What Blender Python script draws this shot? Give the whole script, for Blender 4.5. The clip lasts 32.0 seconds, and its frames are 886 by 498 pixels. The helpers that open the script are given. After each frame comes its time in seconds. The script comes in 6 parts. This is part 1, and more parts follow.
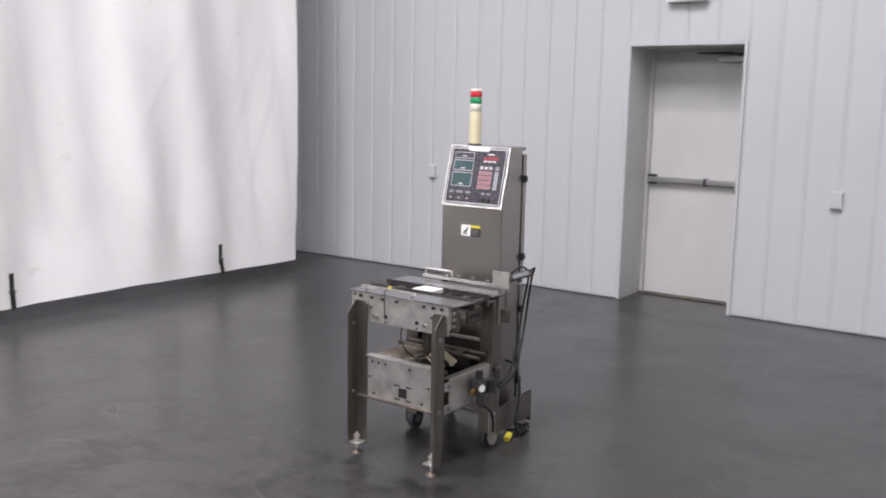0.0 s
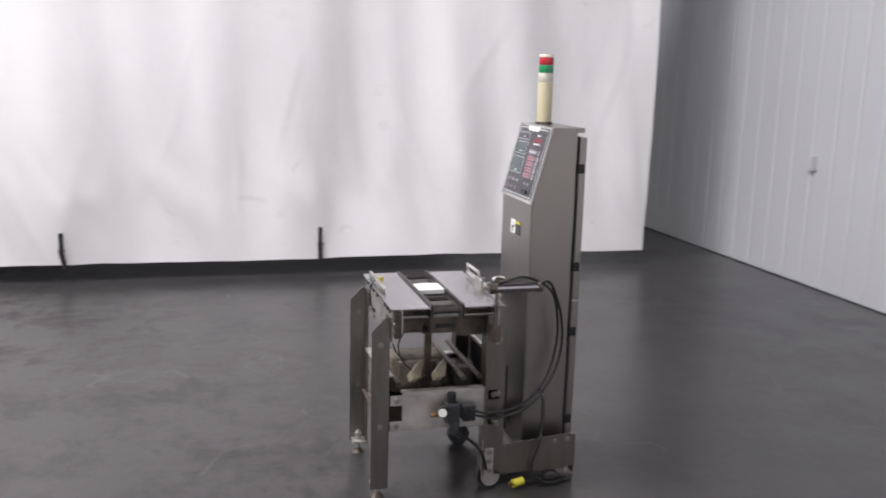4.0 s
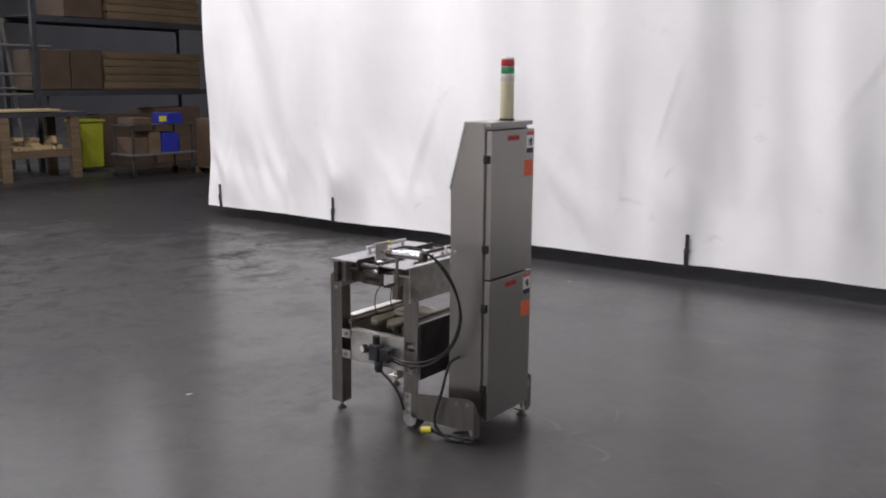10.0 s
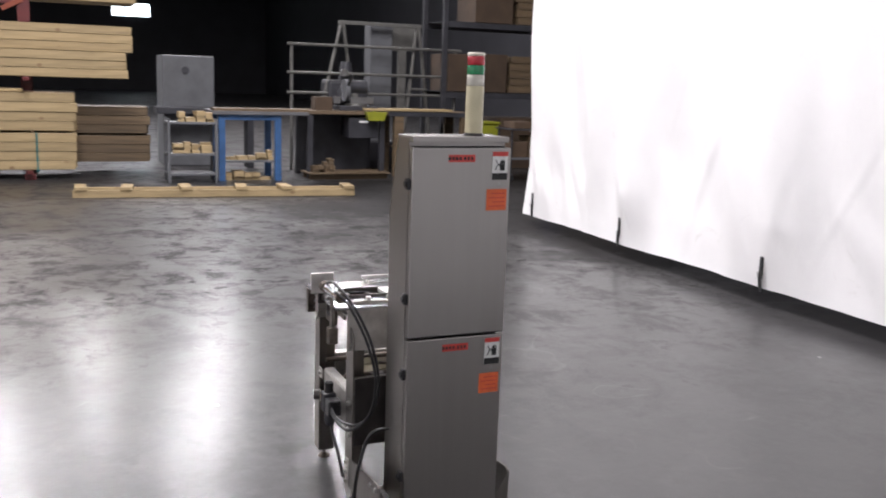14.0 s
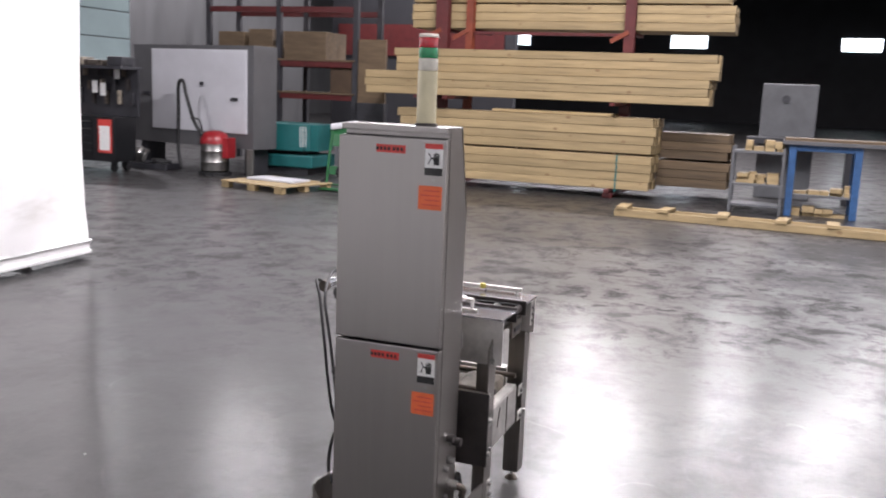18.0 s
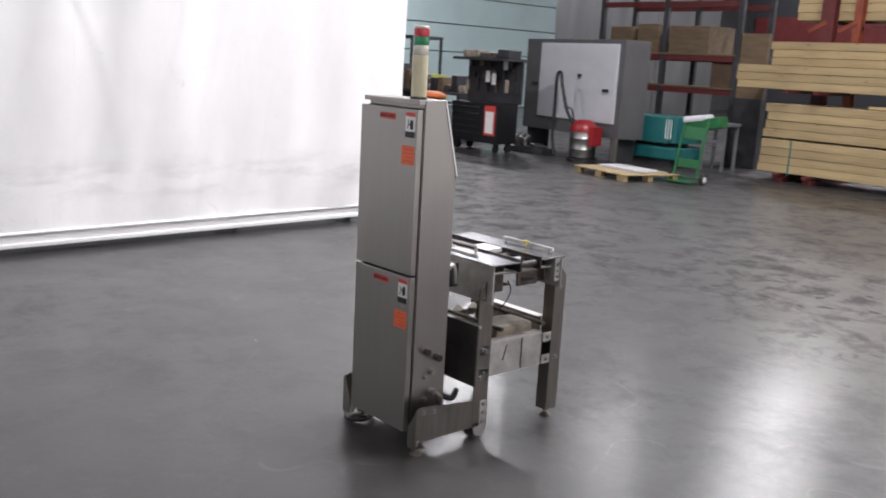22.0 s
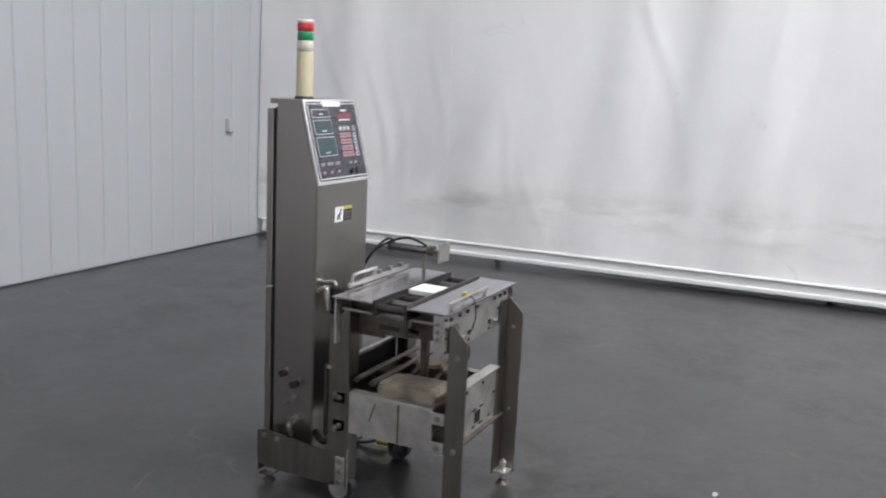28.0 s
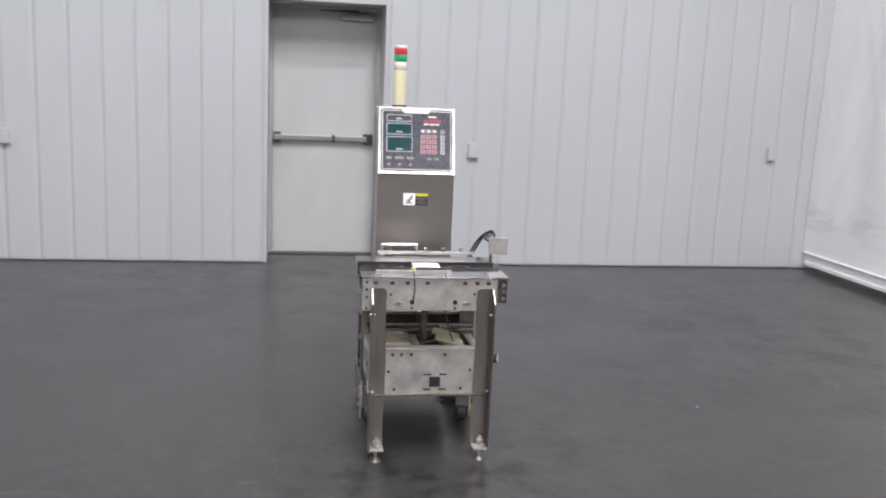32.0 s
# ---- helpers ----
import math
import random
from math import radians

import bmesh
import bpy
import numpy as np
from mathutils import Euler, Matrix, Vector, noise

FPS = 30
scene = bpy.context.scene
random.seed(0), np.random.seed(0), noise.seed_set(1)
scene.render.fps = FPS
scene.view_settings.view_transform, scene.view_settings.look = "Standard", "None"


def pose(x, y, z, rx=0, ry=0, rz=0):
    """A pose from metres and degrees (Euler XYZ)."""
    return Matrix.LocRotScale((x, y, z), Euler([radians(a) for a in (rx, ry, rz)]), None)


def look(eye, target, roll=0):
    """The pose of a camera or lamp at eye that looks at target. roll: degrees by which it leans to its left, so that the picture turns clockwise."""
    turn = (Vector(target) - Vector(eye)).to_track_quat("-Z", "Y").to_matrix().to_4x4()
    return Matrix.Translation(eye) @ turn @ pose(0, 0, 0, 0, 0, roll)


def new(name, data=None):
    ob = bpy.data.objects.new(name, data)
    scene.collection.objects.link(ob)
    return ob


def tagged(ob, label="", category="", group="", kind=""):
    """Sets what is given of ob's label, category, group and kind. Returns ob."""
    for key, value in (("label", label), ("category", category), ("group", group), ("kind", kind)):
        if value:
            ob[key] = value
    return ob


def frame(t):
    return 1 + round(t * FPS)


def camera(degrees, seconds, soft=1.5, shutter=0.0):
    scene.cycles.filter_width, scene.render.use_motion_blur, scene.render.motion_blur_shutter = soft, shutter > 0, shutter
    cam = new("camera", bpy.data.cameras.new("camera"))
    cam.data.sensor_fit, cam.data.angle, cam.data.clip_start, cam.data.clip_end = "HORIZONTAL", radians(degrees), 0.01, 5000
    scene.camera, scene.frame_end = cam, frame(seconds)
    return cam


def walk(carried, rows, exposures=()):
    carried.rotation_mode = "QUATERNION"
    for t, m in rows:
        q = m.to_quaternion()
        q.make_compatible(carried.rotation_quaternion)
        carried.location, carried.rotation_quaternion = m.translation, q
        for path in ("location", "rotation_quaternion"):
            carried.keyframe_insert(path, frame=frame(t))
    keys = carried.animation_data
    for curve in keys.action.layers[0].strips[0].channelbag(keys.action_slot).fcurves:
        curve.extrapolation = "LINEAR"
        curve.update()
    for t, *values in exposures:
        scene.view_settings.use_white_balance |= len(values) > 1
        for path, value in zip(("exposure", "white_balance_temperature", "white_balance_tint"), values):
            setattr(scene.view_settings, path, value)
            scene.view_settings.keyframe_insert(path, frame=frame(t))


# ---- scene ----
cam = camera(51.4, 32.0, soft=1.9, shutter=0.5)
PATH = [
    (0, (0.182, 0.098, 1.579), (-0.966, 1.706, 1.268), 1.2),
    (0.5, (0.499, 0.305, 1.582), (-0.804, 1.789, 1.263), 1.4),
    (1, (0.702, 0.561, 1.587), (-0.724, 1.921, 1.24), 0.6),
    (1.5, (0.855, 0.852, 1.595), (-0.67, 2.098, 1.246), 0.8),
    (2, (1.054, 1.169, 1.586), (-0.576, 2.272, 1.23), 1.5),
    (2.5, (1.106, 1.494, 1.579), (-0.599, 2.475, 1.216), 1.6),
    (3, (1.104, 1.83, 1.577), (-0.662, 2.687, 1.194), 1.9),
    (3.5, (1.151, 2.171, 1.589), (-0.672, 2.901, 1.21), 2.0),
    (5.5, (1.089, 3.604, 1.58), (-0.867, 3.511, 1.177), -0.3),
    (6, (1.022, 3.958, 1.554), (-0.939, 3.88, 1.169), 0.1),
    (6.5, (0.965, 4.23, 1.529), (-0.974, 3.983, 1.104), 0.0),
    (7, (1.007, 4.484, 1.541), (-0.906, 4.011, 1.204), -0.6),
    (7.5, (1.019, 4.8, 1.545), (-0.87, 4.224, 1.227), -0.3),
    (8, (1.048, 5.111, 1.546), (-0.774, 4.357, 1.217), 0.4),
    (8.5, (1.111, 5.399, 1.554), (-0.651, 4.503, 1.246), 0.9),
    (9, (1.081, 5.697, 1.553), (-0.622, 4.689, 1.26), 1.6),
    (9.5, (1.104, 5.876, 1.56), (-0.522, 4.76, 1.228), 1.1),
    (10, (1.15, 5.975, 1.557), (-0.458, 4.843, 1.195), 0.5),
    (10.5, (1.075, 6.115, 1.568), (-0.507, 4.947, 1.2), 0.3),
    (11, (0.873, 6.284, 1.564), (-0.564, 4.941, 1.201), 0.0),
    (11.5, (0.635, 6.375, 1.559), (-0.728, 4.957, 1.197), 0.3),
    (12, (0.353, 6.456, 1.576), (-0.954, 4.988, 1.208), 1.2),
    (12.5, (0.01, 6.618, 1.577), (-1.158, 5.037, 1.211), 1.7),
    (13, (-0.31, 6.651, 1.567), (-1.367, 4.997, 1.184), 1.9),
    (13.5, (-0.646, 6.659, 1.576), (-1.575, 4.929, 1.199), 2.0),
    (15.5, (-1.958, 6.603, 1.531), (-2.247, 4.652, 1.199), 1.3),
    (16, (-2.207, 6.522, 1.527), (-2.281, 4.546, 1.225), 1.2),
    (16.5, (-2.527, 6.461, 1.511), (-2.408, 4.48, 1.267), 1.4),
    (17, (-2.799, 6.457, 1.504), (-2.462, 4.5, 1.267), 1.6),
    (17.5, (-3.084, 6.499, 1.516), (-2.542, 4.597, 1.219), 1.7),
    (18, (-3.366, 6.459, 1.495), (-2.677, 4.612, 1.153), 2.3),
    (18.5, (-3.714, 6.448, 1.517), (-2.886, 4.661, 1.169), 2.7),
    (19, (-3.99, 6.468, 1.526), (-3.027, 4.75, 1.178), 2.8),
    (19.5, (-4.276, 6.447, 1.527), (-3.19, 4.809, 1.155), 3.0),
    (20, (-4.537, 6.498, 1.523), (-3.365, 4.917, 1.168), 3.6),
    (20.5, (-4.703, 6.544, 1.532), (-3.492, 4.997, 1.16), 3.4),
    (21, (-4.836, 6.476, 1.535), (-3.563, 4.983, 1.15), 2.6),
    (21.5, (-5.005, 6.324, 1.531), (-3.63, 4.921, 1.154), 3.3),
    (22, (-5.056, 6.111, 1.525), (-3.588, 4.812, 1.128), 3.2),
    (22.5, (-5.131, 5.871, 1.524), (-3.561, 4.686, 1.163), 2.8),
    (23, (-5.21, 5.581, 1.527), (-3.51, 4.595, 1.156), 3.0),
    (24, (-5.195, 5.006, 1.521), (-3.386, 4.234, 1.158), 3.5),
    (24.5, (-5.208, 4.763, 1.505), (-3.312, 4.235, 1.149), 2.3),
    (25, (-5.285, 4.502, 1.495), (-3.357, 4.108, 1.138), 1.8),
    (25.5, (-5.318, 4.167, 1.506), (-3.384, 3.857, 1.101), 1.6),
    (27.5, (-5.169, 2.41, 1.469), (-3.328, 3.078, 1.065), 3.3),
    (28, (-5.062, 1.987, 1.477), (-3.288, 2.835, 1.113), 2.7),
    (28.5, (-4.888, 1.566, 1.464), (-3.195, 2.587, 1.161), 2.7),
    (29, (-4.634, 1.165, 1.511), (-3.092, 2.398, 1.189), 1.6),
    (29.5, (-4.419, 0.746, 1.494), (-3.049, 2.158, 1.134), 1.9),
    (30, (-4.082, 0.419, 1.518), (-2.936, 2.011, 1.129), 1.4),
    (30.5, (-3.731, 0.096, 1.507), (-2.812, 1.835, 1.144), 1.2),
    (31, (-3.362, -0.045, 1.501), (-2.644, 1.78, 1.11), 1.7),
    (31.5, (-3.05, -0.19, 1.516), (-2.546, 1.704, 1.12), 3.2),
    (32, (-2.794, -0.323, 1.514), (-2.471, 1.618, 1.152), 2.5),
]
EXPOSURES = [(0, 0.2, 6500, 10), (2, 0.12, 6500, 10), (3, 0.14, 6500, 10), (6, -0.2, 6500, 10), (8, -0.36, 6500, 10), (9, -0.32, 6500, 9), (10, -0.05, 6500, 9), (11, 0.12, 6500, 9), (12, 0.32, 6500, 9), (13, 0.38, 6500, 9), (16, 0.45, 6500, 13), (17, 0.55, 6500, 13), (18, 0.62, 6500, 12), (19, 0.46, 6500, 12), (20, 0.36, 6450, 9), (21, 0.38, 6450, 9), (23, 0.16, 6450, 7), (25, -0.22, 6400, 6), (28, -0.07, 6300, 4), (29, -0.02, 6350, 4), (30, 0.12, 6400, 5), (32, 0.2, 6400, 7)]
walk(cam, [(t, look(eye, target, roll)) for t, eye, target, roll in PATH], EXPOSURES)

# ---------------------------------------------------------------- world and light
world = bpy.data.worlds.new("hall_air")
scene.world = world
world.use_nodes = True
world.node_tree.nodes["Background"].inputs[0].default_value = (0.55, 0.6, 0.7, 1)
world.node_tree.nodes["Background"].inputs[1].default_value = 0.02

# ---------------------------------------------------------------- ceiling lamps
LAMP_Z = 8.3
LAMPS_NEAR = [(x, y) for x in (-3.6, -0.7) for y in (-2.9, -1.4, 0.1, 1.6)]
LAMPS_BESIDE = [(8.0, 4.2)]
LAMPS_WEST = [(-11.0, 3.6)]
LAMPS_SOUTHWEST = [(-11.5, -12.0), (-9.3, -12.6)]
LAMPS_EASTERN_BAY = [(8.4, -11.7)]
LAMPS_CORNER = [(16.9, -11.4), (13.6, -11.6)]
LAMPS_FAR = [(1.0, -13.5), (5.2, -13.4), (6.9, -19.0), (-6.2, -23.5), (-2.2, -21.5), (2.4, -21.5), (-4.4, -17.0), (-9.2, -19.5), (0.2, -17.2), (17.6, -25.6)]
for group, watts in ((LAMPS_NEAR, 176.0), (LAMPS_BESIDE, 480.0), (LAMPS_WEST, 170.0), (LAMPS_FAR, 400.0), (LAMPS_SOUTHWEST, 95.0), (LAMPS_EASTERN_BAY, 190.0), (LAMPS_CORNER, 430.0)):
    for lx, ly in group:
        data = bpy.data.lights.new("high_bay_light", "AREA")
        data.shape, data.size, data.size_y, data.energy = "RECTANGLE", 0.9, 0.45, watts
        data.color = (0.99, 0.955, 1.0)
        ob = new("high_bay_light", data)
        ob.location = (lx, ly, LAMP_Z)

# ---------------------------------------------------------------- helpers for building
ORIGIN = {}
PLACE = [Matrix.Identity(4)]   # where the things being built are set down


def thing(name, at, label, category, group="", kind=""):
    ob = new(name)
    ob.empty_display_size = 0.1
    ob.location = PLACE[0] @ Vector(at)
    ORIGIN[ob] = ob.location.copy()
    return tagged(ob, label, category, group, kind)


def part(name, bm, mat, parent=None, label="", smooth=False, kind=""):
    """Links a bmesh, given in world places, as one mesh object under a thing or a part."""
    me = bpy.data.meshes.new(name)
    org = ORIGIN.get(parent, Vector((0, 0, 0)))
    bmesh.ops.transform(bm, matrix=PLACE[0], verts=bm.verts)
    bmesh.ops.translate(bm, vec=-org, verts=bm.verts)
    if smooth:
        for f in bm.faces:
            f.smooth = True
    bm.to_mesh(me)
    bm.free()
    if smooth:
        me.set_sharp_from_angle(angle=radians(40))
    me.materials.append(mat)
    ob = new(name, me)
    if parent is not None:
        ob.parent = parent
        ORIGIN[ob] = org
    return tagged(ob, label=label, kind=kind)


def solo(name, bm, mat, at, label, category, group="", kind="", smooth=False):
    """A thing that is one mesh, with its origin at its base."""
    me = bpy.data.meshes.new(name)
    at = PLACE[0] @ Vector(at)
    bmesh.ops.transform(bm, matrix=PLACE[0], verts=bm.verts)
    bmesh.ops.translate(bm, vec=-at, verts=bm.verts)
    if smooth:
        for f in bm.faces:
            f.smooth = True
    bm.to_mesh(me)
    bm.free()
    if smooth:
        me.set_sharp_from_angle(angle=radians(40))
    me.materials.append(mat)
    ob = new(name, me)
    ob.location = at
    ORIGIN[ob] = Vector(at)
    return tagged(ob, label, category, group, kind)


def add_box(bm, x0, x1, y0, y1, z0, z1, bev=0.0, rot=None):
    made = bmesh.ops.create_cube(bm, size=1.0)["verts"]
    bmesh.ops.scale(bm, vec=(abs(x1 - x0), abs(y1 - y0), abs(z1 - z0)), verts=made)
    if rot is not None:
        bmesh.ops.rotate(bm, matrix=Euler([radians(a) for a in rot]).to_matrix(), cent=(0, 0, 0), verts=made)
    bmesh.ops.translate(bm, vec=((x0 + x1) / 2, (y0 + y1) / 2, (z0 + z1) / 2), verts=made)
    if bev:
        edges = {e for v in made for e in v.link_edges}
        bmesh.ops.bevel(bm, geom=list(edges), offset=bev, segments=2, affect="EDGES", profile=0.6)
    return bm


def box(x0, x1, y0, y1, z0, z1, bev=0.0, rot=None):
    return add_box(bmesh.new(), x0, x1, y0, y1, z0, z1, bev, rot)


def add_rod(bm, a, b, r, n=16, r2=None):
    a, b = Vector(a), Vector(b)
    d = b - a
    made = bmesh.ops.create_cone(bm, cap_ends=True, segments=n, radius1=r, radius2=r if r2 is None else r2, depth=d.length)["verts"]
    m = Matrix.Translation((a + b) / 2) @ d.to_track_quat("Z", "Y").to_matrix().to_4x4()
    bmesh.ops.transform(bm, matrix=m, verts=made)
    return bm


def rod(a, b, r, n=16, r2=None):
    return add_rod(bmesh.new(), a, b, r, n, r2)


def add_prism(bm, pts, d):
    """A flat outline of places pulled along d."""
    vs = [bm.verts.new(p) for p in pts]
    f = bm.faces.new(vs)
    made = bmesh.ops.extrude_face_region(bm, geom=[f])
    bmesh.ops.translate(bm, vec=d, verts=[v for v in made["geom"] if isinstance(v, bmesh.types.BMVert)])
    bmesh.ops.recalc_face_normals(bm, faces=bm.faces)
    return bm


def prism(pts, d):
    return add_prism(bmesh.new(), pts, d)


def add_tube(bm, pts, r, n=8, steps=6):
    """A hose through places, smoothed."""
    p = [Vector(q) for q in pts]
    path = []
    for i in range(len(p) - 1):
        a, b, c, d = p[max(i - 1, 0)], p[i], p[i + 1], p[min(i + 2, len(p) - 1)]
        for k in range(steps):
            t = k / steps
            path.append(0.5 * (2 * b + (c - a) * t + (2 * a - 5 * b + 4 * c - d) * t * t + (3 * b - a - 3 * c + d) * t ** 3))
    path.append(p[-1])
    rings = []
    for i, q in enumerate(path):
        d = (path[min(i + 1, len(path) - 1)] - path[max(i - 1, 0)]).normalized()
        u = d.orthogonal().normalized() if not rings else (u - d * u.dot(d)).normalized()
        w = d.cross(u)
        rings.append([bm.verts.new(q + r * (math.cos(a) * u + math.sin(a) * w)) for a in (2 * math.pi * j / n for j in range(n))])
    for a, b in zip(rings, rings[1:]):
        for j in range(n):
            bm.faces.new((a[j], a[(j + 1) % n], b[(j + 1) % n], b[j]))
    bm.faces.new(rings[0][::-1])
    bm.faces.new(rings[-1])
    return bm


def tube(pts, r, n=8, steps=6):
    return add_tube(bmesh.new(), pts, r, n, steps)


def spin(profile, at, n=28):
    """A turned body from (radius, height) pairs."""
    bm = bmesh.new()
    rings = []
    for r, z in profile:
        rings.append([bm.verts.new((at[0] + r * math.cos(2 * math.pi * j / n), at[1] + r * math.sin(2 * math.pi * j / n), at[2] + z)) for j in range(n)])
    for a, b in zip(rings, rings[1:]):
        for j in range(n):
            bm.faces.new((a[j], a[(j + 1) % n], b[(j + 1) % n], b[j]))
    bm.faces.new(rings[0][::-1])
    bm.faces.new(rings[-1])
    return bm


# ---------------------------------------------------------------- materials
def material(name, col, rough=0.5, metal=0.0, var=0.12, scale=6.0, stretch=(1, 1, 1), bump=0.0, bscale=120.0, rvar=0.1, col2=None, island=0.0, spec=0.5, obj_random=0.0, emit=0.0, coat=0.0, aniso=0.0):
    m = bpy.data.materials.new(name)
    m.use_nodes = True
    nt = m.node_tree
    n, l = nt.nodes, nt.links
    b = n["Principled BSDF"]
    b.inputs["Metallic"].default_value = metal
    b.inputs["Specular IOR Level"].default_value = spec
    b.inputs["Coat Weight"].default_value = coat
    b.inputs["Anisotropic"].default_value = aniso
    tc = n.new("ShaderNodeTexCoord")
    mp = n.new("ShaderNodeMapping")
    mp.inputs["Scale"].default_value = stretch
    l.new(tc.outputs["Object"], mp.inputs[0])
    big = n.new("ShaderNodeTexNoise")
    big.inputs["Scale"].default_value = scale
    big.inputs["Detail"].default_value = 6
    big.inputs["Roughness"].default_value = 0.6
    l.new(mp.outputs[0], big.inputs["Vector"])
    fine = n.new("ShaderNodeTexNoise")
    fine.inputs["Scale"].default_value = bscale
    fine.inputs["Detail"].default_value = 3
    l.new(mp.outputs[0], fine.inputs["Vector"])
    mix = n.new("ShaderNodeMix")
    mix.data_type = "RGBA"
    c = col
    d = col2 or tuple(max(0.0, x * (1 - 2.2 * var)) for x in col)
    mix.inputs[6].default_value = (*[min(1.0, x * (1 + var * 0.6)) for x in c], 1)
    mix.inputs[7].default_value = (*d, 1)
    ramp = n.new("ShaderNodeMapRange")
    ramp.inputs[1].default_value, ramp.inputs[2].default_value = 0.35, 0.72
    l.new(big.outputs[0], ramp.inputs[0])
    l.new(ramp.outputs[0], mix.inputs[0])
    out = mix.outputs[2]
    if obj_random:
        info = n.new("ShaderNodeObjectInfo")
        hsv = n.new("ShaderNodeHueSaturation")
        mr = n.new("ShaderNodeMapRange")
        mr.inputs[3].default_value, mr.inputs[4].default_value = 1 - obj_random, 1 + obj_random
        l.new(info.outputs["Random"], mr.inputs[0])
        l.new(mr.outputs[0], hsv.inputs["Value"])
        l.new(out, hsv.inputs["Color"])
        out = hsv.outputs[0]
    if island:
        geo = n.new("ShaderNodeNewGeometry")
        hsv = n.new("ShaderNodeHueSaturation")
        mr = n.new("ShaderNodeMapRange")
        mr.inputs[3].default_value, mr.inputs[4].default_value = 1 - island, 1 + island
        l.new(geo.outputs["Random Per Island"], mr.inputs[0])
        l.new(mr.outputs[0], hsv.inputs["Value"])
        l.new(out, hsv.inputs["Color"])
        out = hsv.outputs[0]
    l.new(out, b.inputs["Base Color"])
    rr = n.new("ShaderNodeMapRange")
    rr.inputs[3].default_value, rr.inputs[4].default_value = max(0.02, rough - rvar), min(1.0, rough + rvar)
    l.new(fine.outputs[0], rr.inputs[0])
    l.new(rr.outputs[0], b.inputs["Roughness"])
    if bump:
        bp = n.new("ShaderNodeBump")
        bp.inputs["Strength"].default_value = bump
        bp.inputs["Distance"].default_value = 0.002
        l.new(fine.outputs[0], bp.inputs["Height"])
        l.new(bp.outputs[0], b.inputs["Normal"])
    if emit:
        b.inputs["Emission Color"].default_value = (*col, 1)
        b.inputs["Emission Strength"].default_value = emit
    return m


STEEL = material("brushed_stainless", (0.37, 0.35, 0.33), 0.33, 1.0, 0.014, 1.6, (26, 26, 1.0), 0.012, 30, 0.035)
STEEL_LEG = material("drawn_stainless", (0.27, 0.25, 0.23), 0.36, 1.0, 0.10, 5.0, (6, 6, 0.8), 0.05, 40, 0.07)
STEEL_WORN = material("worn_stainless", (0.68, 0.66, 0.63), 0.46, 1.0, 0.16, 11.0, (1, 1, 1), 0.12, 50, 0.10)
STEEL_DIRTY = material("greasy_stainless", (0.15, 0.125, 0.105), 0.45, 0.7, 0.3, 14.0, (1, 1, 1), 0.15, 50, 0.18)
STEEL_TOP = material("polished_bed_plate", (0.52, 0.51, 0.54), 0.20, 1.0, 0.08, 5.0, (1, 12, 1), 0.03, 40, 0.06)
BEZEL = material("polished_bezel_steel", (0.72, 0.71, 0.70), 0.24, 1.0, 0.05, 20.0)
CHROME = material("bright_bolt_steel", (0.40, 0.39, 0.375), 0.32, 1.0, 0.05, 20.0)
BLACK = material("black_rubber", (0.012, 0.012, 0.013), 0.55, 0.0, 0.2, 20.0, bump=0.05)
BLACK_GLOSS = material("black_plastic", (0.015, 0.015, 0.017), 0.3, 0.0, 0.2, 20.0)
DARK_METAL = material("dark_blued_steel", (0.065, 0.058, 0.056), 0.38, 0.6, 0.2, 8.0, bump=0.05)
SENSOR_YELLOW = material("dull_yellow_plastic", (0.48, 0.40, 0.08), 0.45, 0.0, 0.1, 20.0)
YELLOW = material("yellow_plastic", (0.60, 0.53, 0.05), 0.4, 0.0, 0.1, 20.0)
CREAM = material("cream_plastic", (0.42, 0.38, 0.27), 0.45, 0.0, 0.12, 20.0)
TOWER_CREAM = material("cream_lamp_body", (0.58, 0.53, 0.35), 0.32, 0.0, 0.05, 20.0)
TOWER_CLEAR = material("clear_lamp_lens", (0.62, 0.60, 0.52), 0.2, 0.0, 0.06, 60.0)
TOWER_RED = material("red_lamp_lens", (0.52, 0.025, 0.04), 0.22, 0.0, 0.1, 60.0, coat=0.3)
TOWER_GREEN = material("green_lamp_lens", (0.012, 0.27, 0.10), 0.22, 0.0, 0.1, 60.0, coat=0.3)
LENS_CAP = material("lamp_cap", (0.66, 0.60, 0.52), 0.35, 0.0, 0.05, 20.0)
PANEL_DARK = material("dark_membrane", (0.030, 0.028, 0.038), 0.28, 0.0, 0.08, 30.0, coat=0.2)
DISPLAY = material("teal_display_glass", (0.012, 0.05, 0.055), 0.08, 0.0, 0.1, 20.0, coat=0.5)
INK_WHITE = material("white_ink", (0.75, 0.75, 0.74), 0.45, 0.0, 0.04, 20.0)
INK_RED = material("red_ink", (0.24, 0.03, 0.05), 0.45, 0.0, 0.05, 20.0)
KEY_PINK = material("pale_pink_key", (0.36, 0.22, 0.24), 0.4, 0.0, 0.05, 20.0)
FRAME_GREY = material("pale_grey_ink", (0.46, 0.47, 0.49), 0.45, 0.0, 0.04, 20.0)
KEY_GREY = material("grey_key", (0.22, 0.21, 0.23), 0.4, 0.0, 0.05, 20.0)
LABEL_RED = material("red_warning_label", (0.60, 0.06, 0.05), 0.5, 0.0, 0.08, 30.0)
LABEL_ORANGE = material("orange_label", (0.78, 0.15, 0.05), 0.5, 0.0, 0.06, 30.0)
LABEL_WHITE = material("white_label", (0.78, 0.78, 0.76), 0.5, 0.0, 0.05, 30.0)
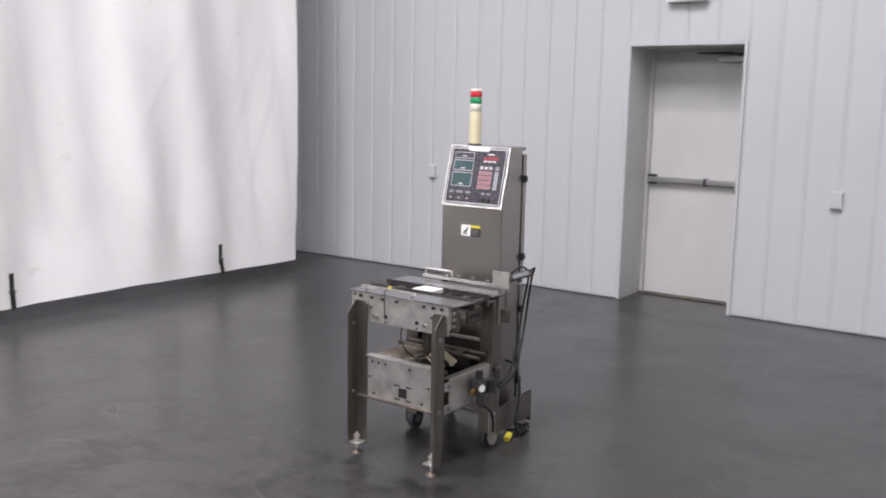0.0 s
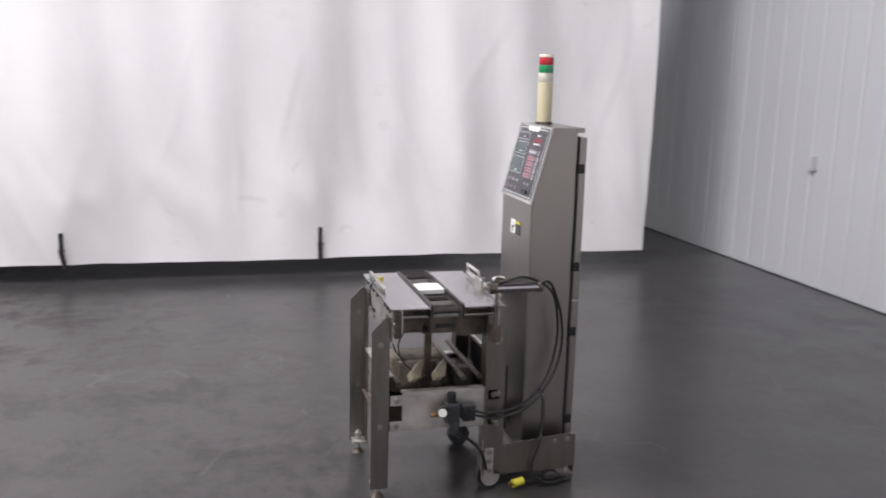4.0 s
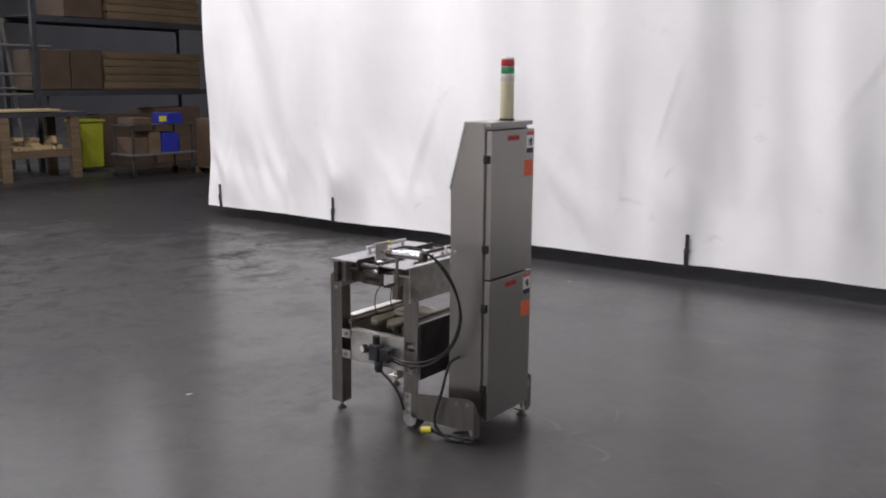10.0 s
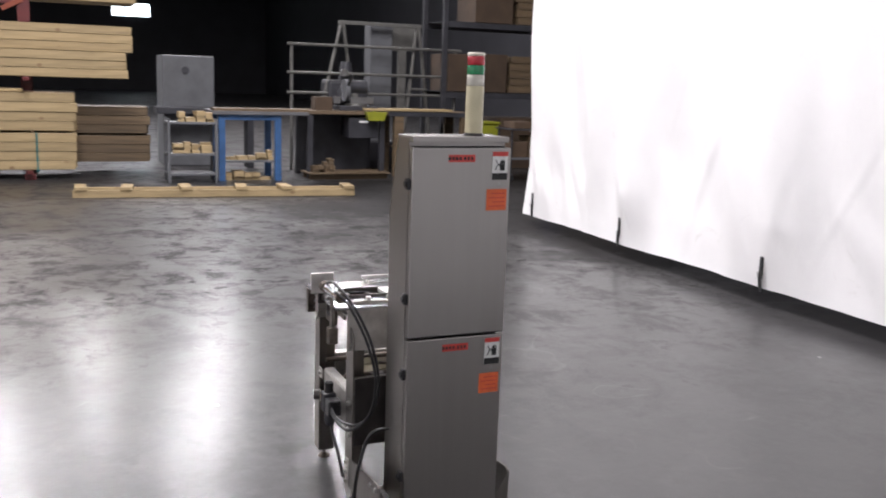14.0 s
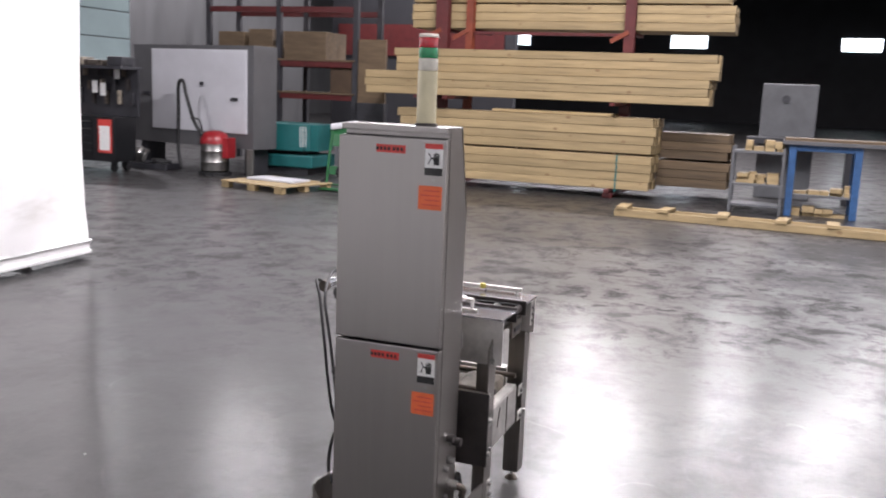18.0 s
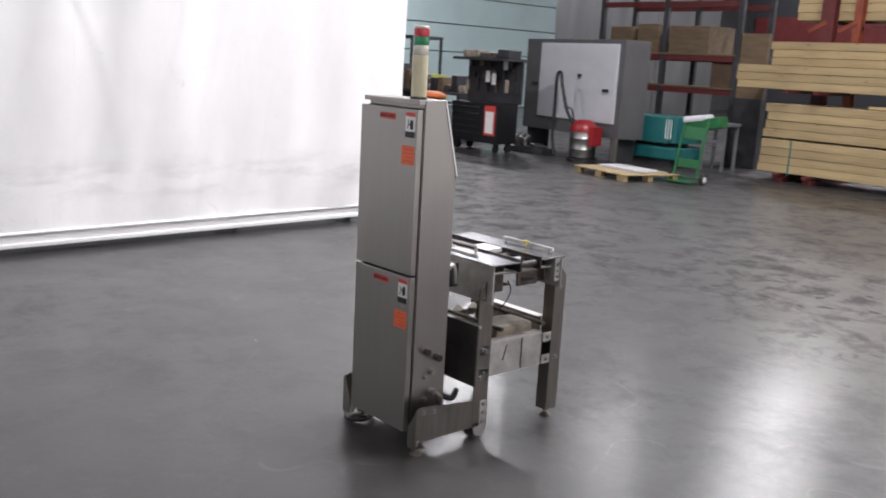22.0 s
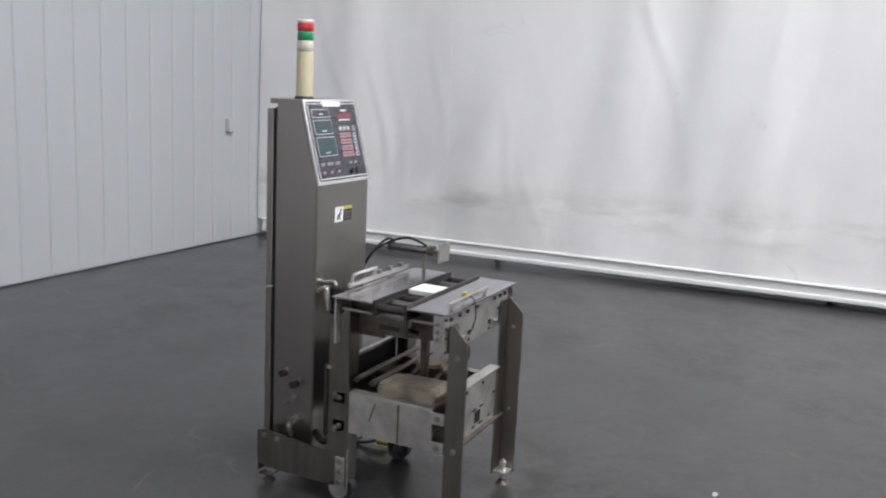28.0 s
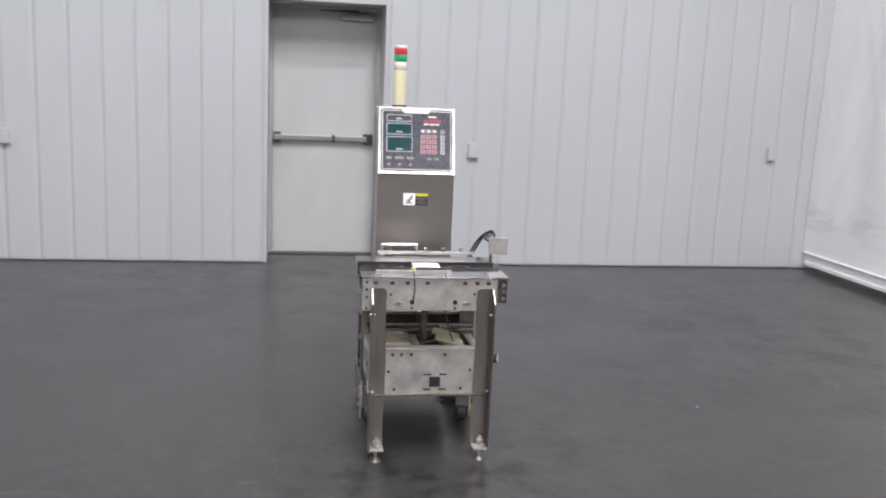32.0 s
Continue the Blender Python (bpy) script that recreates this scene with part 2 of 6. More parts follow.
LABEL_BLACK = material("black_label_ink", (0.015, 0.015, 0.015), 0.5, 0.0, 0.05, 30.0)
WHITE_PAN = material("white_weigh_pan", (0.80, 0.80, 0.78), 0.35, 0.0, 0.04, 10.0)
BEIGE = material("beige_motor_cover", (0.30, 0.26, 0.205), 0.6, 0.0, 0.28, 14.0, bump=0.08)
BRASS = material("brass_fitting", (0.45, 0.28, 0.12), 0.35, 1.0, 0.2, 20.0)
WALL_WHITE = material("white_painted_panel", (0.465, 0.475, 0.49), 0.40, 0.0, 0.03, 1.5, (1, 1, 0.3), 0.03, 40, 0.08)
DOOR_WHITE = material("white_painted_door", (0.50, 0.50, 0.495), 0.45, 0.0, 0.05, 3.0, (1, 1, 0.5), 0.03, 60, 0.1)
BAR_GREY = material("brushed_panic_bar", (0.36, 0.36, 0.36), 0.4, 0.9, 0.1, 6.0, (1, 20, 20))
PINE = material("sawn_pine", (0.35, 0.26, 0.135), 0.65, 0.0, 0.14, 3.0, (0.6, 8, 8), 0.12, 30, 0.1, obj_random=0.14)


def add_knots(m, scale, col):
    """Dark round knots scattered over sawn boards."""
    n, l = m.node_tree.nodes, m.node_tree.links
    b = n["Principled BSDF"]
    old = b.inputs["Base Color"].links[0].from_socket
    tc = n.new("ShaderNodeTexCoord")
    info = n.new("ShaderNodeObjectInfo")
    shift = n.new("ShaderNodeVectorMath")
    shift.operation = "MULTIPLY_ADD"
    shift.inputs[1].default_value = (0.7, 1.0, 1.0)
    l.new(tc.outputs["Object"], shift.inputs[0])
    l.new(info.outputs["Random"], shift.inputs[2])
    v = n.new("ShaderNodeTexVoronoi")
    v.inputs["Scale"].default_value = scale
    l.new(shift.outputs[0], v.inputs["Vector"])
    r = n.new("ShaderNodeMapRange")
    for i, x in enumerate((0.05, 0.16, 0.8, 0.0)):
        r.inputs[i + 1].default_value = x
    l.new(v.outputs["Distance"], r.inputs[0])
    mx = n.new("ShaderNodeMix")
    mx.data_type = "RGBA"
    mx.inputs[7].default_value = (*col, 1)
    l.new(r.outputs[0], mx.inputs[0])
    l.new(old, mx.inputs[6])
    l.new(mx.outputs[2], b.inputs["Base Color"])


add_knots(PINE, 4.6, (0.15, 0.08, 0.035))
# darker copy of the sawn pine, the dim bays' shade put into its colour
PINE_DIM = material("shaded_pine", (0.115, 0.078, 0.043), 0.7, 0.0, 0.2, 3.0, (0.6, 8, 8), 0.12, 30, 0.1, obj_random=0.2)
PLY = material("plywood", (0.14, 0.096, 0.056), 0.7, 0.0, 0.15, 2.0, (1, 6, 6), 0.1, 30, 0.1, obj_random=0.15)
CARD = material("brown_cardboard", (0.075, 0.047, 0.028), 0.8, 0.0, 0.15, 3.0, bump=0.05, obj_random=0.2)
RACK_RED = material("red_rack_paint", (0.10, 0.016, 0.016), 0.45, 0.0, 0.15, 6.0)
RACK_ORANGE = material("orange_rack_paint", (0.21, 0.045, 0.02), 0.45, 0.0, 0.15, 6.0)
BLUE_PAINT = material("blue_bench_paint", (0.035, 0.10, 0.24), 0.45, 0.0, 0.15, 8.0)
GREEN_PAINT = material("green_paint", (0.014, 0.11, 0.035), 0.4, 0.0, 0.15, 8.0)
TEAL_PLASTIC = material("teal_plastic", (0.014, 0.12, 0.12), 0.4, 0.0, 0.1, 4.0)
YELLOW_BIN = material("yellow_bin_plastic", (0.26, 0.27, 0.02), 0.45, 0.0, 0.12, 4.0)
BLUE_BIN = material("blue_plastic", (0.02, 0.03, 0.28), 0.4, 0.0, 0.12, 4.0)
GREY_PAINT = material("grey_machine_paint", (0.11, 0.113, 0.12), 0.5, 0.0, 0.12, 3.0, bump=0.03)
GREY_DARK = material("dark_grey_paint", (0.035, 0.035, 0.041), 0.5, 0.0, 0.2, 5.0)
GREY_LIGHT = material("light_grey_sheet", (0.11, 0.11, 0.115), 0.45, 0.1, 0.08, 2.0)
WHITE_SHEET = material("white_slotted_sheet", (0.58, 0.58, 0.61), 0.4, 0.0, 0.04, 2.0)
ALU_RAIL = material("pale_aluminium_rail", (0.15, 0.146, 0.135), 0.45, 0.3, 0.1, 8.0)
RED_PLASTIC = material("red_plastic", (0.27, 0.015, 0.02), 0.35, 0.0, 0.1, 8.0)
ORANGE_PLASTIC = material("orange_cover", (0.62, 0.16, 0.04), 0.55, 0.0, 0.12, 8.0)
TEAL_WALL = material("pale_teal_painted_wall", (0.29, 0.37, 0.38), 0.6, 0.0, 0.06, 0.6, bump=0.03)
GREY_CLOTH = material("grey_hanging_tarp", (0.12, 0.12, 0.125), 0.8, 0.0, 0.1, 1.0, (1, 1, 0.2))
DARK_WALL = material("dark_corrugated_wall", (0.022, 0.022, 0.027), 0.7, 0.0, 0.15, 0.8, bump=0.04)
DECK = material("painted_roof_deck", (0.20, 0.20, 0.21), 0.7, 0.0, 0.1, 0.8)
CASE_METAL = material("lamp_housing_paint", (0.7, 0.7, 0.7), 0.5, 0.0, 0.05, 4.0)
GLOW_SKY = material("bright_door_window", (0.80, 0.90, 1.0), 0.5, 0.0, 0.0, 1.0, emit=4.0)


def lamp_material(name, col, strength):
    m = bpy.data.materials.new(name)
    m.use_nodes = True
    b = m.node_tree.nodes["Principled BSDF"]
    b.inputs["Base Color"].default_value = (0.9, 0.9, 0.9, 1)
    b.inputs["Emission Color"].default_value = (*col, 1)
    b.inputs["Emission Strength"].default_value = strength
    return m


def concrete():
    """Polished, stained concrete: cloudy tone, dark tyre and water marks, uneven gloss."""
    m = bpy.data.materials.new("polished_concrete")
    m.use_nodes = True
    nt = m.node_tree
    n, l = nt.nodes, nt.links
    b = n["Principled BSDF"]
    tc = n.new("ShaderNodeTexCoord")

    def noise_node(scale, detail, rough, vec=None, dist=0.0):
        k = n.new("ShaderNodeTexNoise")
        k.inputs["Scale"].default_value, k.inputs["Detail"].default_value, k.inputs["Roughness"].default_value = scale, detail, rough
        k.inputs["Distortion"].default_value = dist
        l.new(vec or tc.outputs["Object"], k.inputs["Vector"])
        return k.outputs[0]

    def rng(src, a, c, lo, hi):
        k = n.new("ShaderNodeMapRange")
        for i, v in enumerate((a, c, lo, hi)):
            k.inputs[i + 1].default_value = v
        l.new(src, k.inputs[0])
        return k.outputs[0]

    def mixc(fac, a, c, mode="MIX"):
        k = n.new("ShaderNodeMix")
        k.data_type, k.blend_type = "RGBA", mode
        for i, v in ((0, fac), (6, a), (7, c)):
            if isinstance(v, (tuple, float)):
                k.inputs[i].default_value = v if i == 0 else (*v, 1)
            else:
                l.new(v, k.inputs[i])
        return k.outputs[2]

    def math2(op, p, q):
        k = n.new("ShaderNodeMath")
        k.operation = op
        for i, v in enumerate((p, q)):
            if isinstance(v, float):
                k.inputs[i].default_value = v
            else:
                l.new(v, k.inputs[i])
        return k.outputs[0]

    cloud = noise_node(0.42, 4, 0.55)
    mott = noise_node(1.7, 5, 0.60)
    grain = noise_node(70, 3, 0.6)
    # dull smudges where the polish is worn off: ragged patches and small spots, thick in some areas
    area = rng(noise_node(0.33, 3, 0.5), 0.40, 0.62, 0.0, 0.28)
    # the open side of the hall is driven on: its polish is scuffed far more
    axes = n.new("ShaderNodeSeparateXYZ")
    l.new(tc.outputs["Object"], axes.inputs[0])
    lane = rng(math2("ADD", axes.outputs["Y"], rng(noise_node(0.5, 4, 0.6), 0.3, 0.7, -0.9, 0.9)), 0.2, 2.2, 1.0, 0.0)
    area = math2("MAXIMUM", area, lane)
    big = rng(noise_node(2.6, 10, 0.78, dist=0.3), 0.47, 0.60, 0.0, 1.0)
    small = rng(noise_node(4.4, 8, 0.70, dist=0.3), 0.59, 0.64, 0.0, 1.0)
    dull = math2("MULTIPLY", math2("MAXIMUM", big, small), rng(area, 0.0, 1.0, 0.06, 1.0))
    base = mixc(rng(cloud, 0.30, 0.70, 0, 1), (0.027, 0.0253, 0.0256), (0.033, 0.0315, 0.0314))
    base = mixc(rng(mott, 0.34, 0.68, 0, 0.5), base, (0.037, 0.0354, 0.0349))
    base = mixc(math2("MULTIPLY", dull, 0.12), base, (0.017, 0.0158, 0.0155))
    base = mixc(rng(noise_node(7.5, 6, 0.72), 0.55, 0.62, 0, 0.2), base, (0.062, 0.060, 0.058))
    base = mixc(rng(grain, 0.3, 0.8, 0, 0.15), base, (0.045, 0.044, 0.043))
    # dark stain on the workshop side, deepened with the shade of the unlit floor there
    far = n.new("ShaderNodeVectorMath")
    far.operation = "DISTANCE"
    far.inputs[1].default_value = (-7.2, -3.4, 0.0)
    l.new(tc.outputs["Object"], far.inputs[0])
    ragged = math2("ADD", far.outputs["Value"], rng(noise_node(0.9, 6, 0.68), 0.3, 0.7, -1.7, 1.7))
    stain_shade = rng(ragged, 3.0, 4.6, 1.0, 0.0)
    base = mixc(math2("MULTIPLY", stain_shade, 0.72), base, (0.011, 0.0102, 0.0102))
    dull = math2("MAXIMUM", dull, math2("MULTIPLY", stain_shade, 0.8))
    # pale scrape marks
    track = n.new("ShaderNodeMath")
    track.operation = "ABSOLUTE"
    shift = n.new("ShaderNodeMath")
    shift.operation = "SUBTRACT"
    shift.inputs[1].default_value = 0.5
    l.new(noise_node(0.9, 2, 0.5), shift.inputs[0])
    l.new(shift.outputs[0], track.inputs[0])
    scrape = n.new("ShaderNodeMath")
    scrape.operation = "MULTIPLY"
    l.new(rng(track.outputs[0], 0.0012, 0.004, 1, 0), scrape.inputs[0])
    l.new(rng(noise_node(2.3, 3, 0.6), 0.52, 0.62, 0, 0.28), scrape.inputs[1])
    base = mixc(scrape.outputs[0], base, (0.12, 0.117, 0.113))
    # oil drips in front of the machine
    at = n.new("ShaderNodeVectorMath")
    at.operation = "DISTANCE"
    at.inputs[1].default_value = (-2.22, 3.02, 0.0)
    l.new(tc.outputs["Object"], at.inputs[0])
    drips = n.new("ShaderNodeMath")
    drips.operation = "MULTIPLY"
    l.new(rng(at.outputs["Value"], 0.25, 0.85, 1, 0), drips.inputs[0])
    l.new(rng(noise_node(6.5, 4, 0.6), 0.50, 0.60, 0, 0.9), drips.inputs[1])
    base = mixc(drips.outputs[0], base, (0.012, 0.011, 0.010))
    l.new(base, b.inputs["Base Color"])
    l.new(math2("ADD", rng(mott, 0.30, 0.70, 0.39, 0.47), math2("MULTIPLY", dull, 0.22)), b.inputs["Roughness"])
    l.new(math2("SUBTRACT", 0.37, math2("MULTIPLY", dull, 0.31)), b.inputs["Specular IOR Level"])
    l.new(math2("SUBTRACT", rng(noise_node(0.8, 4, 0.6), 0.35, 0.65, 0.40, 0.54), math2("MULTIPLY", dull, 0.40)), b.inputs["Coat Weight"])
    b.inputs["Coat Roughness"].default_value = 0.12
    bp = n.new("ShaderNodeBump")
    bp.inputs["Strength"].default_value = 0.35
    bp.inputs["Distance"].default_value = 0.003
    l.new(noise_node(11.0, 6, 0.66), bp.inputs["Height"])
    l.new(bp.outputs[0], b.inputs["Normal"])
    fine = n.new("ShaderNodeBump")
    fine.inputs["Strength"].default_value = 0.5
    fine.inputs["Distance"].default_value = 0.006
    l.new(noise_node(19.0, 5, 0.62), fine.inputs["Height"])
    l.new(fine.outputs[0], b.inputs["Coat Normal"])
    return m


def cloth(name, band_soil):
    """White woven tarpaulin: faint soiling, patches and creases."""
    m = bpy.data.materials.new(name)
    m.use_nodes = True
    nt = m.node_tree
    n, l = nt.nodes, nt.links
    b = n["Principled BSDF"]
    tc = n.new("ShaderNodeTexCoord")

    def noise_node(scale, detail, rough, vec=None, dist=0.0):
        k = n.new("ShaderNodeTexNoise")
        k.inputs["Scale"].default_value, k.inputs["Detail"].default_value, k.inputs["Roughness"].default_value = scale, detail, rough
        k.inputs["Distortion"].default_value = dist
        l.new(vec or tc.outputs["Object"], k.inputs["Vector"])
        return k.outputs[0]

    def rng(src, a, c, lo, hi):
        k = n.new("ShaderNodeMapRange")
        for i, v in enumerate((a, c, lo, hi)):
            k.inputs[i + 1].default_value = v
        l.new(src, k.inputs[0])
        return k.outputs[0]

    tone = n.new("ShaderNodeMix")
    tone.data_type = "RGBA"
    tone.inputs[6].default_value = (0.92, 0.91, 0.905, 1)
    tone.inputs[7].default_value = (0.85, 0.835, 0.83, 1)
    l.new(rng(noise_node(0.9, 6, 0.6), 0.35, 0.75, 0, 1), tone.inputs[0])
    soil = n.new("ShaderNodeMix")
    soil.data_type = "RGBA"
    soil.inputs[7].default_value = (0.52, 0.50, 0.45, 1)
    l.new(tone.outputs[2], soil.inputs[6])
    sep = n.new("ShaderNodeSeparateXYZ")
    l.new(tc.outputs["Object"], sep.inputs[0])
    rub = n.new("ShaderNodeMapping")
    rub.inputs["Scale"].default_value = (1, 0.8, 3.5)
    l.new(tc.outputs["Object"], rub.inputs[0])
    band = n.new("ShaderNodeMath")
    band.operation = "MULTIPLY"
    near = n.new("ShaderNodeMath")
    near.operation = "MULTIPLY"
    l.new(rng(sep.outputs[2], 0.30, 0.46, 0, 1), near.inputs[0])
    l.new(rng(sep.outputs[2], 0.50, 0.72, 1, 0), near.inputs[1])
    l.new(near.outputs[0], band.inputs[0])
    l.new(rng(noise_node(1.6, 5, 0.62, rub.outputs[0]), 0.46, 0.70, 0, band_soil), band.inputs[1])
    both_soil = n.new("ShaderNodeMath")
    both_soil.operation = "MAXIMUM"
    l.new(band.outputs[0], both_soil.inputs[0])
    l.new(rng(noise_node(3.1, 8, 0.68, dist=0.8), 0.63, 0.80, 0, 0.5), both_soil.inputs[1])
    l.new(both_soil.outputs[0], soil.inputs[0])
    l.new(soil.outputs[2], b.inputs["Base Color"])
    b.inputs["Roughness"].default_value = 0.6
    b.inputs["Specular IOR Level"].default_value = 0.3
    bp = n.new("ShaderNodeBump")
    bp.inputs["Strength"].default_value = 0.35
    bp.inputs["Distance"].default_value = 0.01
    mp = n.new("ShaderNodeMapping")
    mp.inputs["Scale"].default_value = (1, 1.0, 0.35)
    mp.inputs["Rotation"].default_value = (0.5, 0, 0)
    l.new(tc.outputs["Object"], mp.inputs[0])
    l.new(noise_node(7.0, 7, 0.62, mp.outputs[0], 0.7), bp.inputs["Height"])
    l.new(bp.outputs[0], b.inputs["Normal"])
    thin = n.new("ShaderNodeBsdfTranslucent")
    l.new(soil.outputs[2], thin.inputs[0])
    both = n.new("ShaderNodeMixShader")
    both.inputs[0].default_value = 0.22
    l.new(b.outputs[0], both.inputs[1])
    l.new(thin.outputs[0], both.inputs[2])
    l.new(both.outputs[0], n["Material Output"].inputs[0])
    return m


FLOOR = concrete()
CLOTH = cloth("white_tarpaulin", 0.0)
SCREEN_CLOTH = cloth("white_screen_cloth", 0.6)

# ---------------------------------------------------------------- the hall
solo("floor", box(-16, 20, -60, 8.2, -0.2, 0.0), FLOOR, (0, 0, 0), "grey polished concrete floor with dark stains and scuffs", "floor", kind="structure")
solo("ceiling", box(-16, 20, -60, 8.2, 9.2, 9.4), DECK, (0, 0, 9.2), "grey painted metal roof deck", "ceiling", kind="structure")
solo("wall_west", box(-16.2, -16, -60, 8.2, 0, 9.2), DARK_WALL, (-16.1, 0, 0), "dark corrugated hall wall", "wall", kind="structure")
solo("wall_south", box(-16, 20, -60.2, -60, 0, 9.2), DARK_WALL, (0, -60.1, 0), "dark far hall wall", "wall", kind="structure")
solo("wall_east", box(20, 20.2, -60, 8.2, 0, 9.2), GREY_CLOTH, (20.1, 0, 0), "dim grey painted hall wall", "wall", kind="structure")

WY, DX0, DX1, DZ, DEEP = 7.097, -3.0, -2.09, 2.066, 0.48
bm = bmesh.new()
add_box(bm, -16, DX0 - 0.004, WY + 0.014, WY + DEEP + 0.1, 0, 9.2)
add_box(bm, DX1 + 0.004, 20, WY + 0.014, WY + DEEP + 0.1, 0, 9.2)
add_box(bm, DX0 - 0.004, DX1 + 0.004, WY + 0.014, WY + DEEP + 0.1, DZ + 0.004, 9.2)
wall_n = solo("wall_north", bm, WALL_WHITE, (0, WY + 0.2, 0), "insulated wall clad in white ribbed metal panels", "wall", kind="structure")
jamb = bmesh.new()
add_box(jamb, DX0 - 0.004, DX0, WY - 0.004, WY + DEEP, 0.0, DZ)
add_box(jamb, DX1, DX1 + 0.004, WY - 0.004, WY + DEEP, 0.0, DZ)
add_box(jamb, DX0 - 0.004, DX1 + 0.004, WY - 0.004, WY + DEEP, DZ, DZ + 0.004)
part("reveal", jamb, DOOR_WHITE, wall_n, "smooth white door reveal")
trim = bmesh.new()
add_box(trim, DX0 - 0.026, DX0 - 0.004, WY - 0.008, WY + 0.012, 0, DZ + 0.026, 0.002)
add_box(trim, DX1 + 0.004, DX1 + 0.026, WY - 0.008, WY + 0.012, 0, DZ + 0.026, 0.002)
add_box(trim, DX0 - 0.0038, DX1 + 0.0038, WY - 0.008, WY + 0.012, DZ + 0.004, DZ + 0.026, 0.002)
part("trim", trim, WALL_WHITE, wall_n, "white folded metal edge trim")

# ---------------------------------------------------------------- ceiling lamp housings
def lamp_housing(x, y):
    h = thing("high_bay_lamp", (x, y, LAMP_Z + 0.01), "white steel high bay lamp hanging under the roof deck", "ceiling lamp", "high bay lamps")
    bm = bmesh.new()
    add_box(bm, x - 0.66, x + 0.66, y - 0.31, y + 0.31, LAMP_Z + 0.07, LAMP_Z + 0.15, 0.01)
    for s in (-1, 1):
        add_box(bm, x - 0.66, x + 0.66, y + s * 0.30 - 0.01, y + s * 0.30 + 0.01, LAMP_Z - 0.01, LAMP_Z + 0.069)
    part("housing", bm, CASE_METAL, h)
    for s in (-0.5, 0.5):
        part("hanger", rod((x + s, y, LAMP_Z + 0.15), (x + s, y, 9.2), 0.006, 6), DARK_METAL, h)


for lx, ly in LAMPS_NEAR + LAMPS_BESIDE + LAMPS_WEST + LAMPS_FAR + LAMPS_SOUTHWEST + LAMPS_EASTERN_BAY + LAMPS_CORNER:
    lamp_housing(lx, ly)

# ---------------------------------------------------------------- door in its deep reveal
dy = WY + DEEP
door = solo("door_1", box(DX0 + 0.03, DX1 - 0.03, dy - 0.045, dy, 0.012, DZ - 0.03, 0.003), DOOR_WHITE, (-2.55, dy, 0), "closed white steel fire door with a panic bar", "door", kind="structure")
fr = bmesh.new()
add_box(fr, DX0, DX0 + 0.028, dy - 0.07, dy + 0.02, 0, DZ, 0.002)
add_box(fr, DX1 - 0.028, DX1, dy - 0.07, dy + 0.02, 0, DZ, 0.002)
add_box(fr, DX0 + 0.028, DX1 - 0.028, dy - 0.07, dy + 0.02, DZ - 0.028, DZ, 0.002)
part("door_frame", fr, DOOR_WHITE, door, "white steel frame")
part("threshold", box(DX0, DX1, dy - 0.12, dy - 0.046, 0.001, 0.012, 0.003), STEEL_DIRTY, door, "rusty steel threshold")
bar = part("panic_bar", box(DX0 + 0.04, DX1 - 0.10, dy - 0.105, dy - 0.065, 0.965, 1.010, 0.006), BAR_GREY, door, "brushed steel panic bar")
part("bar_mount", box(DX0 + 0.035, DX0 + 0.10, dy - 0.10, dy - 0.045, 0.945, 1.03, 0.005), GREY_DARK, bar)
part("bar_mount", box(DX0 + 0.52, DX0 + 0.545, dy - 0.108, dy - 0.045, 0.957, 1.018, 0.003), GREY_DARK, bar)
part("bar_mount", box(DX1 - 0.13, DX1 - 0.05, dy - 0.10, dy - 0.045, 0.945, 1.03, 0.005), GREY_DARK, bar)
closer = part("door_closer", box(-2.42, -2.16, dy - 0.10, dy - 0.045, 1.955, 2.01, 0.006), BAR_GREY, door, "grey hydraulic door closer")
cl = bmesh.new()
add_box(cl, -2.52, -2.20, dy - 0.20, dy - 0.175, 2.012, 2.022, 0.002, (0, 0, 18))
add_box(cl, -2.60, -2.28, dy - 0.14, dy - 0.115, 2.024, 2.034, 0.002, (0, 0, -16))
part("closer_arm", cl, GREY_DARK, closer)


def wall_box(x, z, w, h, label):
    b = thing("outlet_box", (x, WY - 0.01, z - h / 2), label, "electrical box", "outlet boxes on the panel wall")
    part("back_box", box(x - w / 2, x + w / 2, WY - 0.035, WY + 0.012, z - h / 2, z + h / 2, 0.004), WALL_WHITE, b)
    part("cover_plate", box(x - w / 2 + 0.006, x + w / 2 - 0.006, WY - 0.042, WY - 0.0355, z - h / 2 + 0.006, z + h / 2 - 0.006, 0.002), WALL_WHITE, b, "white cover plate")
    for s in (-0.021, 0.021):
        part("socket", box(x - 0.014, x + 0.014, WY - 0.044, WY - 0.0425, z + s - 0.013, z + s + 0.013), DOOR_WHITE, b)


wall_box(-1.35, 0.955, 0.085, 0.125, "white surface outlet box beside the steel door")
wall_box(1.262, 1.0, 0.075, 0.115, "white surface outlet box near the white screen")
wall_box(-4.94, 0.955, 0.075, 0.115, "white outlet box on the white panel wall")
ex = thing("emergency_light", (-2.54, WY, 2.40), "white emergency light box above the steel door", "emergency light")
part("body", box(-2.70, -2.38, WY - 0.08, WY + 0.01, 2.39, 2.56, 0.01), CASE_METAL, ex)
for s in (-0.09, 0.09):
    part("lamp_head", rod((-2.54 + s, WY - 0.085, 2.60), (-2.54 + s, WY - 0.03, 2.60), 0.045, 16), CASE_METAL, ex)

# ---------------------------------------------------------------- white curtain along the west side
CX = -5.83


CREASES = {}


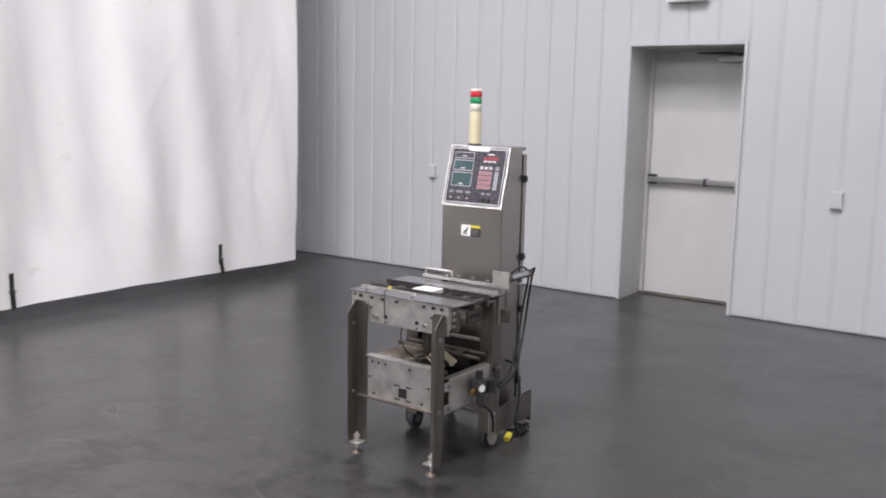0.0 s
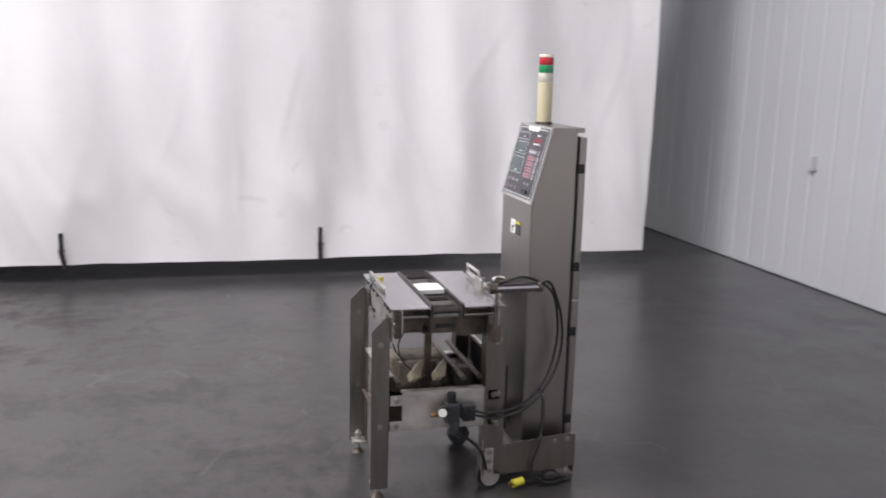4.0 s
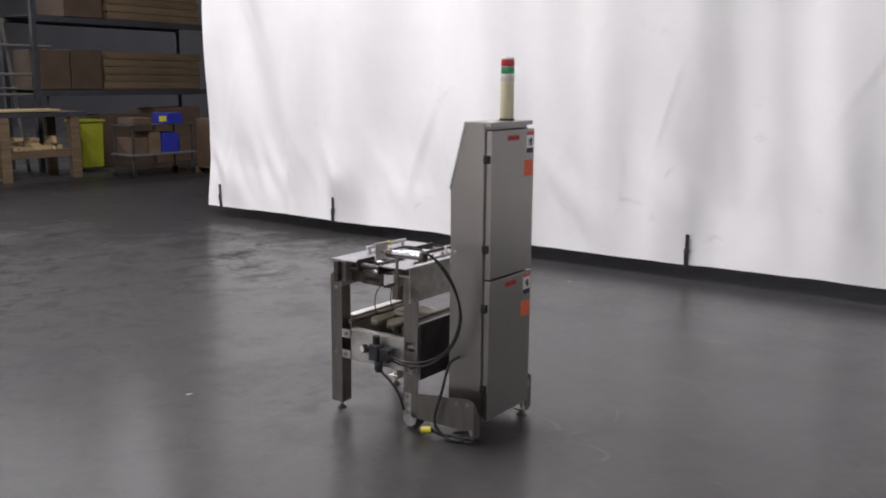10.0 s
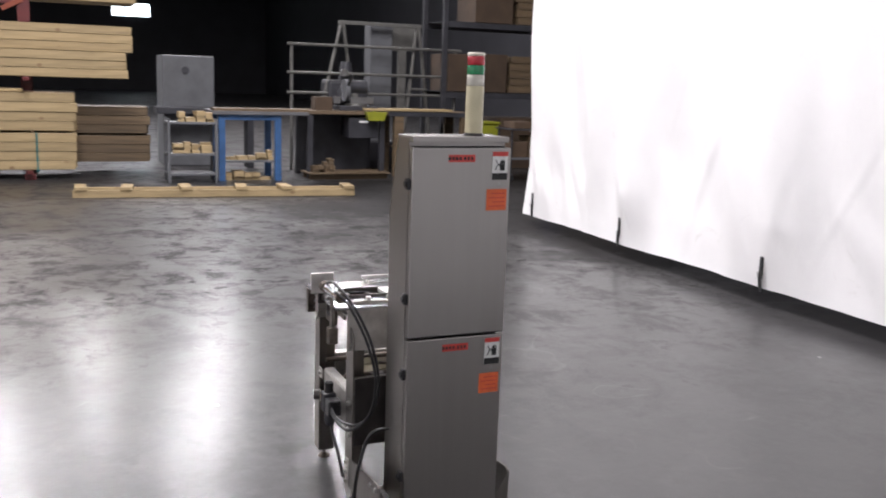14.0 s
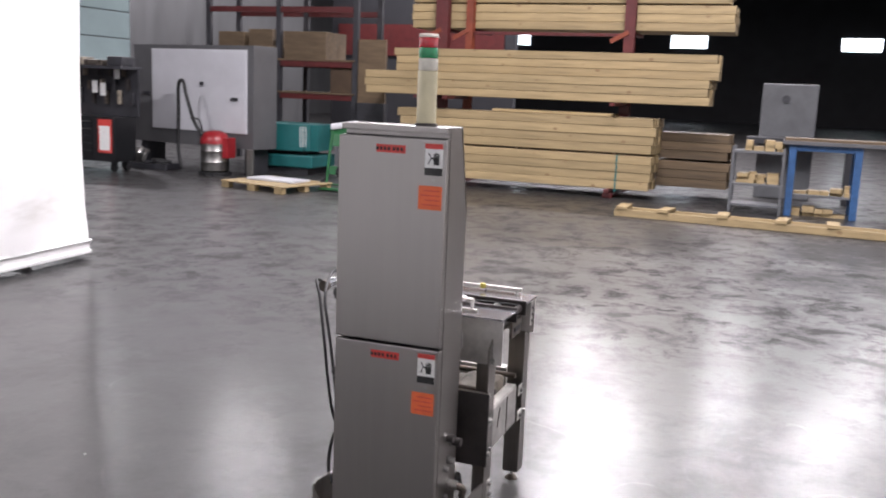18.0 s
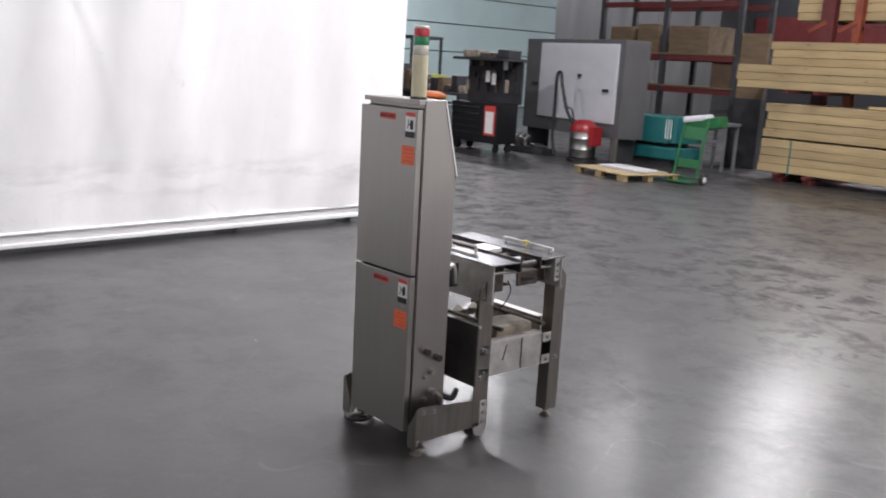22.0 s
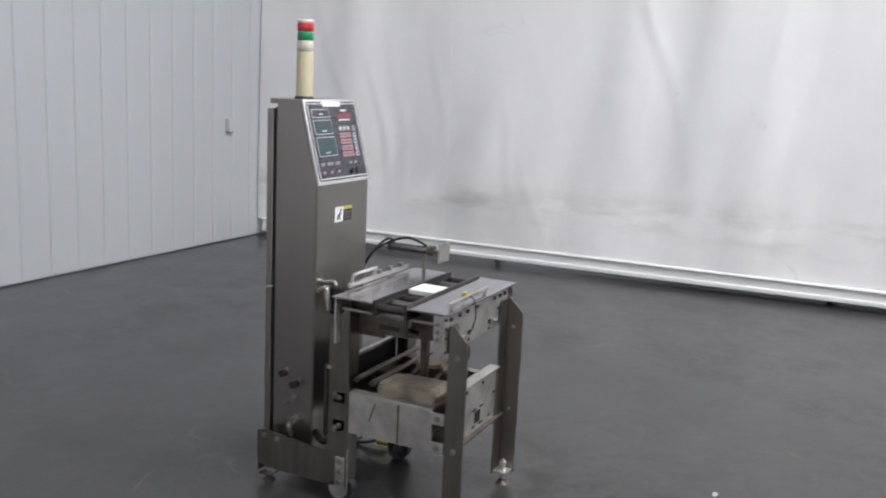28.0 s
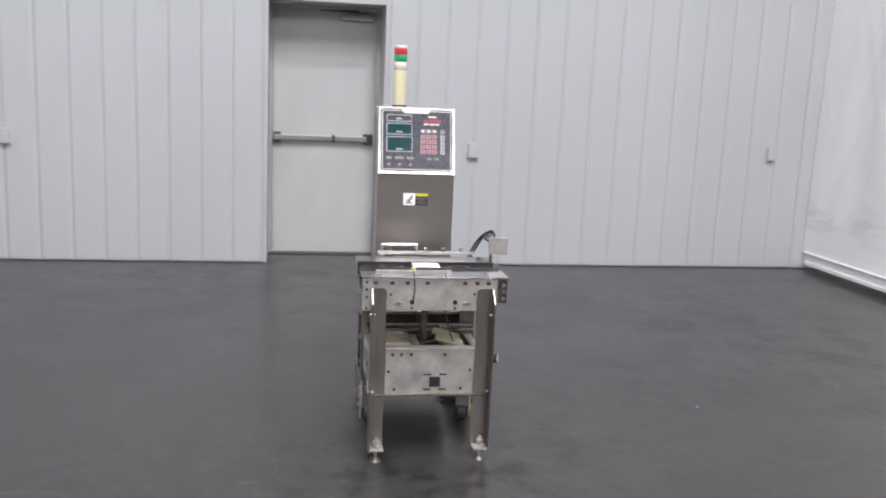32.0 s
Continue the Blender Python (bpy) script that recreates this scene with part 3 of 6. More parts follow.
def crease(y, z, seed):
    """Slanting pull folds: each a ridge with a hollow beside it, dying out at both ends."""
    if seed not in CREASES:
        r = random.Random(int(seed * 10))
        CREASES[seed] = [(-2.6 + 0.34 * k + r.uniform(-0.16, 0.16), r.uniform(0.35, 2.6), r.uniform(0.3, 0.95), r.choice((-1, 1, 1)) * r.uniform(0.10, 0.50), r.uniform(0.022, 0.06), r.uniform(0.002, 0.008)) for k in range(30)]
    s = 0.0
    for y0, zc, half, slope, w, amp in CREASES[seed]:
        if abs(y - y0) > 1.1:
            continue
        v = (z - zc) / half
        if v * v > 4:
            continue
        d = (y - y0 - slope * (z - zc) - 0.03 * math.sin(5 * z + y0)) / w
        s += amp * math.exp(-v * v) * (math.exp(-d * d) - 0.6 * math.exp(-(d - 1.7) ** 2))
    return s


def fold(y, z, seed):
    """How far the hanging cloth stands off its plane."""
    h = max(0.0, min(1.0, z / 4.2))
    a = 0.03 * math.sin(1.9 * y + seed) + 0.028 * math.sin(3.7 * y + 1.3 * seed + 0.25 * z)
    a += 0.085 * noise.noise(Vector((y * 0.9, z * 0.18, seed))) + 0.075 * noise.noise(Vector((y * 2.6 + 0.3 * z, z * 0.5, seed + 7)))
    low = math.exp(-((z - 0.55) / 0.45) ** 2)
    a += 0.055 * low * max(0.0, noise.noise(Vector((y * 2.2 + 1.1 * z, z * 0.9, seed + 21)))) + 0.018 * low * noise.noise(Vector((y * 7 + 3.0 * z, z * 2.0, seed + 3)))
    pleat = noise.noise(Vector((y * 1.35 + 0.12 * z, z * 0.10, seed + 40)))
    a += 0.05 * max(0.0, pleat - 0.12) - 0.02
    a += crease(y, z, seed)
    return a * (0.62 + 0.38 * (1 - h)) * (0.25 + 0.75 * min(1.0, max(0.0, (z - 0.1) / 0.5)))


def hanging_sheet(along, a0, a1, plane, z0, z1, seed, sign, amp, na, nz, sag=0.012, thick=0.0025):
    bm = bmesh.new()
    g = []
    for i in range(na + 1):
        a = a0 + (a1 - a0) * i / na
        row = []
        for j in range(nz + 1):
            t = (j / nz) ** 1.25
            zb = z0 + 0.4 * sag * math.sin(2.1 * a + seed) + 0.006 * noise.noise(Vector((a * 3, 0, seed)))
            z = zb + (z1 - zb) * t
            q = plane + sign * amp * fold(a, z, seed)
            row.append(bm.verts.new((q, a, z) if along == "y" else (a, q, z)))
        g.append(row)
    for i in range(na):
        for j in range(nz):
            f = bm.faces.new((g[i][j], g[i + 1][j], g[i + 1][j + 1], g[i][j + 1]))
            f.smooth = True
    bmesh.ops.recalc_face_normals(bm, faces=bm.faces)
    bmesh.ops.solidify(bm, geom=bm.faces[:], thickness=thick)
    for f in bm.faces:
        f.smooth = True
    return bm


curtain = thing("curtain", (CX, 1.9, 0.11), "tall white tarpaulin curtain hanging just above the concrete floor", "curtain")
for y0, y1, off, seed, z0 in [(-2.28, -0.93, -0.045, 3.0, 0.122), (-0.97, 6.16, 0.0, 11.0, 0.128)]:
    part("cloth_panel", hanging_sheet("y", y0, y1, CX + off, z0, 4.6, seed, 1, 1.0, int((y1 - y0) * 46), 90), CLOTH, curtain, smooth=True)
part("top_rail", rod((CX - 0.02, -2.3, 4.6), (CX - 0.02, 6.15, 4.6), 0.03, 12), GREY_LIGHT, curtain, "galvanised top rail")
for i, y in enumerate((-2.0, 2.0, 6.0)):
    part("hanger", rod((CX - 0.02, y, 4.6), (CX - 0.02, y, 9.2), 0.01, 8), DARK_METAL, curtain)


def strap(y, lean, back=0.0):
    s = thing("tie_strap", (CX + 0.02, y, 0.10), "short black tie strap hanging at the hem of the white curtain", "strap", "black straps along the curtain")
    x = CX - back + max(fold(y, z, 3.0 if back else 11.0) for z in (0.12, 0.2, 0.28, 0.36)) + 0.007
    bm = bmesh.new()
    add_box(bm, x - 0.004, x + 0.004, y - 0.015, y + 0.015, 0.20, 0.37, 0.001, (0, 0, 0))
    part("webbing", bm, BLACK, s)
    part("loop", prism([(x + 0.005, y - 0.019, 0.235), (x + 0.005, y + 0.015, 0.235), (x + 0.005, y + 0.026 + lean, 0.12), (x + 0.005, y - 0.006 + lean, 0.11)], (0.006, 0, 0)), BLACK, s)
    part("buckle", box(x - 0.005, x + 0.012, y - 0.022, y + 0.022, 0.232, 0.252, 0.002), DARK_METAL, s, "small steel buckle")


for i, y in enumerate((5.25, 3.425, 1.57, -0.3, -2.08)):
    strap(y, 0.012 if i % 2 == 0 else -0.008, 0.045 if y < -1 else 0.0)

# ---------------------------------------------------------------- rolling white screen on the east side
SX = 1.98
screen = thing("rolling_screen", (SX, 3.7, 0.0), "white cloth screen on a tube frame with black castors", "screen")
for y0, y1, lap in [(0.47, 2.063, 0.0008), (2.057, 3.668, 0.0), (3.662, 5.263, 0.0008), (5.257, 7.08, 0.0)]:
    part("cloth_panel", hanging_sheet("y", y0, y1, SX - 0.03 + lap, 0.156, 4.4, 31.0, -1, 0.85, int((y1 - y0) * 46), 90, 0.0), SCREEN_CLOTH, screen, smooth=True)
part("hem_pipe", rod((SX - 0.035, 0.46, 0.153), (SX - 0.035, 7.03, 0.153), 0.013, 10), INK_WHITE, screen, "white hem pipe", smooth=True)
part("skirt", box(SX - 0.03, SX - 0.026, 0.47, 7.03, 0.066, 0.144), SCREEN_CLOTH, screen, "white cloth skirt")
part("bottom_rail", box(SX - 0.045, SX + 0.09, 0.46, 7.03, 0.048, 0.082, 0.008), INK_WHITE, screen, "white bottom rail")
for y in (0.49, 3.58, 7.01):
    part("upright", rod((SX + 0.07, y, 0.07), (SX + 0.07, y, 4.42), 0.018, 12), INK_WHITE, screen)
part("top_rail", rod((SX + 0.05, 0.47, 4.41), (SX + 0.05, 7.05, 4.41), 0.018, 12), INK_WHITE, screen)
for y in (1.0, 2.25, 4.9, 6.4):
    part("foot_bar", box(SX - 0.01, SX + 0.42, y - 0.02, y + 0.02, 0.083, 0.108, 0.004), GREY_DARK, screen)
    for s in ((0.14, 0.38) if y < 3 else (0.40,)):
        c = part("castor", rod((SX + s, y - 0.018, 0.04), (SX + s, y + 0.018, 0.04), 0.04, 20), BLACK, screen, "black rubber castor", smooth=True)
        part("fork", box(SX + s - 0.03, SX + s + 0.03, y - 0.027, y + 0.027, 0.045, 0.084, 0.004), BLACK_GLOSS, c)

# the screen stands a little askew to the panel wall
screen.location.x = 1.855
screen.rotation_euler.z = radians(2.8)

# ---------------------------------------------------------------- the checkweigher
mach = thing("checkweigher", (-2.25, 3.55, 0.0), "stainless steel checkweigher with a tall control cabinet and small conveyor", "weighing machine")
CW, CE, CF, CB = -2.425, -2.082, 3.736, 3.908   # cabinet west, east, front, back


def bolt(parent, at, axis, r=0.009, h=0.008):
    a = Vector(at)
    bm = rod(a, a + Vector(axis) * 0.002, r * 1.35, 12)
    add_rod(bm, a + Vector(axis) * 0.002, a + Vector(axis) * h, r, 6)
    part("bolt", bm, CHROME, parent)


# cabinet body with sloping head
bm = prism([(CW, CF, 0.10), (CW, CF, 1.098), (CW, CF + 0.074, 1.383), (CW, CB, 1.383), (CW, CB, 0.10)], (CE - CW, 0, 0))
bmesh.ops.bevel(bm, geom=bm.edges[:], offset=0.004, segments=2, affect="EDGES")
cab = part("cabinet_body", bm, STEEL, mach, "brushed stainless cabinet with a sloping head")
part("gasket", box(CW + 0.008, CE - 0.008, CB, CB + 0.010, 0.105, 1.352), BLACK, cab, "black rubber door gasket")
part("rain_lip", box(CW, CE, CB - 0.002, CB + 0.028, 1.366, 1.384, 0.002), STEEL, cab)


def cabinet_door(z0, z1, name):
    d = part(name, box(CW - 0.004, CE + 0.004, CB + 0.010, CB + 0.037, z0, z1, 0.004), STEEL, mach, "brushed stainless hinged door")
    y = CB + 0.0372
    # narrow red strip, pictogram plate, orange label
    part("warning_strip", box(-2.298, -2.203, y, y + 0.0012, z1 - 0.046, z1 - 0.022), LABEL_RED, d, "red warning strip with unreadable lettering")
    for i in range(7):
        x = -2.290 + i * 0.0125 + (0.004 if i > 2 else 0)
        part("letter_bar", box(x, x + 0.008, y + 0.0012, y + 0.0020, z1 - 0.039, z1 - 0.029), LABEL_BLACK, d)
    part("pictogram_plate", box(-2.417, -2.361, y, y + 0.0012, z1 - 0.105, z1 - 0.012), LABEL_WHITE, d, "white and black pictogram plate")
    part("plate_header", box(-2.417, -2.361, y + 0.0012, y + 0.0018, z1 - 0.027, z1 - 0.012), LABEL_RED, d)
    part("plate_footer", box(-2.417, -2.361, y + 0.0012, y + 0.0018, z1 - 0.105, z1 - 0.083), LABEL_BLACK, d)
    pic = bmesh.new()
    cx, cz = -2.396, z1 - 0.056
    add_box(pic, cx - 0.010, cx + 0.007, y + 0.0012, y + 0.0020, cz - 0.018, cz + 0.004)
    for k in range(4):
        add_box(pic, cx - 0.010 + k * 0.0046, cx - 0.0066 + k * 0.0046, y + 0.0012, y + 0.0020, cz + 0.004, cz + 0.019 - abs(k - 1.5) * 0.003)
    add_box(pic, cx + 0.006, cx + 0.010, y + 0.0012, y + 0.0020, cz - 0.010, cz + 0.006, 0, (0, 35, 0))
    part("pictogram", pic, LABEL_BLACK, d)
    zig = bmesh.new()
    add_box(zig, -2.379, -2.376, y + 0.0012, y + 0.0020, cz - 0.002, cz + 0.018, 0, (0, 30, 0))
    add_box(zig, -2.377, -2.374, y + 0.0012, y + 0.0020, cz - 0.018, cz + 0.001, 0, (0, -25, 0))
    part("pictogram", zig, LABEL_BLACK, d)
    part("rivet", rod((-2.389, y - 0.001, z1 - 0.118), (-2.389, y + 0.003, z1 - 0.118), 0.004, 10), CHROME, d)
    part("orange_label", box(-2.418, -2.344, y, y + 0.0012, z1 - 0.207, z1 - 0.136), LABEL_ORANGE, d, "orange paper label with faint lines")
    for k, w in enumerate((0.050, 0.060, 0.044, 0.056)):
        part("letter_bar", box(-2.411, -2.411 + w, y + 0.0012, y + 0.0018, z1 - 0.152 - k * 0.014, z1 - 0.149 - k * 0.014), LABEL_RED, d)
    return d


cabinet_door(0.722, 1.349, "upper_door")
cabinet_door(0.093, 0.714, "lower_door")
for z in (1.232, 0.853, 0.595, 0.235):
    lt = part("latch", box(CE + 0.001, CE + 0.016, CB + 0.002, CB + 0.028, z - 0.018, z + 0.018, 0.004), BLACK_GLOSS, mach, "black quarter-turn latch")
    part("latch_screw", rod((CE + 0.012, CB + 0.015, z), (CE + 0.021, CB + 0.015, z), 0.010, 12), BLACK_GLOSS, lt)

# sloping control panel, drawn in its own plane: u to the east, w up the slope
P0 = Vector((CW, CF - 0.0005, 1.098))
PU, PW = Vector((1, 0, 0)), Vector((0, 0.074, 0.285)).normalized()
PN = Vector((0, -0.285, 0.074)).normalized()
PWID, PHGT = CE - CW, Vector((0, 0.074, 0.285)).length


def on_panel(u0, u1, w0, w1, lo, hi, bm=None, rad=0.0):
    bm = bm if bm is not None else bmesh.new()
    pts = []
    if rad:
        for cu, cw, a0 in ((u1 - rad, w1 - rad, 0), (u0 + rad, w1 - rad, 90), (u0 + rad, w0 + rad, 180), (u1 - rad, w0 + rad, 270)):
            for k in range(5):
                a = radians(a0 + 22.5 * k)
                pts.append((cu + rad * math.cos(a), cw + rad * math.sin(a)))
    else:
        pts = [(u0, w0), (u1, w0), (u1, w1), (u0, w1)]
    return add_prism(bm, [P0 + PU * u + PW * w + PN * lo for u, w in pts], PN * (hi - lo))


pan = part("control_panel", on_panel(0.0, PWID, -0.004, PHGT, 0.0, 0.007), BEZEL, mach, "control panel with a polished steel edge")
part("membrane", on_panel(0.010, PWID - 0.010, 0.008, PHGT - 0.008, 0.007, 0.0080, rad=0.014), PANEL_DARK, pan, "dark membrane keypad face")
ring = bmesh.new()
a0, a1, b0, b1 = 0.016, PWID - 0.016, 0.014, PHGT - 0.014
for q in ((a0, a1, b0, b0 + 0.003), (a0, a1, b1 - 0.003, b1), (a0, a0 + 0.003, b0 + 0.003, b1 - 0.003), (a1 - 0.003, a1, b0 + 0.003, b1 - 0.003)):
    on_panel(*q, 0.0082, 0.0087, ring)
part("border_line", ring, INK_WHITE, pan)
fu, fw = PWID / 305.0, PHGT / 260.0


def pu(x):
    return (x - 153) * fu


def pw(y):
    return (553 - y) * fw


for n_, (x0, y0, x1, y1) in enumerate(((185, 323, 285, 350), (185, 357, 287, 402), (185, 410, 288, 470))):
    part("display_frame", on_panel(pu(x0), pu(x1), pw(y1), pw(y0), 0.0082, 0.0090, rad=0.004), FRAME_GREY, pan)
    part("display", on_panel(pu(x0 + 2.6), pu(x1 - 2.6), pw(y1 - 2.6), pw(y0 + 2.6), 0.0091, 0.0098), PANEL_DARK if n_ == 0 else DISPLAY, pan, "dark teal display window")
    part("display_caption", on_panel(pu((x0 + x1) / 2 - 12), pu((x0 + x1) / 2 + 12), pw(y1 - 9), pw(y1 - 12), 0.0099, 0.0103), INK_WHITE, pan)
logo = bmesh.new()
add_prism(logo, [P0 + PU * pu(x) + PW * pw(y) + PN * 0.0082 for x, y in ((246, 300), (256, 316), (352, 316), (360, 300))], PN * 0.0006)
part("maker_badge", logo, INK_WHITE, pan, "white tapered badge shape")
red = bmesh.new()
for x0, x1, y0, y1 in ((332, 352, 341, 353), (354, 372, 336, 352), (374, 404, 338, 352)):
    on_panel(pu(x0), pu(x1), pw(y1), pw(y0), 0.0082, 0.0087, red)
part("model_badge", red, INK_RED, pan, "dull red badge shape")
for x0, x1, y in ((350, 384, 328), (334, 352, 358), (356, 378, 358), (381, 396, 358)):
    part("caption_bar", on_panel(pu(x0), pu(x1), pw(y + 3), pw(y - 2), 0.0082, 0.0087), INK_WHITE, pan)
for r in range(5):
    y = 386 + r * 20 + (2 if r else 0)
    for c in range(3):
        x = 330 + c * 23
        k = part("key", on_panel(pu(x - 10), pu(x + 10), pw(y + 8), pw(y - 8), 0.0082, 0.0095, rad=0.002), KEY_GREY if r == 0 else KEY_PINK, pan, "pale membrane key")
        part("key_mark", on_panel(pu(x - 5), pu(x + 5), pw(y + 3), pw(y - 3), 0.0096, 0.0099), INK_WHITE if r == 0 else INK_RED, k)
    if r:
        k = part("key", on_panel(pu(400), pu(417), pw(y + 9), pw(y - 7), 0.0082, 0.0095, rad=0.003), FRAME_GREY, pan, "pale membrane key")
        part("key_mark", on_panel(pu(404), pu(413), pw(y + 4), pw(y - 3), 0.0096, 0.0099), PANEL_DARK, k)
    else:
        part("key", on_panel(pu(399), pu(418), pw(396), pw(378), 0.0082, 0.0095, rad=0.003), KEY_GREY, pan)
for x, w in ((195, 10), (237, 18), (280, 13)):
    part("caption_bar", on_panel(pu(x - w), pu(x + w), pw(499), pw(489), 0.0082, 0.0087), KEY_GREY, pan)
    part("indicator_light", on_panel(pu(x - 6), pu(x + 6), pw(524), pw(516), 0.0082, 0.0092, rad=0.003), KEY_PINK, pan)
for x in (357, 385):
    part("caption_bar", on_panel(pu(x - 9), pu(x + 9), pw(500), pw(492), 0.0082, 0.0087), KEY_GREY, pan)
    part("toggle_switch", on_panel(pu(x - 9), pu(x + 9), pw(531), pw(516), 0.0082, 0.016), BLACK_GLOSS, pan)

# label on the cabinet front
lab = part("caution_label", box(-2.308, -2.255, CF - 0.0016, CF - 0.0002, 0.955, 1.008), LABEL_WHITE, mach, "white pictogram label")
pic = bmesh.new()
add_box(pic, -2.298, -2.268, CF - 0.0024, CF - 0.0016, 0.963, 0.967)
add_box(pic, -2.297, -2.268, CF - 0.0024, CF - 0.0016, 0.976, 0.982, 0, (0, -25, 0))
add_box(pic, -2.276, -2.271, CF - 0.0024, CF - 0.0016, 0.980, 1.002, 0, (0, 25, 0))
add_box(pic, -2.285, -2.278, CF - 0.0024, CF - 0.0016, 0.968, 0.984)
part("pictogram", pic, LABEL_BLACK, lab)
lab2 = part("caution_label", box(-2.2545, -2.198, CF - 0.0016, CF - 0.0002, 0.955, 1.008), LABEL_BLACK, mach, "black label with a yellow header")
part("label_header", box(-2.2545, -2.198, CF - 0.0022, CF - 0.0016, 0.996, 1.008), YELLOW, lab2)
for k, w in enumerate((0.044, 0.038, 0.042)):
    part("letter_bar", box(-2.248, -2.248 + w, CF - 0.0022, CF - 0.0016, 0.964 + k * 0.010, 0.967 + k * 0.010), KEY_GREY, lab2)

# signal tower
TX, TY = -2.327, 3.862
part("tower_base", spin([(0.034, 0), (0.034, 0.006), (0.031, 0.010)], (TX, TY, 1.383)), DARK_METAL, mach, smooth=True)
tower = part("tower_body", spin([(0.029, 0.006), (0.0295, 0.02), (0.0295, 0.158), (0.0285, 0.162)], (TX, TY, 1.385)), TOWER_CREAM, mach, "cream plastic tower body", smooth=True)
for z0, z1, m_, lb in ((0.163, 0.198, TOWER_CLEAR, "clear lamp lens"), (0.199, 0.229, TOWER_GREEN, "green lamp lens"), (0.230, 0.259, TOWER_RED, "red lamp lens")):
    part("lamp_lens", spin([(0.0275, z0), (0.029, z0 + 0.002), (0.029, z1 - 0.002), (0.0275, z1)], (TX, TY, 1.385)), m_, mach, lb, smooth=True)
part("tower_cap", spin([(0.0295, 0.2595), (0.0295, 0.266), (0.026, 0.270)], (TX, TY, 1.385)), LENS_CAP, mach, smooth=True)
# legs: folded angle section, a flat face across the machine and a flange along its outer edge
def leg(xin, xout, yf, yo, z0, z1, cut):
    """Flat face at yf from xin to xout; the flange stands at xout from yf out to yo, its free top corner cut."""
    t = 0.006
    s = 1 if xout > xin else -1
    v = 1 if yo > yf else -1
    bm = prism([(xin, yf, z0), (xout, yf, z0), (xout, yf, z1), (xin + s * 0.012, yf, z1), (xin, yf, z1 - 0.012)], (0, -v * t, 0))
    add_prism(bm, [(xout, yf + v * 0.0002, z0), (xout, yo, z0), (xout, yo, z1 - cut), (xout, yf + v * 0.012, z1), (xout, yf + v * 0.0002, z1)], (-s * t, 0, 0))
    return part("leg", bm, STEEL_LEG, mach, "stainless angle-section leg")


def levelling_foot(parent, x, y):
    bm = rod((x, y, 0.010), (x, y, 0.095), 0.007, 10)
    add_rod(bm, (x, y, 0.052), (x, y, 0.062), 0.015, 6)
    add_rod(bm, (x, y, 0.072), (x, y, 0.084), 0.015, 6)
    part("foot_spindle", bm, STEEL_WORN, parent, "threaded steel spindle")
    part("foot_pad", spin([(0.026, 0.0), (0.022, 0.006), (0.012, 0.014), (0.010, 0.018)], (x, y, 0.0), 18), STEEL_DIRTY, parent, smooth=True)


FS = 3.178
sw = leg(-2.427, -2.488, FS - 0.003, FS - 0.064, 0.040, 0.702, 0.05)
se = leg(-2.064, -2.000, FS - 0.003, FS - 0.064, 0.040, 0.702, 0.05)
levelling_foot(sw, -2.455, FS - 0.032)
levelling_foot(se, -2.032, FS - 0.032)
for lg, x in ((sw, -2.455), (se, -2.031)):
    part("foot_plate", box(x - 0.03, x + 0.03, FS - 0.058, FS - 0.0035, 0.046, 0.053, 0.001), STEEL_WORN, lg)
    for z in (0.60, 0.285):
        bolt(lg, (-2.000 if x > -2.2 else -2.488, FS - 0.030, z), (1 if x > -2.2 else -1, 0, 0), 0.008)
        part("bolt_end", rod((-2.0065 if x > -2.2 else -2.4815, FS - 0.030, z), (-2.016 if x > -2.2 else -2.472, FS - 0.030, z), 0.007, 10), CHROME, lg)
nw = leg(-2.424, -2.490, 3.556, 3.628, 0.075, 0.695, 0.05)
ne = leg(-2.062, -1.996, 3.556, 3.628, 0.075, 0.695, 0.05)
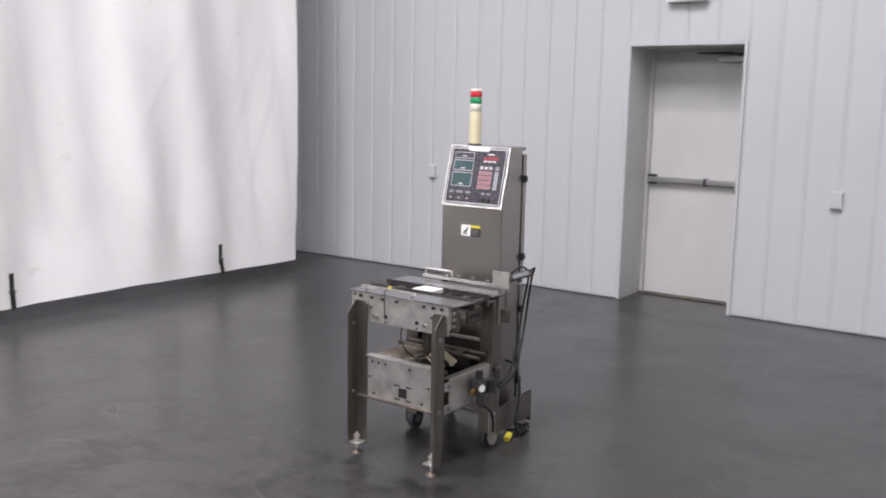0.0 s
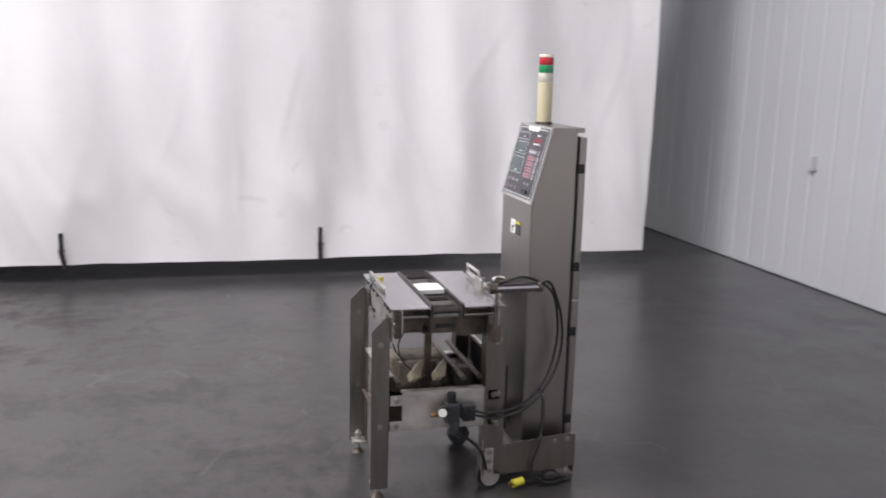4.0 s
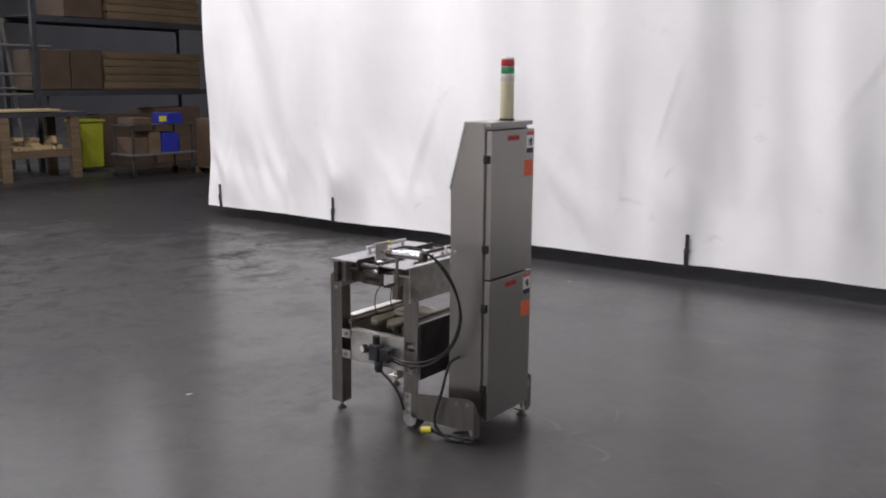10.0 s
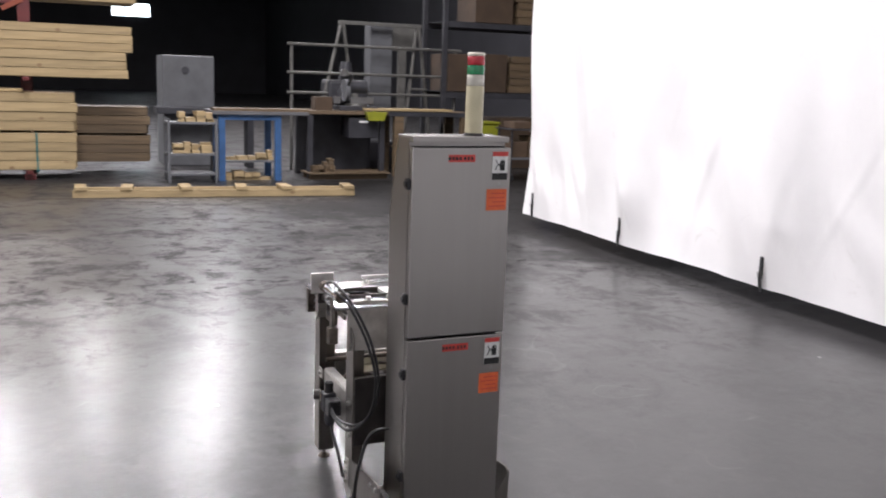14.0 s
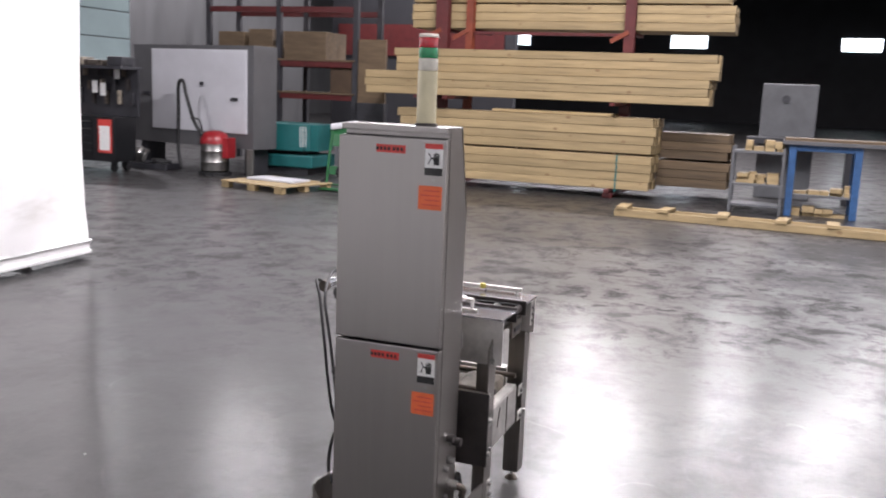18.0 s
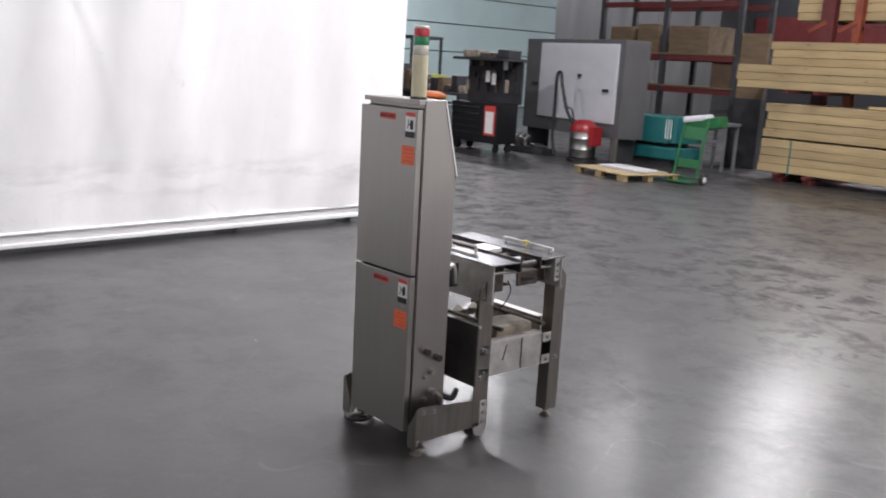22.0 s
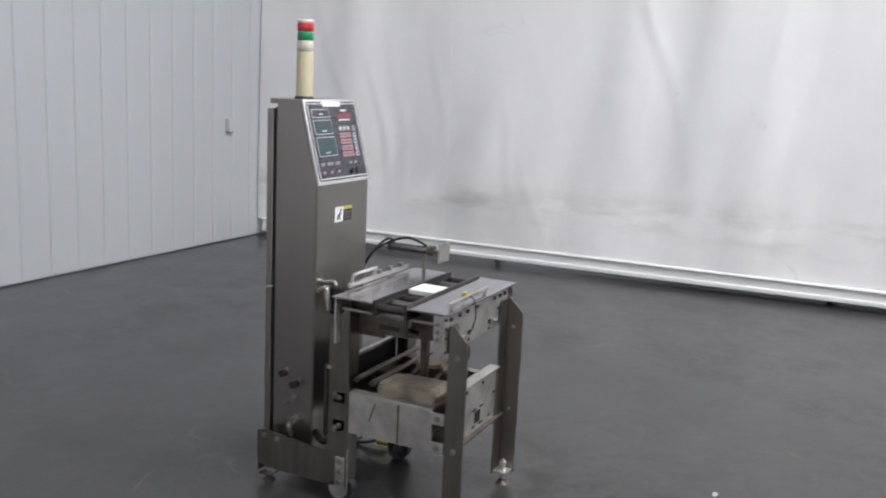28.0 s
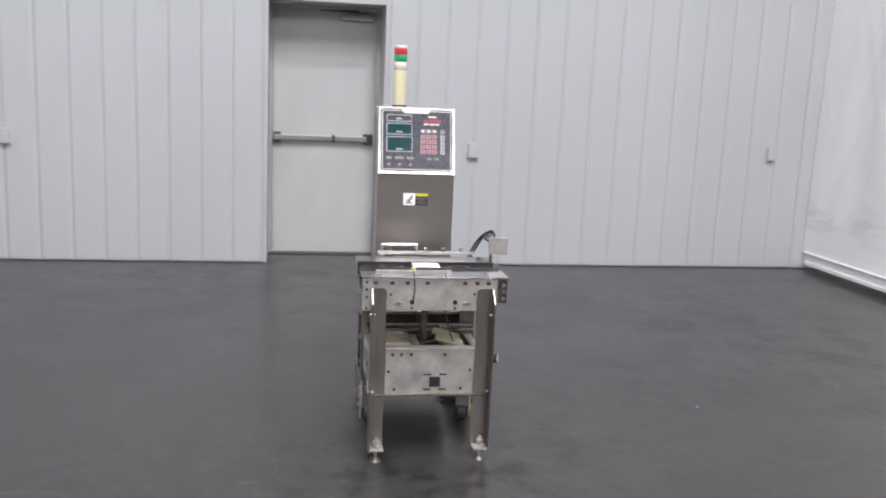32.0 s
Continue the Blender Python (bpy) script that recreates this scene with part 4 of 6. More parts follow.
for lg, x, s in ((nw, -2.489, -1), (ne, -1.997, 1)):
    xi = x - s * 0.020
    part("wheel_cheek", prism([(x, 3.548, 0.20)] + [(x, 3.582 + 0.036 * math.cos(a), 0.050 + 0.036 * math.sin(a)) for a in [math.pi + k * math.pi / 8 for k in range(9)]] + [(x, 3.618, 0.20)], (-s * 0.006, 0, 0)), STEEL_WORN, lg, "rounded wheel cheek")
    w = part("wheel", rod((xi - s * 0.002, 3.582, 0.046), (xi - s * 0.034, 3.582, 0.046), 0.046, 24), GREY_DARK, lg, "grey rubber wheel", smooth=True)
    part("wheel_hub", rod((xi, 3.582, 0.046), (xi - s * 0.036, 3.582, 0.046), 0.018, 16), CHROME, w)
    for z in (0.60, 0.39, 0.27):
        bolt(lg, (x + s * 0.001, 3.600, z), (s, 0, 0))
    # outrigger plate back to the cabinet's foot
    pl = part("outrigger", prism([(x, 3.548, 0.060), (x, 3.548, 0.168), (x, 3.900, 0.204), (x, 3.922, 0.198), (x, 3.922, 0.072), (x, 3.880, 0.060)], (-s * 0.006, 0, 0)), STEEL_LEG, mach, "stainless outrigger plate")
    part("outrigger_end", prism([(x - s * 0.0005, 3.9225, 0.040), (x - s * 0.0005, 3.9225, 0.196), (x - s * 0.050, 3.9225, 0.110), (x - s * 0.050, 3.9225, 0.040)], (0, 0.006, 0)), STEEL_LEG, pl, "folded tapering end plate")
    part("outrigger_end", box(min(x, x - s * 0.055), max(x, x - s * 0.055), 3.870, 3.9222, 0.027, 0.034, 0.001), STEEL_LEG, pl)
    part("bolting_pad", box(x + s * 0.0005, x + s * 0.004, 3.556, 3.592, 0.062, 0.170, 0.001), STEEL_WORN, pl, "bright bolting pad")
    levelling_foot(pl, x - s * 0.030, 3.897)
    for y, z in ((3.574, 0.155), (3.574, 0.118), (3.574, 0.080), (3.842, 0.178), (3.896, 0.182)):
        bolt(pl, (x + s * (0.004 if y < 3.6 else 0.0005), y, z), (s, 0, 0), 0.008)
part("cross_tie", box(-2.480, -2.006, 3.700, 3.730, 0.085, 0.100, 0.002), STEEL_WORN, mach)

# lower box: four plates
front = part("front_plate", box(-2.424, -2.064, FS + 0.004, FS + 0.009, 0.255, 0.455, 0.001), STEEL_WORN, mach, "scratched stainless front plate")
part("plate_lip", box(-2.424, -2.064, FS - 0.012, FS + 0.030, 0.455, 0.461, 0.001), STEEL_WORN, front)
part("square_hole", box(-2.244, -2.200, FS + 0.0015, FS + 0.0038, 0.295, 0.337), BLACK, front, "dark square opening")
for x, z in ((-2.252, 0.347), (-2.190, 0.347), (-2.252, 0.285), (-2.190, 0.285)):
    part("slot", box(x - 0.015, x + 0.015, FS + 0.0015, FS + 0.0038, z - 0.003, z + 0.003), BLACK, front)
for x, z in ((-2.395, 0.43), (-2.36, 0.43), (-2.32, 0.43), (-2.185, 0.43), (-2.41, 0.36), (-2.08, 0.365), (-2.385, 0.285), (-2.115, 0.288)):
    part("rivet_hole", rod((x, FS + 0.0044, z), (x, FS + 0.0012, z), 0.006, 10), DARK_METAL, front)
for s, x, nm in ((-1, -2.478, "west"), (1, -2.008, "east")):
    pl = part("side_plate", box(x - 0.003, x + 0.003, 3.232, 3.560, 0.262, 0.405, 0.001), STEEL_WORN, mach, "stained stainless side plate")
    part("plate_flange", box(min(x, x - s * 0.035), max(x, x - s * 0.035), 3.232, 3.560, 0.4055, 0.411, 0.001), STEEL_WORN, pl)
    for y0, y1 in ((3.185, 3.2315), (3.5605, 3.605)):
        for z in (0.285, 0.385):
            part("mounting_tab", box(x + s * 0.010 - 0.002, x + s * 0.010 + 0.002, y0, y1 + 0.004, z - 0.020, z + 0.020, 0.001), STEEL_WORN, pl)
            bolt(pl, (x + s * 0.013, (y0 + y1) / 2, z), (s, 0, 0), 0.008)
part("seam", box(-2.4835, -2.4815, 3.355, 3.360, 0.266, 0.402), STEEL_DIRTY, mach)
part("scratch", box(-2.4835, -2.4815, 3.455, 3.459, 0.32, 0.39, 0, (18, 0, 0)), STEEL_DIRTY, mach)
part("rear_plate", box(-2.500, -2.002, 3.632, 3.640, 0.240, 0.495, 0.001), DARK_METAL, mach, "dark blued rear plate")
part("plate_lip", box(-2.498, -2.004, 3.616, 3.6315, 0.483, 0.495, 0.001), STEEL_WORN, mach)
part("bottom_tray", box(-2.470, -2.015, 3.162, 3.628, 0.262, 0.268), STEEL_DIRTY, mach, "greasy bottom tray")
# contents of the lower box
mot = part("motor_cover", box(-2.440, -2.300, 3.250, 3.470, 0.300, 0.452, 0.022), BEIGE, mach, "dusty beige motor cover")
part("cover_flange", box(-2.300, -2.270, 3.275, 3.445, 0.330, 0.440, 0.006), BEIGE, mot)
part("conduit", rod((-2.270, 3.36, 0.385), (-2.180, 3.36, 0.385), 0.022, 14), STEEL_DIRTY, mot, smooth=True)
for y in (3.305, 3.400):
    cup = part("cream_scoop", prism([(-2.205, y + 0.022, 0.452), (-2.200, y + 0.032, 0.440), (-2.105, y - 0.002, 0.416), (-2.098, y - 0.028, 0.418), (-2.108, y - 0.034, 0.440)], (0.012, 0.018, 0.020)), CREAM, mach, "tapering cream plastic scoop")
    part("scoop_shaft", rod((-2.27, y + 0.03, 0.428), (-2.195, y + 0.03, 0.446), 0.007, 10), STEEL_DIRTY, cup)
for y, z in ((3.22, 0.44), (3.47, 0.45), (3.53, 0.455)):
    part("cross_bar", rod((-2.470, y, z), (-2.016, y, z), 0.010, 12), STEEL_DIRTY, mach, smooth=True)
part("pulley", rod((-2.16, 3.50, 0.42), (-2.11, 3.50, 0.42), 0.042, 24), DARK_METAL, mach, "dark drive pulley", smooth=True)
part("pulley", rod((-2.22, 3.54, 0.40), (-2.17, 3.54, 0.40), 0.036, 24), DARK_METAL, mach, smooth=True)
part("bearing_block", box(-2.30, -2.22, 3.49, 3.57, 0.36, 0.44, 0.008), STEEL_DIRTY, mach)

# upper frame and bed
T = 0.748
up = part("bed_front_plate", box(-2.522, -1.985, 3.186, 3.192, 0.610, T - 0.006, 0.001), STEEL_WORN, mach, "stainless bed front plate")
for x in (-2.47, -2.405, -2.345, -2.265, -2.115, -2.065, -2.02):
    part("slot_screw", box(x - 0.008, x + 0.008, 3.180, 3.186, 0.716, 0.728, 0.001), DARK_METAL, up)
for x, z in ((-2.505, 0.725), (-2.505, 0.695), (-2.505, 0.665), (-2.41, 0.675), (-2.075, 0.678), (-2.325, 0.620), (-2.152, 0.620), (-2.505, 0.62)):
    part("rivet_hole", rod((x, 3.186, z), (x, 3.182, z), 0.005, 10), DARK_METAL, up)
for x in (-2.378, -2.105):
    part("wing_nut", box(x - 0.017, x + 0.017, 3.173, 3.181, 0.637, 0.645, 0.003), CHROME, up, "bright wing nut")
    part("wing_nut", rod((x, 3.186, 0.641), (x, 3.170, 0.641), 0.008, 10), CHROME, up)
for x in (-2.325, -2.152):
    part("grommet", rod((x, 3.186, 0.645), (x, 3.181, 0.645), 0.009, 14), BLACK, up)
part("bed_rear_plate", box(-2.522, -1.985, 3.586, 3.592, 0.585, T - 0.006, 0.001), STEEL_WORN, mach, "stainless bed rear plate")
for x, nm in ((-2.515, 1), (-1.978, -1)):
    e = part("end_bracket", box(x + nm * 0.010 - 0.006, x + nm * 0.010 + 0.006, 3.325, 3.440, 0.642, 0.700, 0.003), STEEL_DIRTY, mach, "greasy slotted end bracket")
    part("bracket_slot", box(x + nm * 0.002 - 0.003, x + nm * 0.002 + 0.001, 3.345, 3.420, 0.662, 0.678), BLACK, e)
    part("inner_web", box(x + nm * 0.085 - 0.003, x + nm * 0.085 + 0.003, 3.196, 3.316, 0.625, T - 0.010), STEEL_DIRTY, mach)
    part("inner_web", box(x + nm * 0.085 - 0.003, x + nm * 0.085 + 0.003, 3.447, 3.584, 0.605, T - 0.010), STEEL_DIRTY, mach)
    part("corner_block", box(x - 0.002, x + nm * 0.045, 3.194, 3.224, 0.640, T - 0.010, 0.002), STEEL_WORN, mach, "bolted corner block")
    for z in (0.660, 0.685, 0.710):
        bolt(e, (x - nm * 0.003, 3.209, z), (-nm, 0, 0), 0.006)
    part("idler_shaft", rod((x + nm * 0.03, 3.195, 0.70), (x + nm * 0.03, 3.58, 0.70), 0.007, 10), CHROME, mach, smooth=True)
part("hanging_tab", box(-1.972, -1.942, 3.186, 3.211, 0.640, 0.735, 0.002), STEEL_DIRTY, mach, "bolted hanging tab")
for z in (0.660, 0.688, 0.715):
    bolt(mach, (-1.957, 3.186, z), (0, -1, 0), 0.006)
part("bed_plate", box(-2.526, -1.940, 3.172, 3.318, T - 0.006, T, 0.001), STEEL_TOP, mach, "polished stainless bed plate")
part("bed_plate", box(-2.526, -1.940, 3.445, 3.600, T - 0.006, T, 0.001), STEEL_TOP, mach, "polished stainless bed plate")
for y0, y1 in ((3.3185, 3.328), (3.435, 3.4445)):
    part("slot_rail", box(-2.525, -1.950, y0, y1, T - 0.045, T + 0.008, 0.001), DARK_METAL, mach, "dark slot side rail")
part("weigh_pan", box(-2.300, -2.190, 3.330, 3.433, T - 0.012, T + 0.006, 0.002), WHITE_PAN, mach, "white weigh pan plate")
part("pan_mount", box(-2.275, -2.215, 3.36, 3.41, 0.6905, T - 0.0125, 0.003), STEEL_DIRTY, mach)
for x in (-2.50, -2.42, -2.34, -2.14, -2.06, -1.975):
    part("roller", rod((x, 3.329, T - 0.020), (x, 3.434, T - 0.020), 0.013, 16), CHROME if x in (-2.42, -2.06) else DARK_METAL, mach, "small conveyor roller", smooth=True)
for y in (3.340, 3.424):
    part("round_belt", tube([(-2.50, y, T - 0.007), (-2.34, y, T - 0.007), (-2.31, y, T - 0.016)], 0.003, 6, 2), BLACK, mach, "black round belt")
    part("round_belt", tube([(-2.18, y, T - 0.016), (-2.14, y, T - 0.007), (-1.975, y, T - 0.007)], 0.003, 6, 2), BLACK, mach)
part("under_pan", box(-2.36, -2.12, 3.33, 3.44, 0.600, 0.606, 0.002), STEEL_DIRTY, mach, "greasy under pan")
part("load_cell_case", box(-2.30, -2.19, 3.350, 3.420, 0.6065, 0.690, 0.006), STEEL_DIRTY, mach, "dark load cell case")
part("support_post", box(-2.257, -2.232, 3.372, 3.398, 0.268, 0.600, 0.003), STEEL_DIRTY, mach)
# guide rail with sensor on the south edge
gd = part("guide_rail", box(-2.47, -2.17, 3.188, 3.200, T + 0.010, T + 0.024, 0.002), STEEL_WORN, mach, "narrow steel guide rail")
for x in (-2.45, -2.19):
    part("rail_post", rod((x, 3.194, T), (x, 3.194, T + 0.012), 0.006, 10), CHROME, gd)
part("sensor", rod((-2.321, 3.208, T + 0.014), (-2.321, 3.208, T + 0.031), 0.011, 14), SENSOR_YELLOW, mach, "yellow photo sensor", smooth=True)
part("sensor_cable", tube([(-2.321, 3.206, T + 0.02), (-2.322, 3.175, T + 0.012), (-2.318, 3.166, 0.70), (-2.323, 3.178, 0.648)], 0.0025), BLACK, mach, "thin black cable")
# clip rail and handle on the north edge
gn = part("guide_rail", box(-2.43, -2.00, 3.590, 3.602, T + 0.010, T + 0.024, 0.002), STEEL_WORN, mach, "narrow steel guide rail")
hd = bmesh.new()
add_tube(hd, [(-2.41, 3.596, T + 0.02), (-2.41, 3.590, T + 0.050), (-2.40, 3.588, T + 0.054), (-2.27, 3.588, T + 0.054), (-2.26, 3.590, T + 0.050), (-2.26, 3.596, T + 0.02)], 0.006, 8, 3)
part("rail_handle", hd, STEEL_WORN, gn, "bent rod handle", smooth=True)
for x in (-2.22, -2.14, -2.06):
    part("clip", box(x - 0.009, x + 0.009, 3.588, 3.604, T + 0.024, T + 0.040, 0.003), CHROME, gn)
part("elbow_fitting", tube([(-2.40, 3.735, 0.72), (-2.40, 3.705, 0.735), (-2.405, 3.695, 0.70), (-2.405, 3.690, 0.66)], 0.011, 10), CHROME, mach, "bright elbow fitting", smooth=True)
part("elbow_fitting", tube([(-2.36, 3.735, 0.745), (-2.36, 3.700, 0.752), (-2.36, 3.690, 0.735)], 0.008, 10), CHROME, mach, smooth=True)
part("connector_plug", box(-2.385, -2.355, 3.655, 3.70, 0.640, 0.740, 0.006), BLACK, mach, "black connector plug")
# air pusher at the east end
py = part("pusher_post", rod((-1.935, 3.560, 0.62), (-1.935, 3.560, 0.806), 0.007, 12), STEEL_LEG, mach, "steel pusher post", smooth=True)
part("post_bracket", box(-1.955, -1.920, 3.545, 3.577, 0.612, 0.672, 0.003), STEEL_DIRTY, py)
cy = part("air_cylinder", rod((-1.917, 3.545, 0.818), (-1.917, 3.715, 0.818), 0.016, 20), STEEL_TOP, mach, "bright air cylinder", smooth=True)
part("cylinder_end", rod((-1.917, 3.525, 0.818), (-1.917, 3.552, 0.818), 0.021, 8), STEEL_DIRTY, cy)
part("cylinder_end", rod((-1.917, 3.708, 0.818), (-1.917, 3.725, 0.818), 0.020, 8), STEEL_DIRTY, cy)
part("piston_rod", rod((-1.917, 3.490, 0.818), (-1.917, 3.528, 0.818), 0.007, 12), CHROME, cy)
part("pusher_plate", box(-1.962, -1.878, 3.481, 3.489, 0.782, 0.858, 0.002), STEEL_WORN, cy, "square stainless pusher plate")
for k in range(2):
    o = 0.016 * k
    part("air_hose", tube([(-1.917 + o, 3.56 + 0.155 * k, 0.836), (-1.917 + o, 3.66 + 0.085 * k, 0.856 - o), (-1.950 + o, 3.775 + 0.5 * o, 0.795), (-1.995 + o, 3.825 + 0.6 * o, 0.68), (-2.020 + o, 3.835 + o, 0.55), (-2.015 + o, 3.79 + o, 0.42), (-1.985 + o, 3.70, 0.345 - o), (-1.958, 3.58, 0.325 - o), (-1.955, 3.48, 0.345 - o)], 0.0050), BLACK, mach, "looping black air hose", smooth=True)
part("power_cable", tube([(-2.075, 3.80, 0.36), (-2.01, 3.79, 0.34), (-1.975, 3.775, 0.22), (-1.972, 3.74, 0.08), (-1.975, 3.80, 0.018), (-1.99, 3.87, 0.014), (-2.02, 3.83, 0.013), (-2.00, 3.755, 0.014), (-1.985, 3.71, 0.030)], 0.0065), BLACK, mach, "black power cable", smooth=True)
plug = part("power_plug", rod((-1.988, 3.712, 0.028), (-1.974, 3.668, 0.024), 0.016, 14), YELLOW, mach, "yellow power plug", smooth=True)
for s in (-0.007, 0.007):
    part("plug_pin", box(-1.974 + s, -1.970 + s, 3.650, 3.668, 0.021, 0.029), BRASS, plug)
part("cable_coil", tube([(-2.03, 3.84, 0.012), (-1.99, 3.90, 0.014), (-2.04, 3.93, 0.014), (-2.09, 3.88, 0.014), (-2.05, 3.80, 0.016), (-2.00, 3.83, 0.020), (-2.02, 3.90, 0.022), (-2.08, 3.86, 0.020)], 0.0065), BLACK, mach, "coiled black cable on the floor", smooth=True)
# air regulator on the east side plate
rg = part("regulator", box(-1.996, -1.945, 3.385, 3.440, 0.300, 0.375, 0.008), GREY_DARK, mach, "dark air regulator")
part("regulator_knob", rod((-1.972, 3.412, 0.375), (-1.972, 3.412, 0.412), 0.017, 16), BLACK, rg, smooth=True)
part("filter_bowl", spin([(0.014, 0.0), (0.020, 0.012), (0.020, 0.05), (0.016, 0.056)], (-1.972, 3.425, 0.246), 18), GREY_DARK, rg, smooth=True)
part("gauge", rod((-1.948, 3.375, 0.354), (-1.926, 3.366, 0.354), 0.020, 22), DARK_METAL, rg, "round pressure gauge", smooth=True)
part("gauge_face", rod((-1.9258, 3.3659, 0.354), (-1.9245, 3.3654, 0.354), 0.0165, 22), LABEL_WHITE, rg, "white gauge dial")
part("valve_body", box(-1.995, -1.945, 3.450, 3.500, 0.305, 0.365, 0.005), BLACK_GLOSS, mach, "black solenoid valve")
part("brass_fitting", rod((-1.965, 3.345, 0.335), (-1.965, 3.385, 0.335), 0.011, 8), BRASS, mach)
part("inlet_fitting", rod((-1.960, 3.330, 0.335), (-1.960, 3.345, 0.335), 0.008, 12), BRASS, mach)
part("drain_hose", tube([(-1.972, 3.44, 0.25), (-1.97, 3.50, 0.21), (-1.975, 3.54, 0.16), (-1.985, 3.56, 0.09)], 0.006), BLACK, mach, smooth=True)
for x in (-2.30, -2.18):
    part("load_cell_cable", tube([(x, 3.28, 0.60), (x + 0.01, 3.25, 0.55), (x + 0.03, 3.26, 0.49), (x + 0.05, 3.30, 0.45)], 0.0028), BLACK, mach)
# glands on the cabinet's west face
for y, z, r, ln in ((3.852, 0.410, 0.013, 0.030), (3.800, 0.380, 0.014, 0.038), (3.815, 0.320, 0.012, 0.022), (3.845, 0.300, 0.008, 0.016), (3.808, 0.235, 0.016, 0.034), (3.835, 0.205, 0.008, 0.014)):
    g = part("cable_gland", rod((CW, y, z), (CW - ln, y, z), r, 14), DARK_METAL if z > 0.37 else CHROME, mach, "cable gland", smooth=True)
    part("gland_nut", rod((CW - 0.001, y, z), (CW - 0.008, y, z), r * 1.35, 6), CHROME, g)
part("gland_stub", tube([(CW - 0.03, 3.808, 0.235), (CW - 0.05, 3.802, 0.225), (CW - 0.045, 3.795, 0.195)], 0.012), STEEL_DIRTY, mach, smooth=True)
part("rear_conduit", tube([(-2.40, 3.736, 0.20), (-2.42, 3.69, 0.18), (-2.40, 3.645, 0.20)], 0.013), BLACK, mach, smooth=True)

# ---------------------------------------------------------------- lumber rack
rnd = random.Random(5)
PLANKS = {}


def plank_mesh(ln, w, h, mat, key):
    """One sawn board lying along x, centred, with slightly broken edges."""
    k = (round(ln, 3), round(w, 3), round(h, 3), mat.name, key)
    if k not in PLANKS:
        bm = box(-ln / 2, ln / 2, -w / 2, w / 2, 0, h, 0)
        bmesh.ops.bevel(bm, geom=[e for e in bm.edges if abs(e.verts[0].co.x - e.verts[1].co.x) > 0.5 * ln], offset=0.006, segments=1, affect="EDGES")
        me = bpy.data.meshes.new("plank")
        bm.to_mesh(me)
        bm.free()
        me.materials.append(mat)
        PLANKS[k] = me
    return PLANKS[k]


def lumber_bundle(x0, x1, yf, z0, courses, h, cols, w, label, mat=None, ragged=0.03):
    mat = mat or PINE
    b = thing("lumber_bundle", ((x0 + x1) / 2, yf - cols * w / 2, z0), label, "lumber", "lumber bundles on the rack")
    for r in range(courses):
        for c in range(cols):
            p = new("plank", plank_mesh(x1 - x0 - 0.02, w - 0.004, h - 0.004, mat, 0))
            p.parent = b
            p.location = (rnd.uniform(-ragged, ragged), cols * w / 2 - w * (c + 0.5) + rnd.uniform(-0.004, 0.004) - (0.006 if r % 2 else 0), r * h)
            p.rotation_euler = (0, 0, rnd.uniform(-0.0012, 0.0012))
    return b


low = lumber_bundle(-1.45, 2.62, -7.20, 0.135, 4, 0.1265, 6, 0.145, "bundle of pale sawn pine boards on low red arms")
lumber_bundle(-1.47, 2.60, -7.24, 0.668, 4, 0.130, 6, 0.145, "bundle of pale sawn pine boards stacked on another bundle")
lumber_bundle(-0.80, 1.10, -7.40, 1.190, 1, 0.045, 4, 0.145, "short pale pine boards lying on a bundle")
lumber_bundle(-2.18, 3.27, -7.38, 1.402, 3, 0.122, 6, 0.145, "long bundle of fresh pine boards on the upper arms")
lumber_bundle(-2.26, 2.85, -7.60, 1.772, 3, 0.122, 4, 0.145, "bundle of dusty pine boards lying on fresh ones")
lumber_bundle(-2.38, 2.84, -8.22, 2.500, 3, 0.130, 6, 0.145, "pale pine boards on the top arms of the rack")
lumber_bundle(-2.30, 2.80, -8.24, 2.915, 2, 0.130, 6, 0.145, "pale pine boards on top of other boards")
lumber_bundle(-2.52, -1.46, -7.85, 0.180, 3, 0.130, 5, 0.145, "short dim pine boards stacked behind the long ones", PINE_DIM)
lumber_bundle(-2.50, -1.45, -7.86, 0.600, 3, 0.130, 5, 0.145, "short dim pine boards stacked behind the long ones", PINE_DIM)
for x in (-0.9, 0.6, 2.2):
    part("sticker", box(x - 0.02, x + 0.02, -8.05, -7.23, 0.642, 0.667), PINE_DIM, low, "spacer stick between bundles")
rack = thing("cantilever_rack", (0.6, -8.1, 0), "red and orange steel cantilever rack carrying lumber", "rack")
for x, m_, w in ((2.23, RACK_RED, 0.11), (1.75, RACK_ORANGE, 0.06), (-0.85, RACK_RED, 0.08)):
    col = bmesh.new()
    add_box(col, x - w, x + w, -8.20, -8.185, 0, 5.2)
    add_box(col, x - w, x + w, -8.085, -8.07, 0, 5.2)
    add_box(col, x - 0.012, x + 0.012, -8.184, -8.086, 0, 5.2)
    c = part("column", col, m_, rack, "painted steel column")
    part("base_foot", box(x - 0.07, x + 0.07, -9.1, -7.15, 0.0, 0.075, 0.006), RACK_RED, c)
    for z in (0.086, 1.350, 2.448):
        y0, y1 = (-8.069, -7.05) if z < 2 else (-9.2, -8.201)
        part("arm", box(x - 0.04, x + 0.04, y0, y1, z, z + 0.048, 0.005), RACK_RED, c)
    part("brace", box(x - 0.012, x + 0.30, -8.075, -8.055, 2.36, 2.43, 0.003, (0, 28, 0)), RACK_ORANGE, c)
for z in (2.40, 4.2):
    part("tie_beam", box(-0.77, 1.69, -8.165, -8.115, z, z + 0.05, 0.003), RACK_RED, rack)
part("cross_brace", rod((2.1, -8.13, 3.0), (-0.8, -8.13, 4.4), 0.018, 8), RACK_ORANGE, rack)
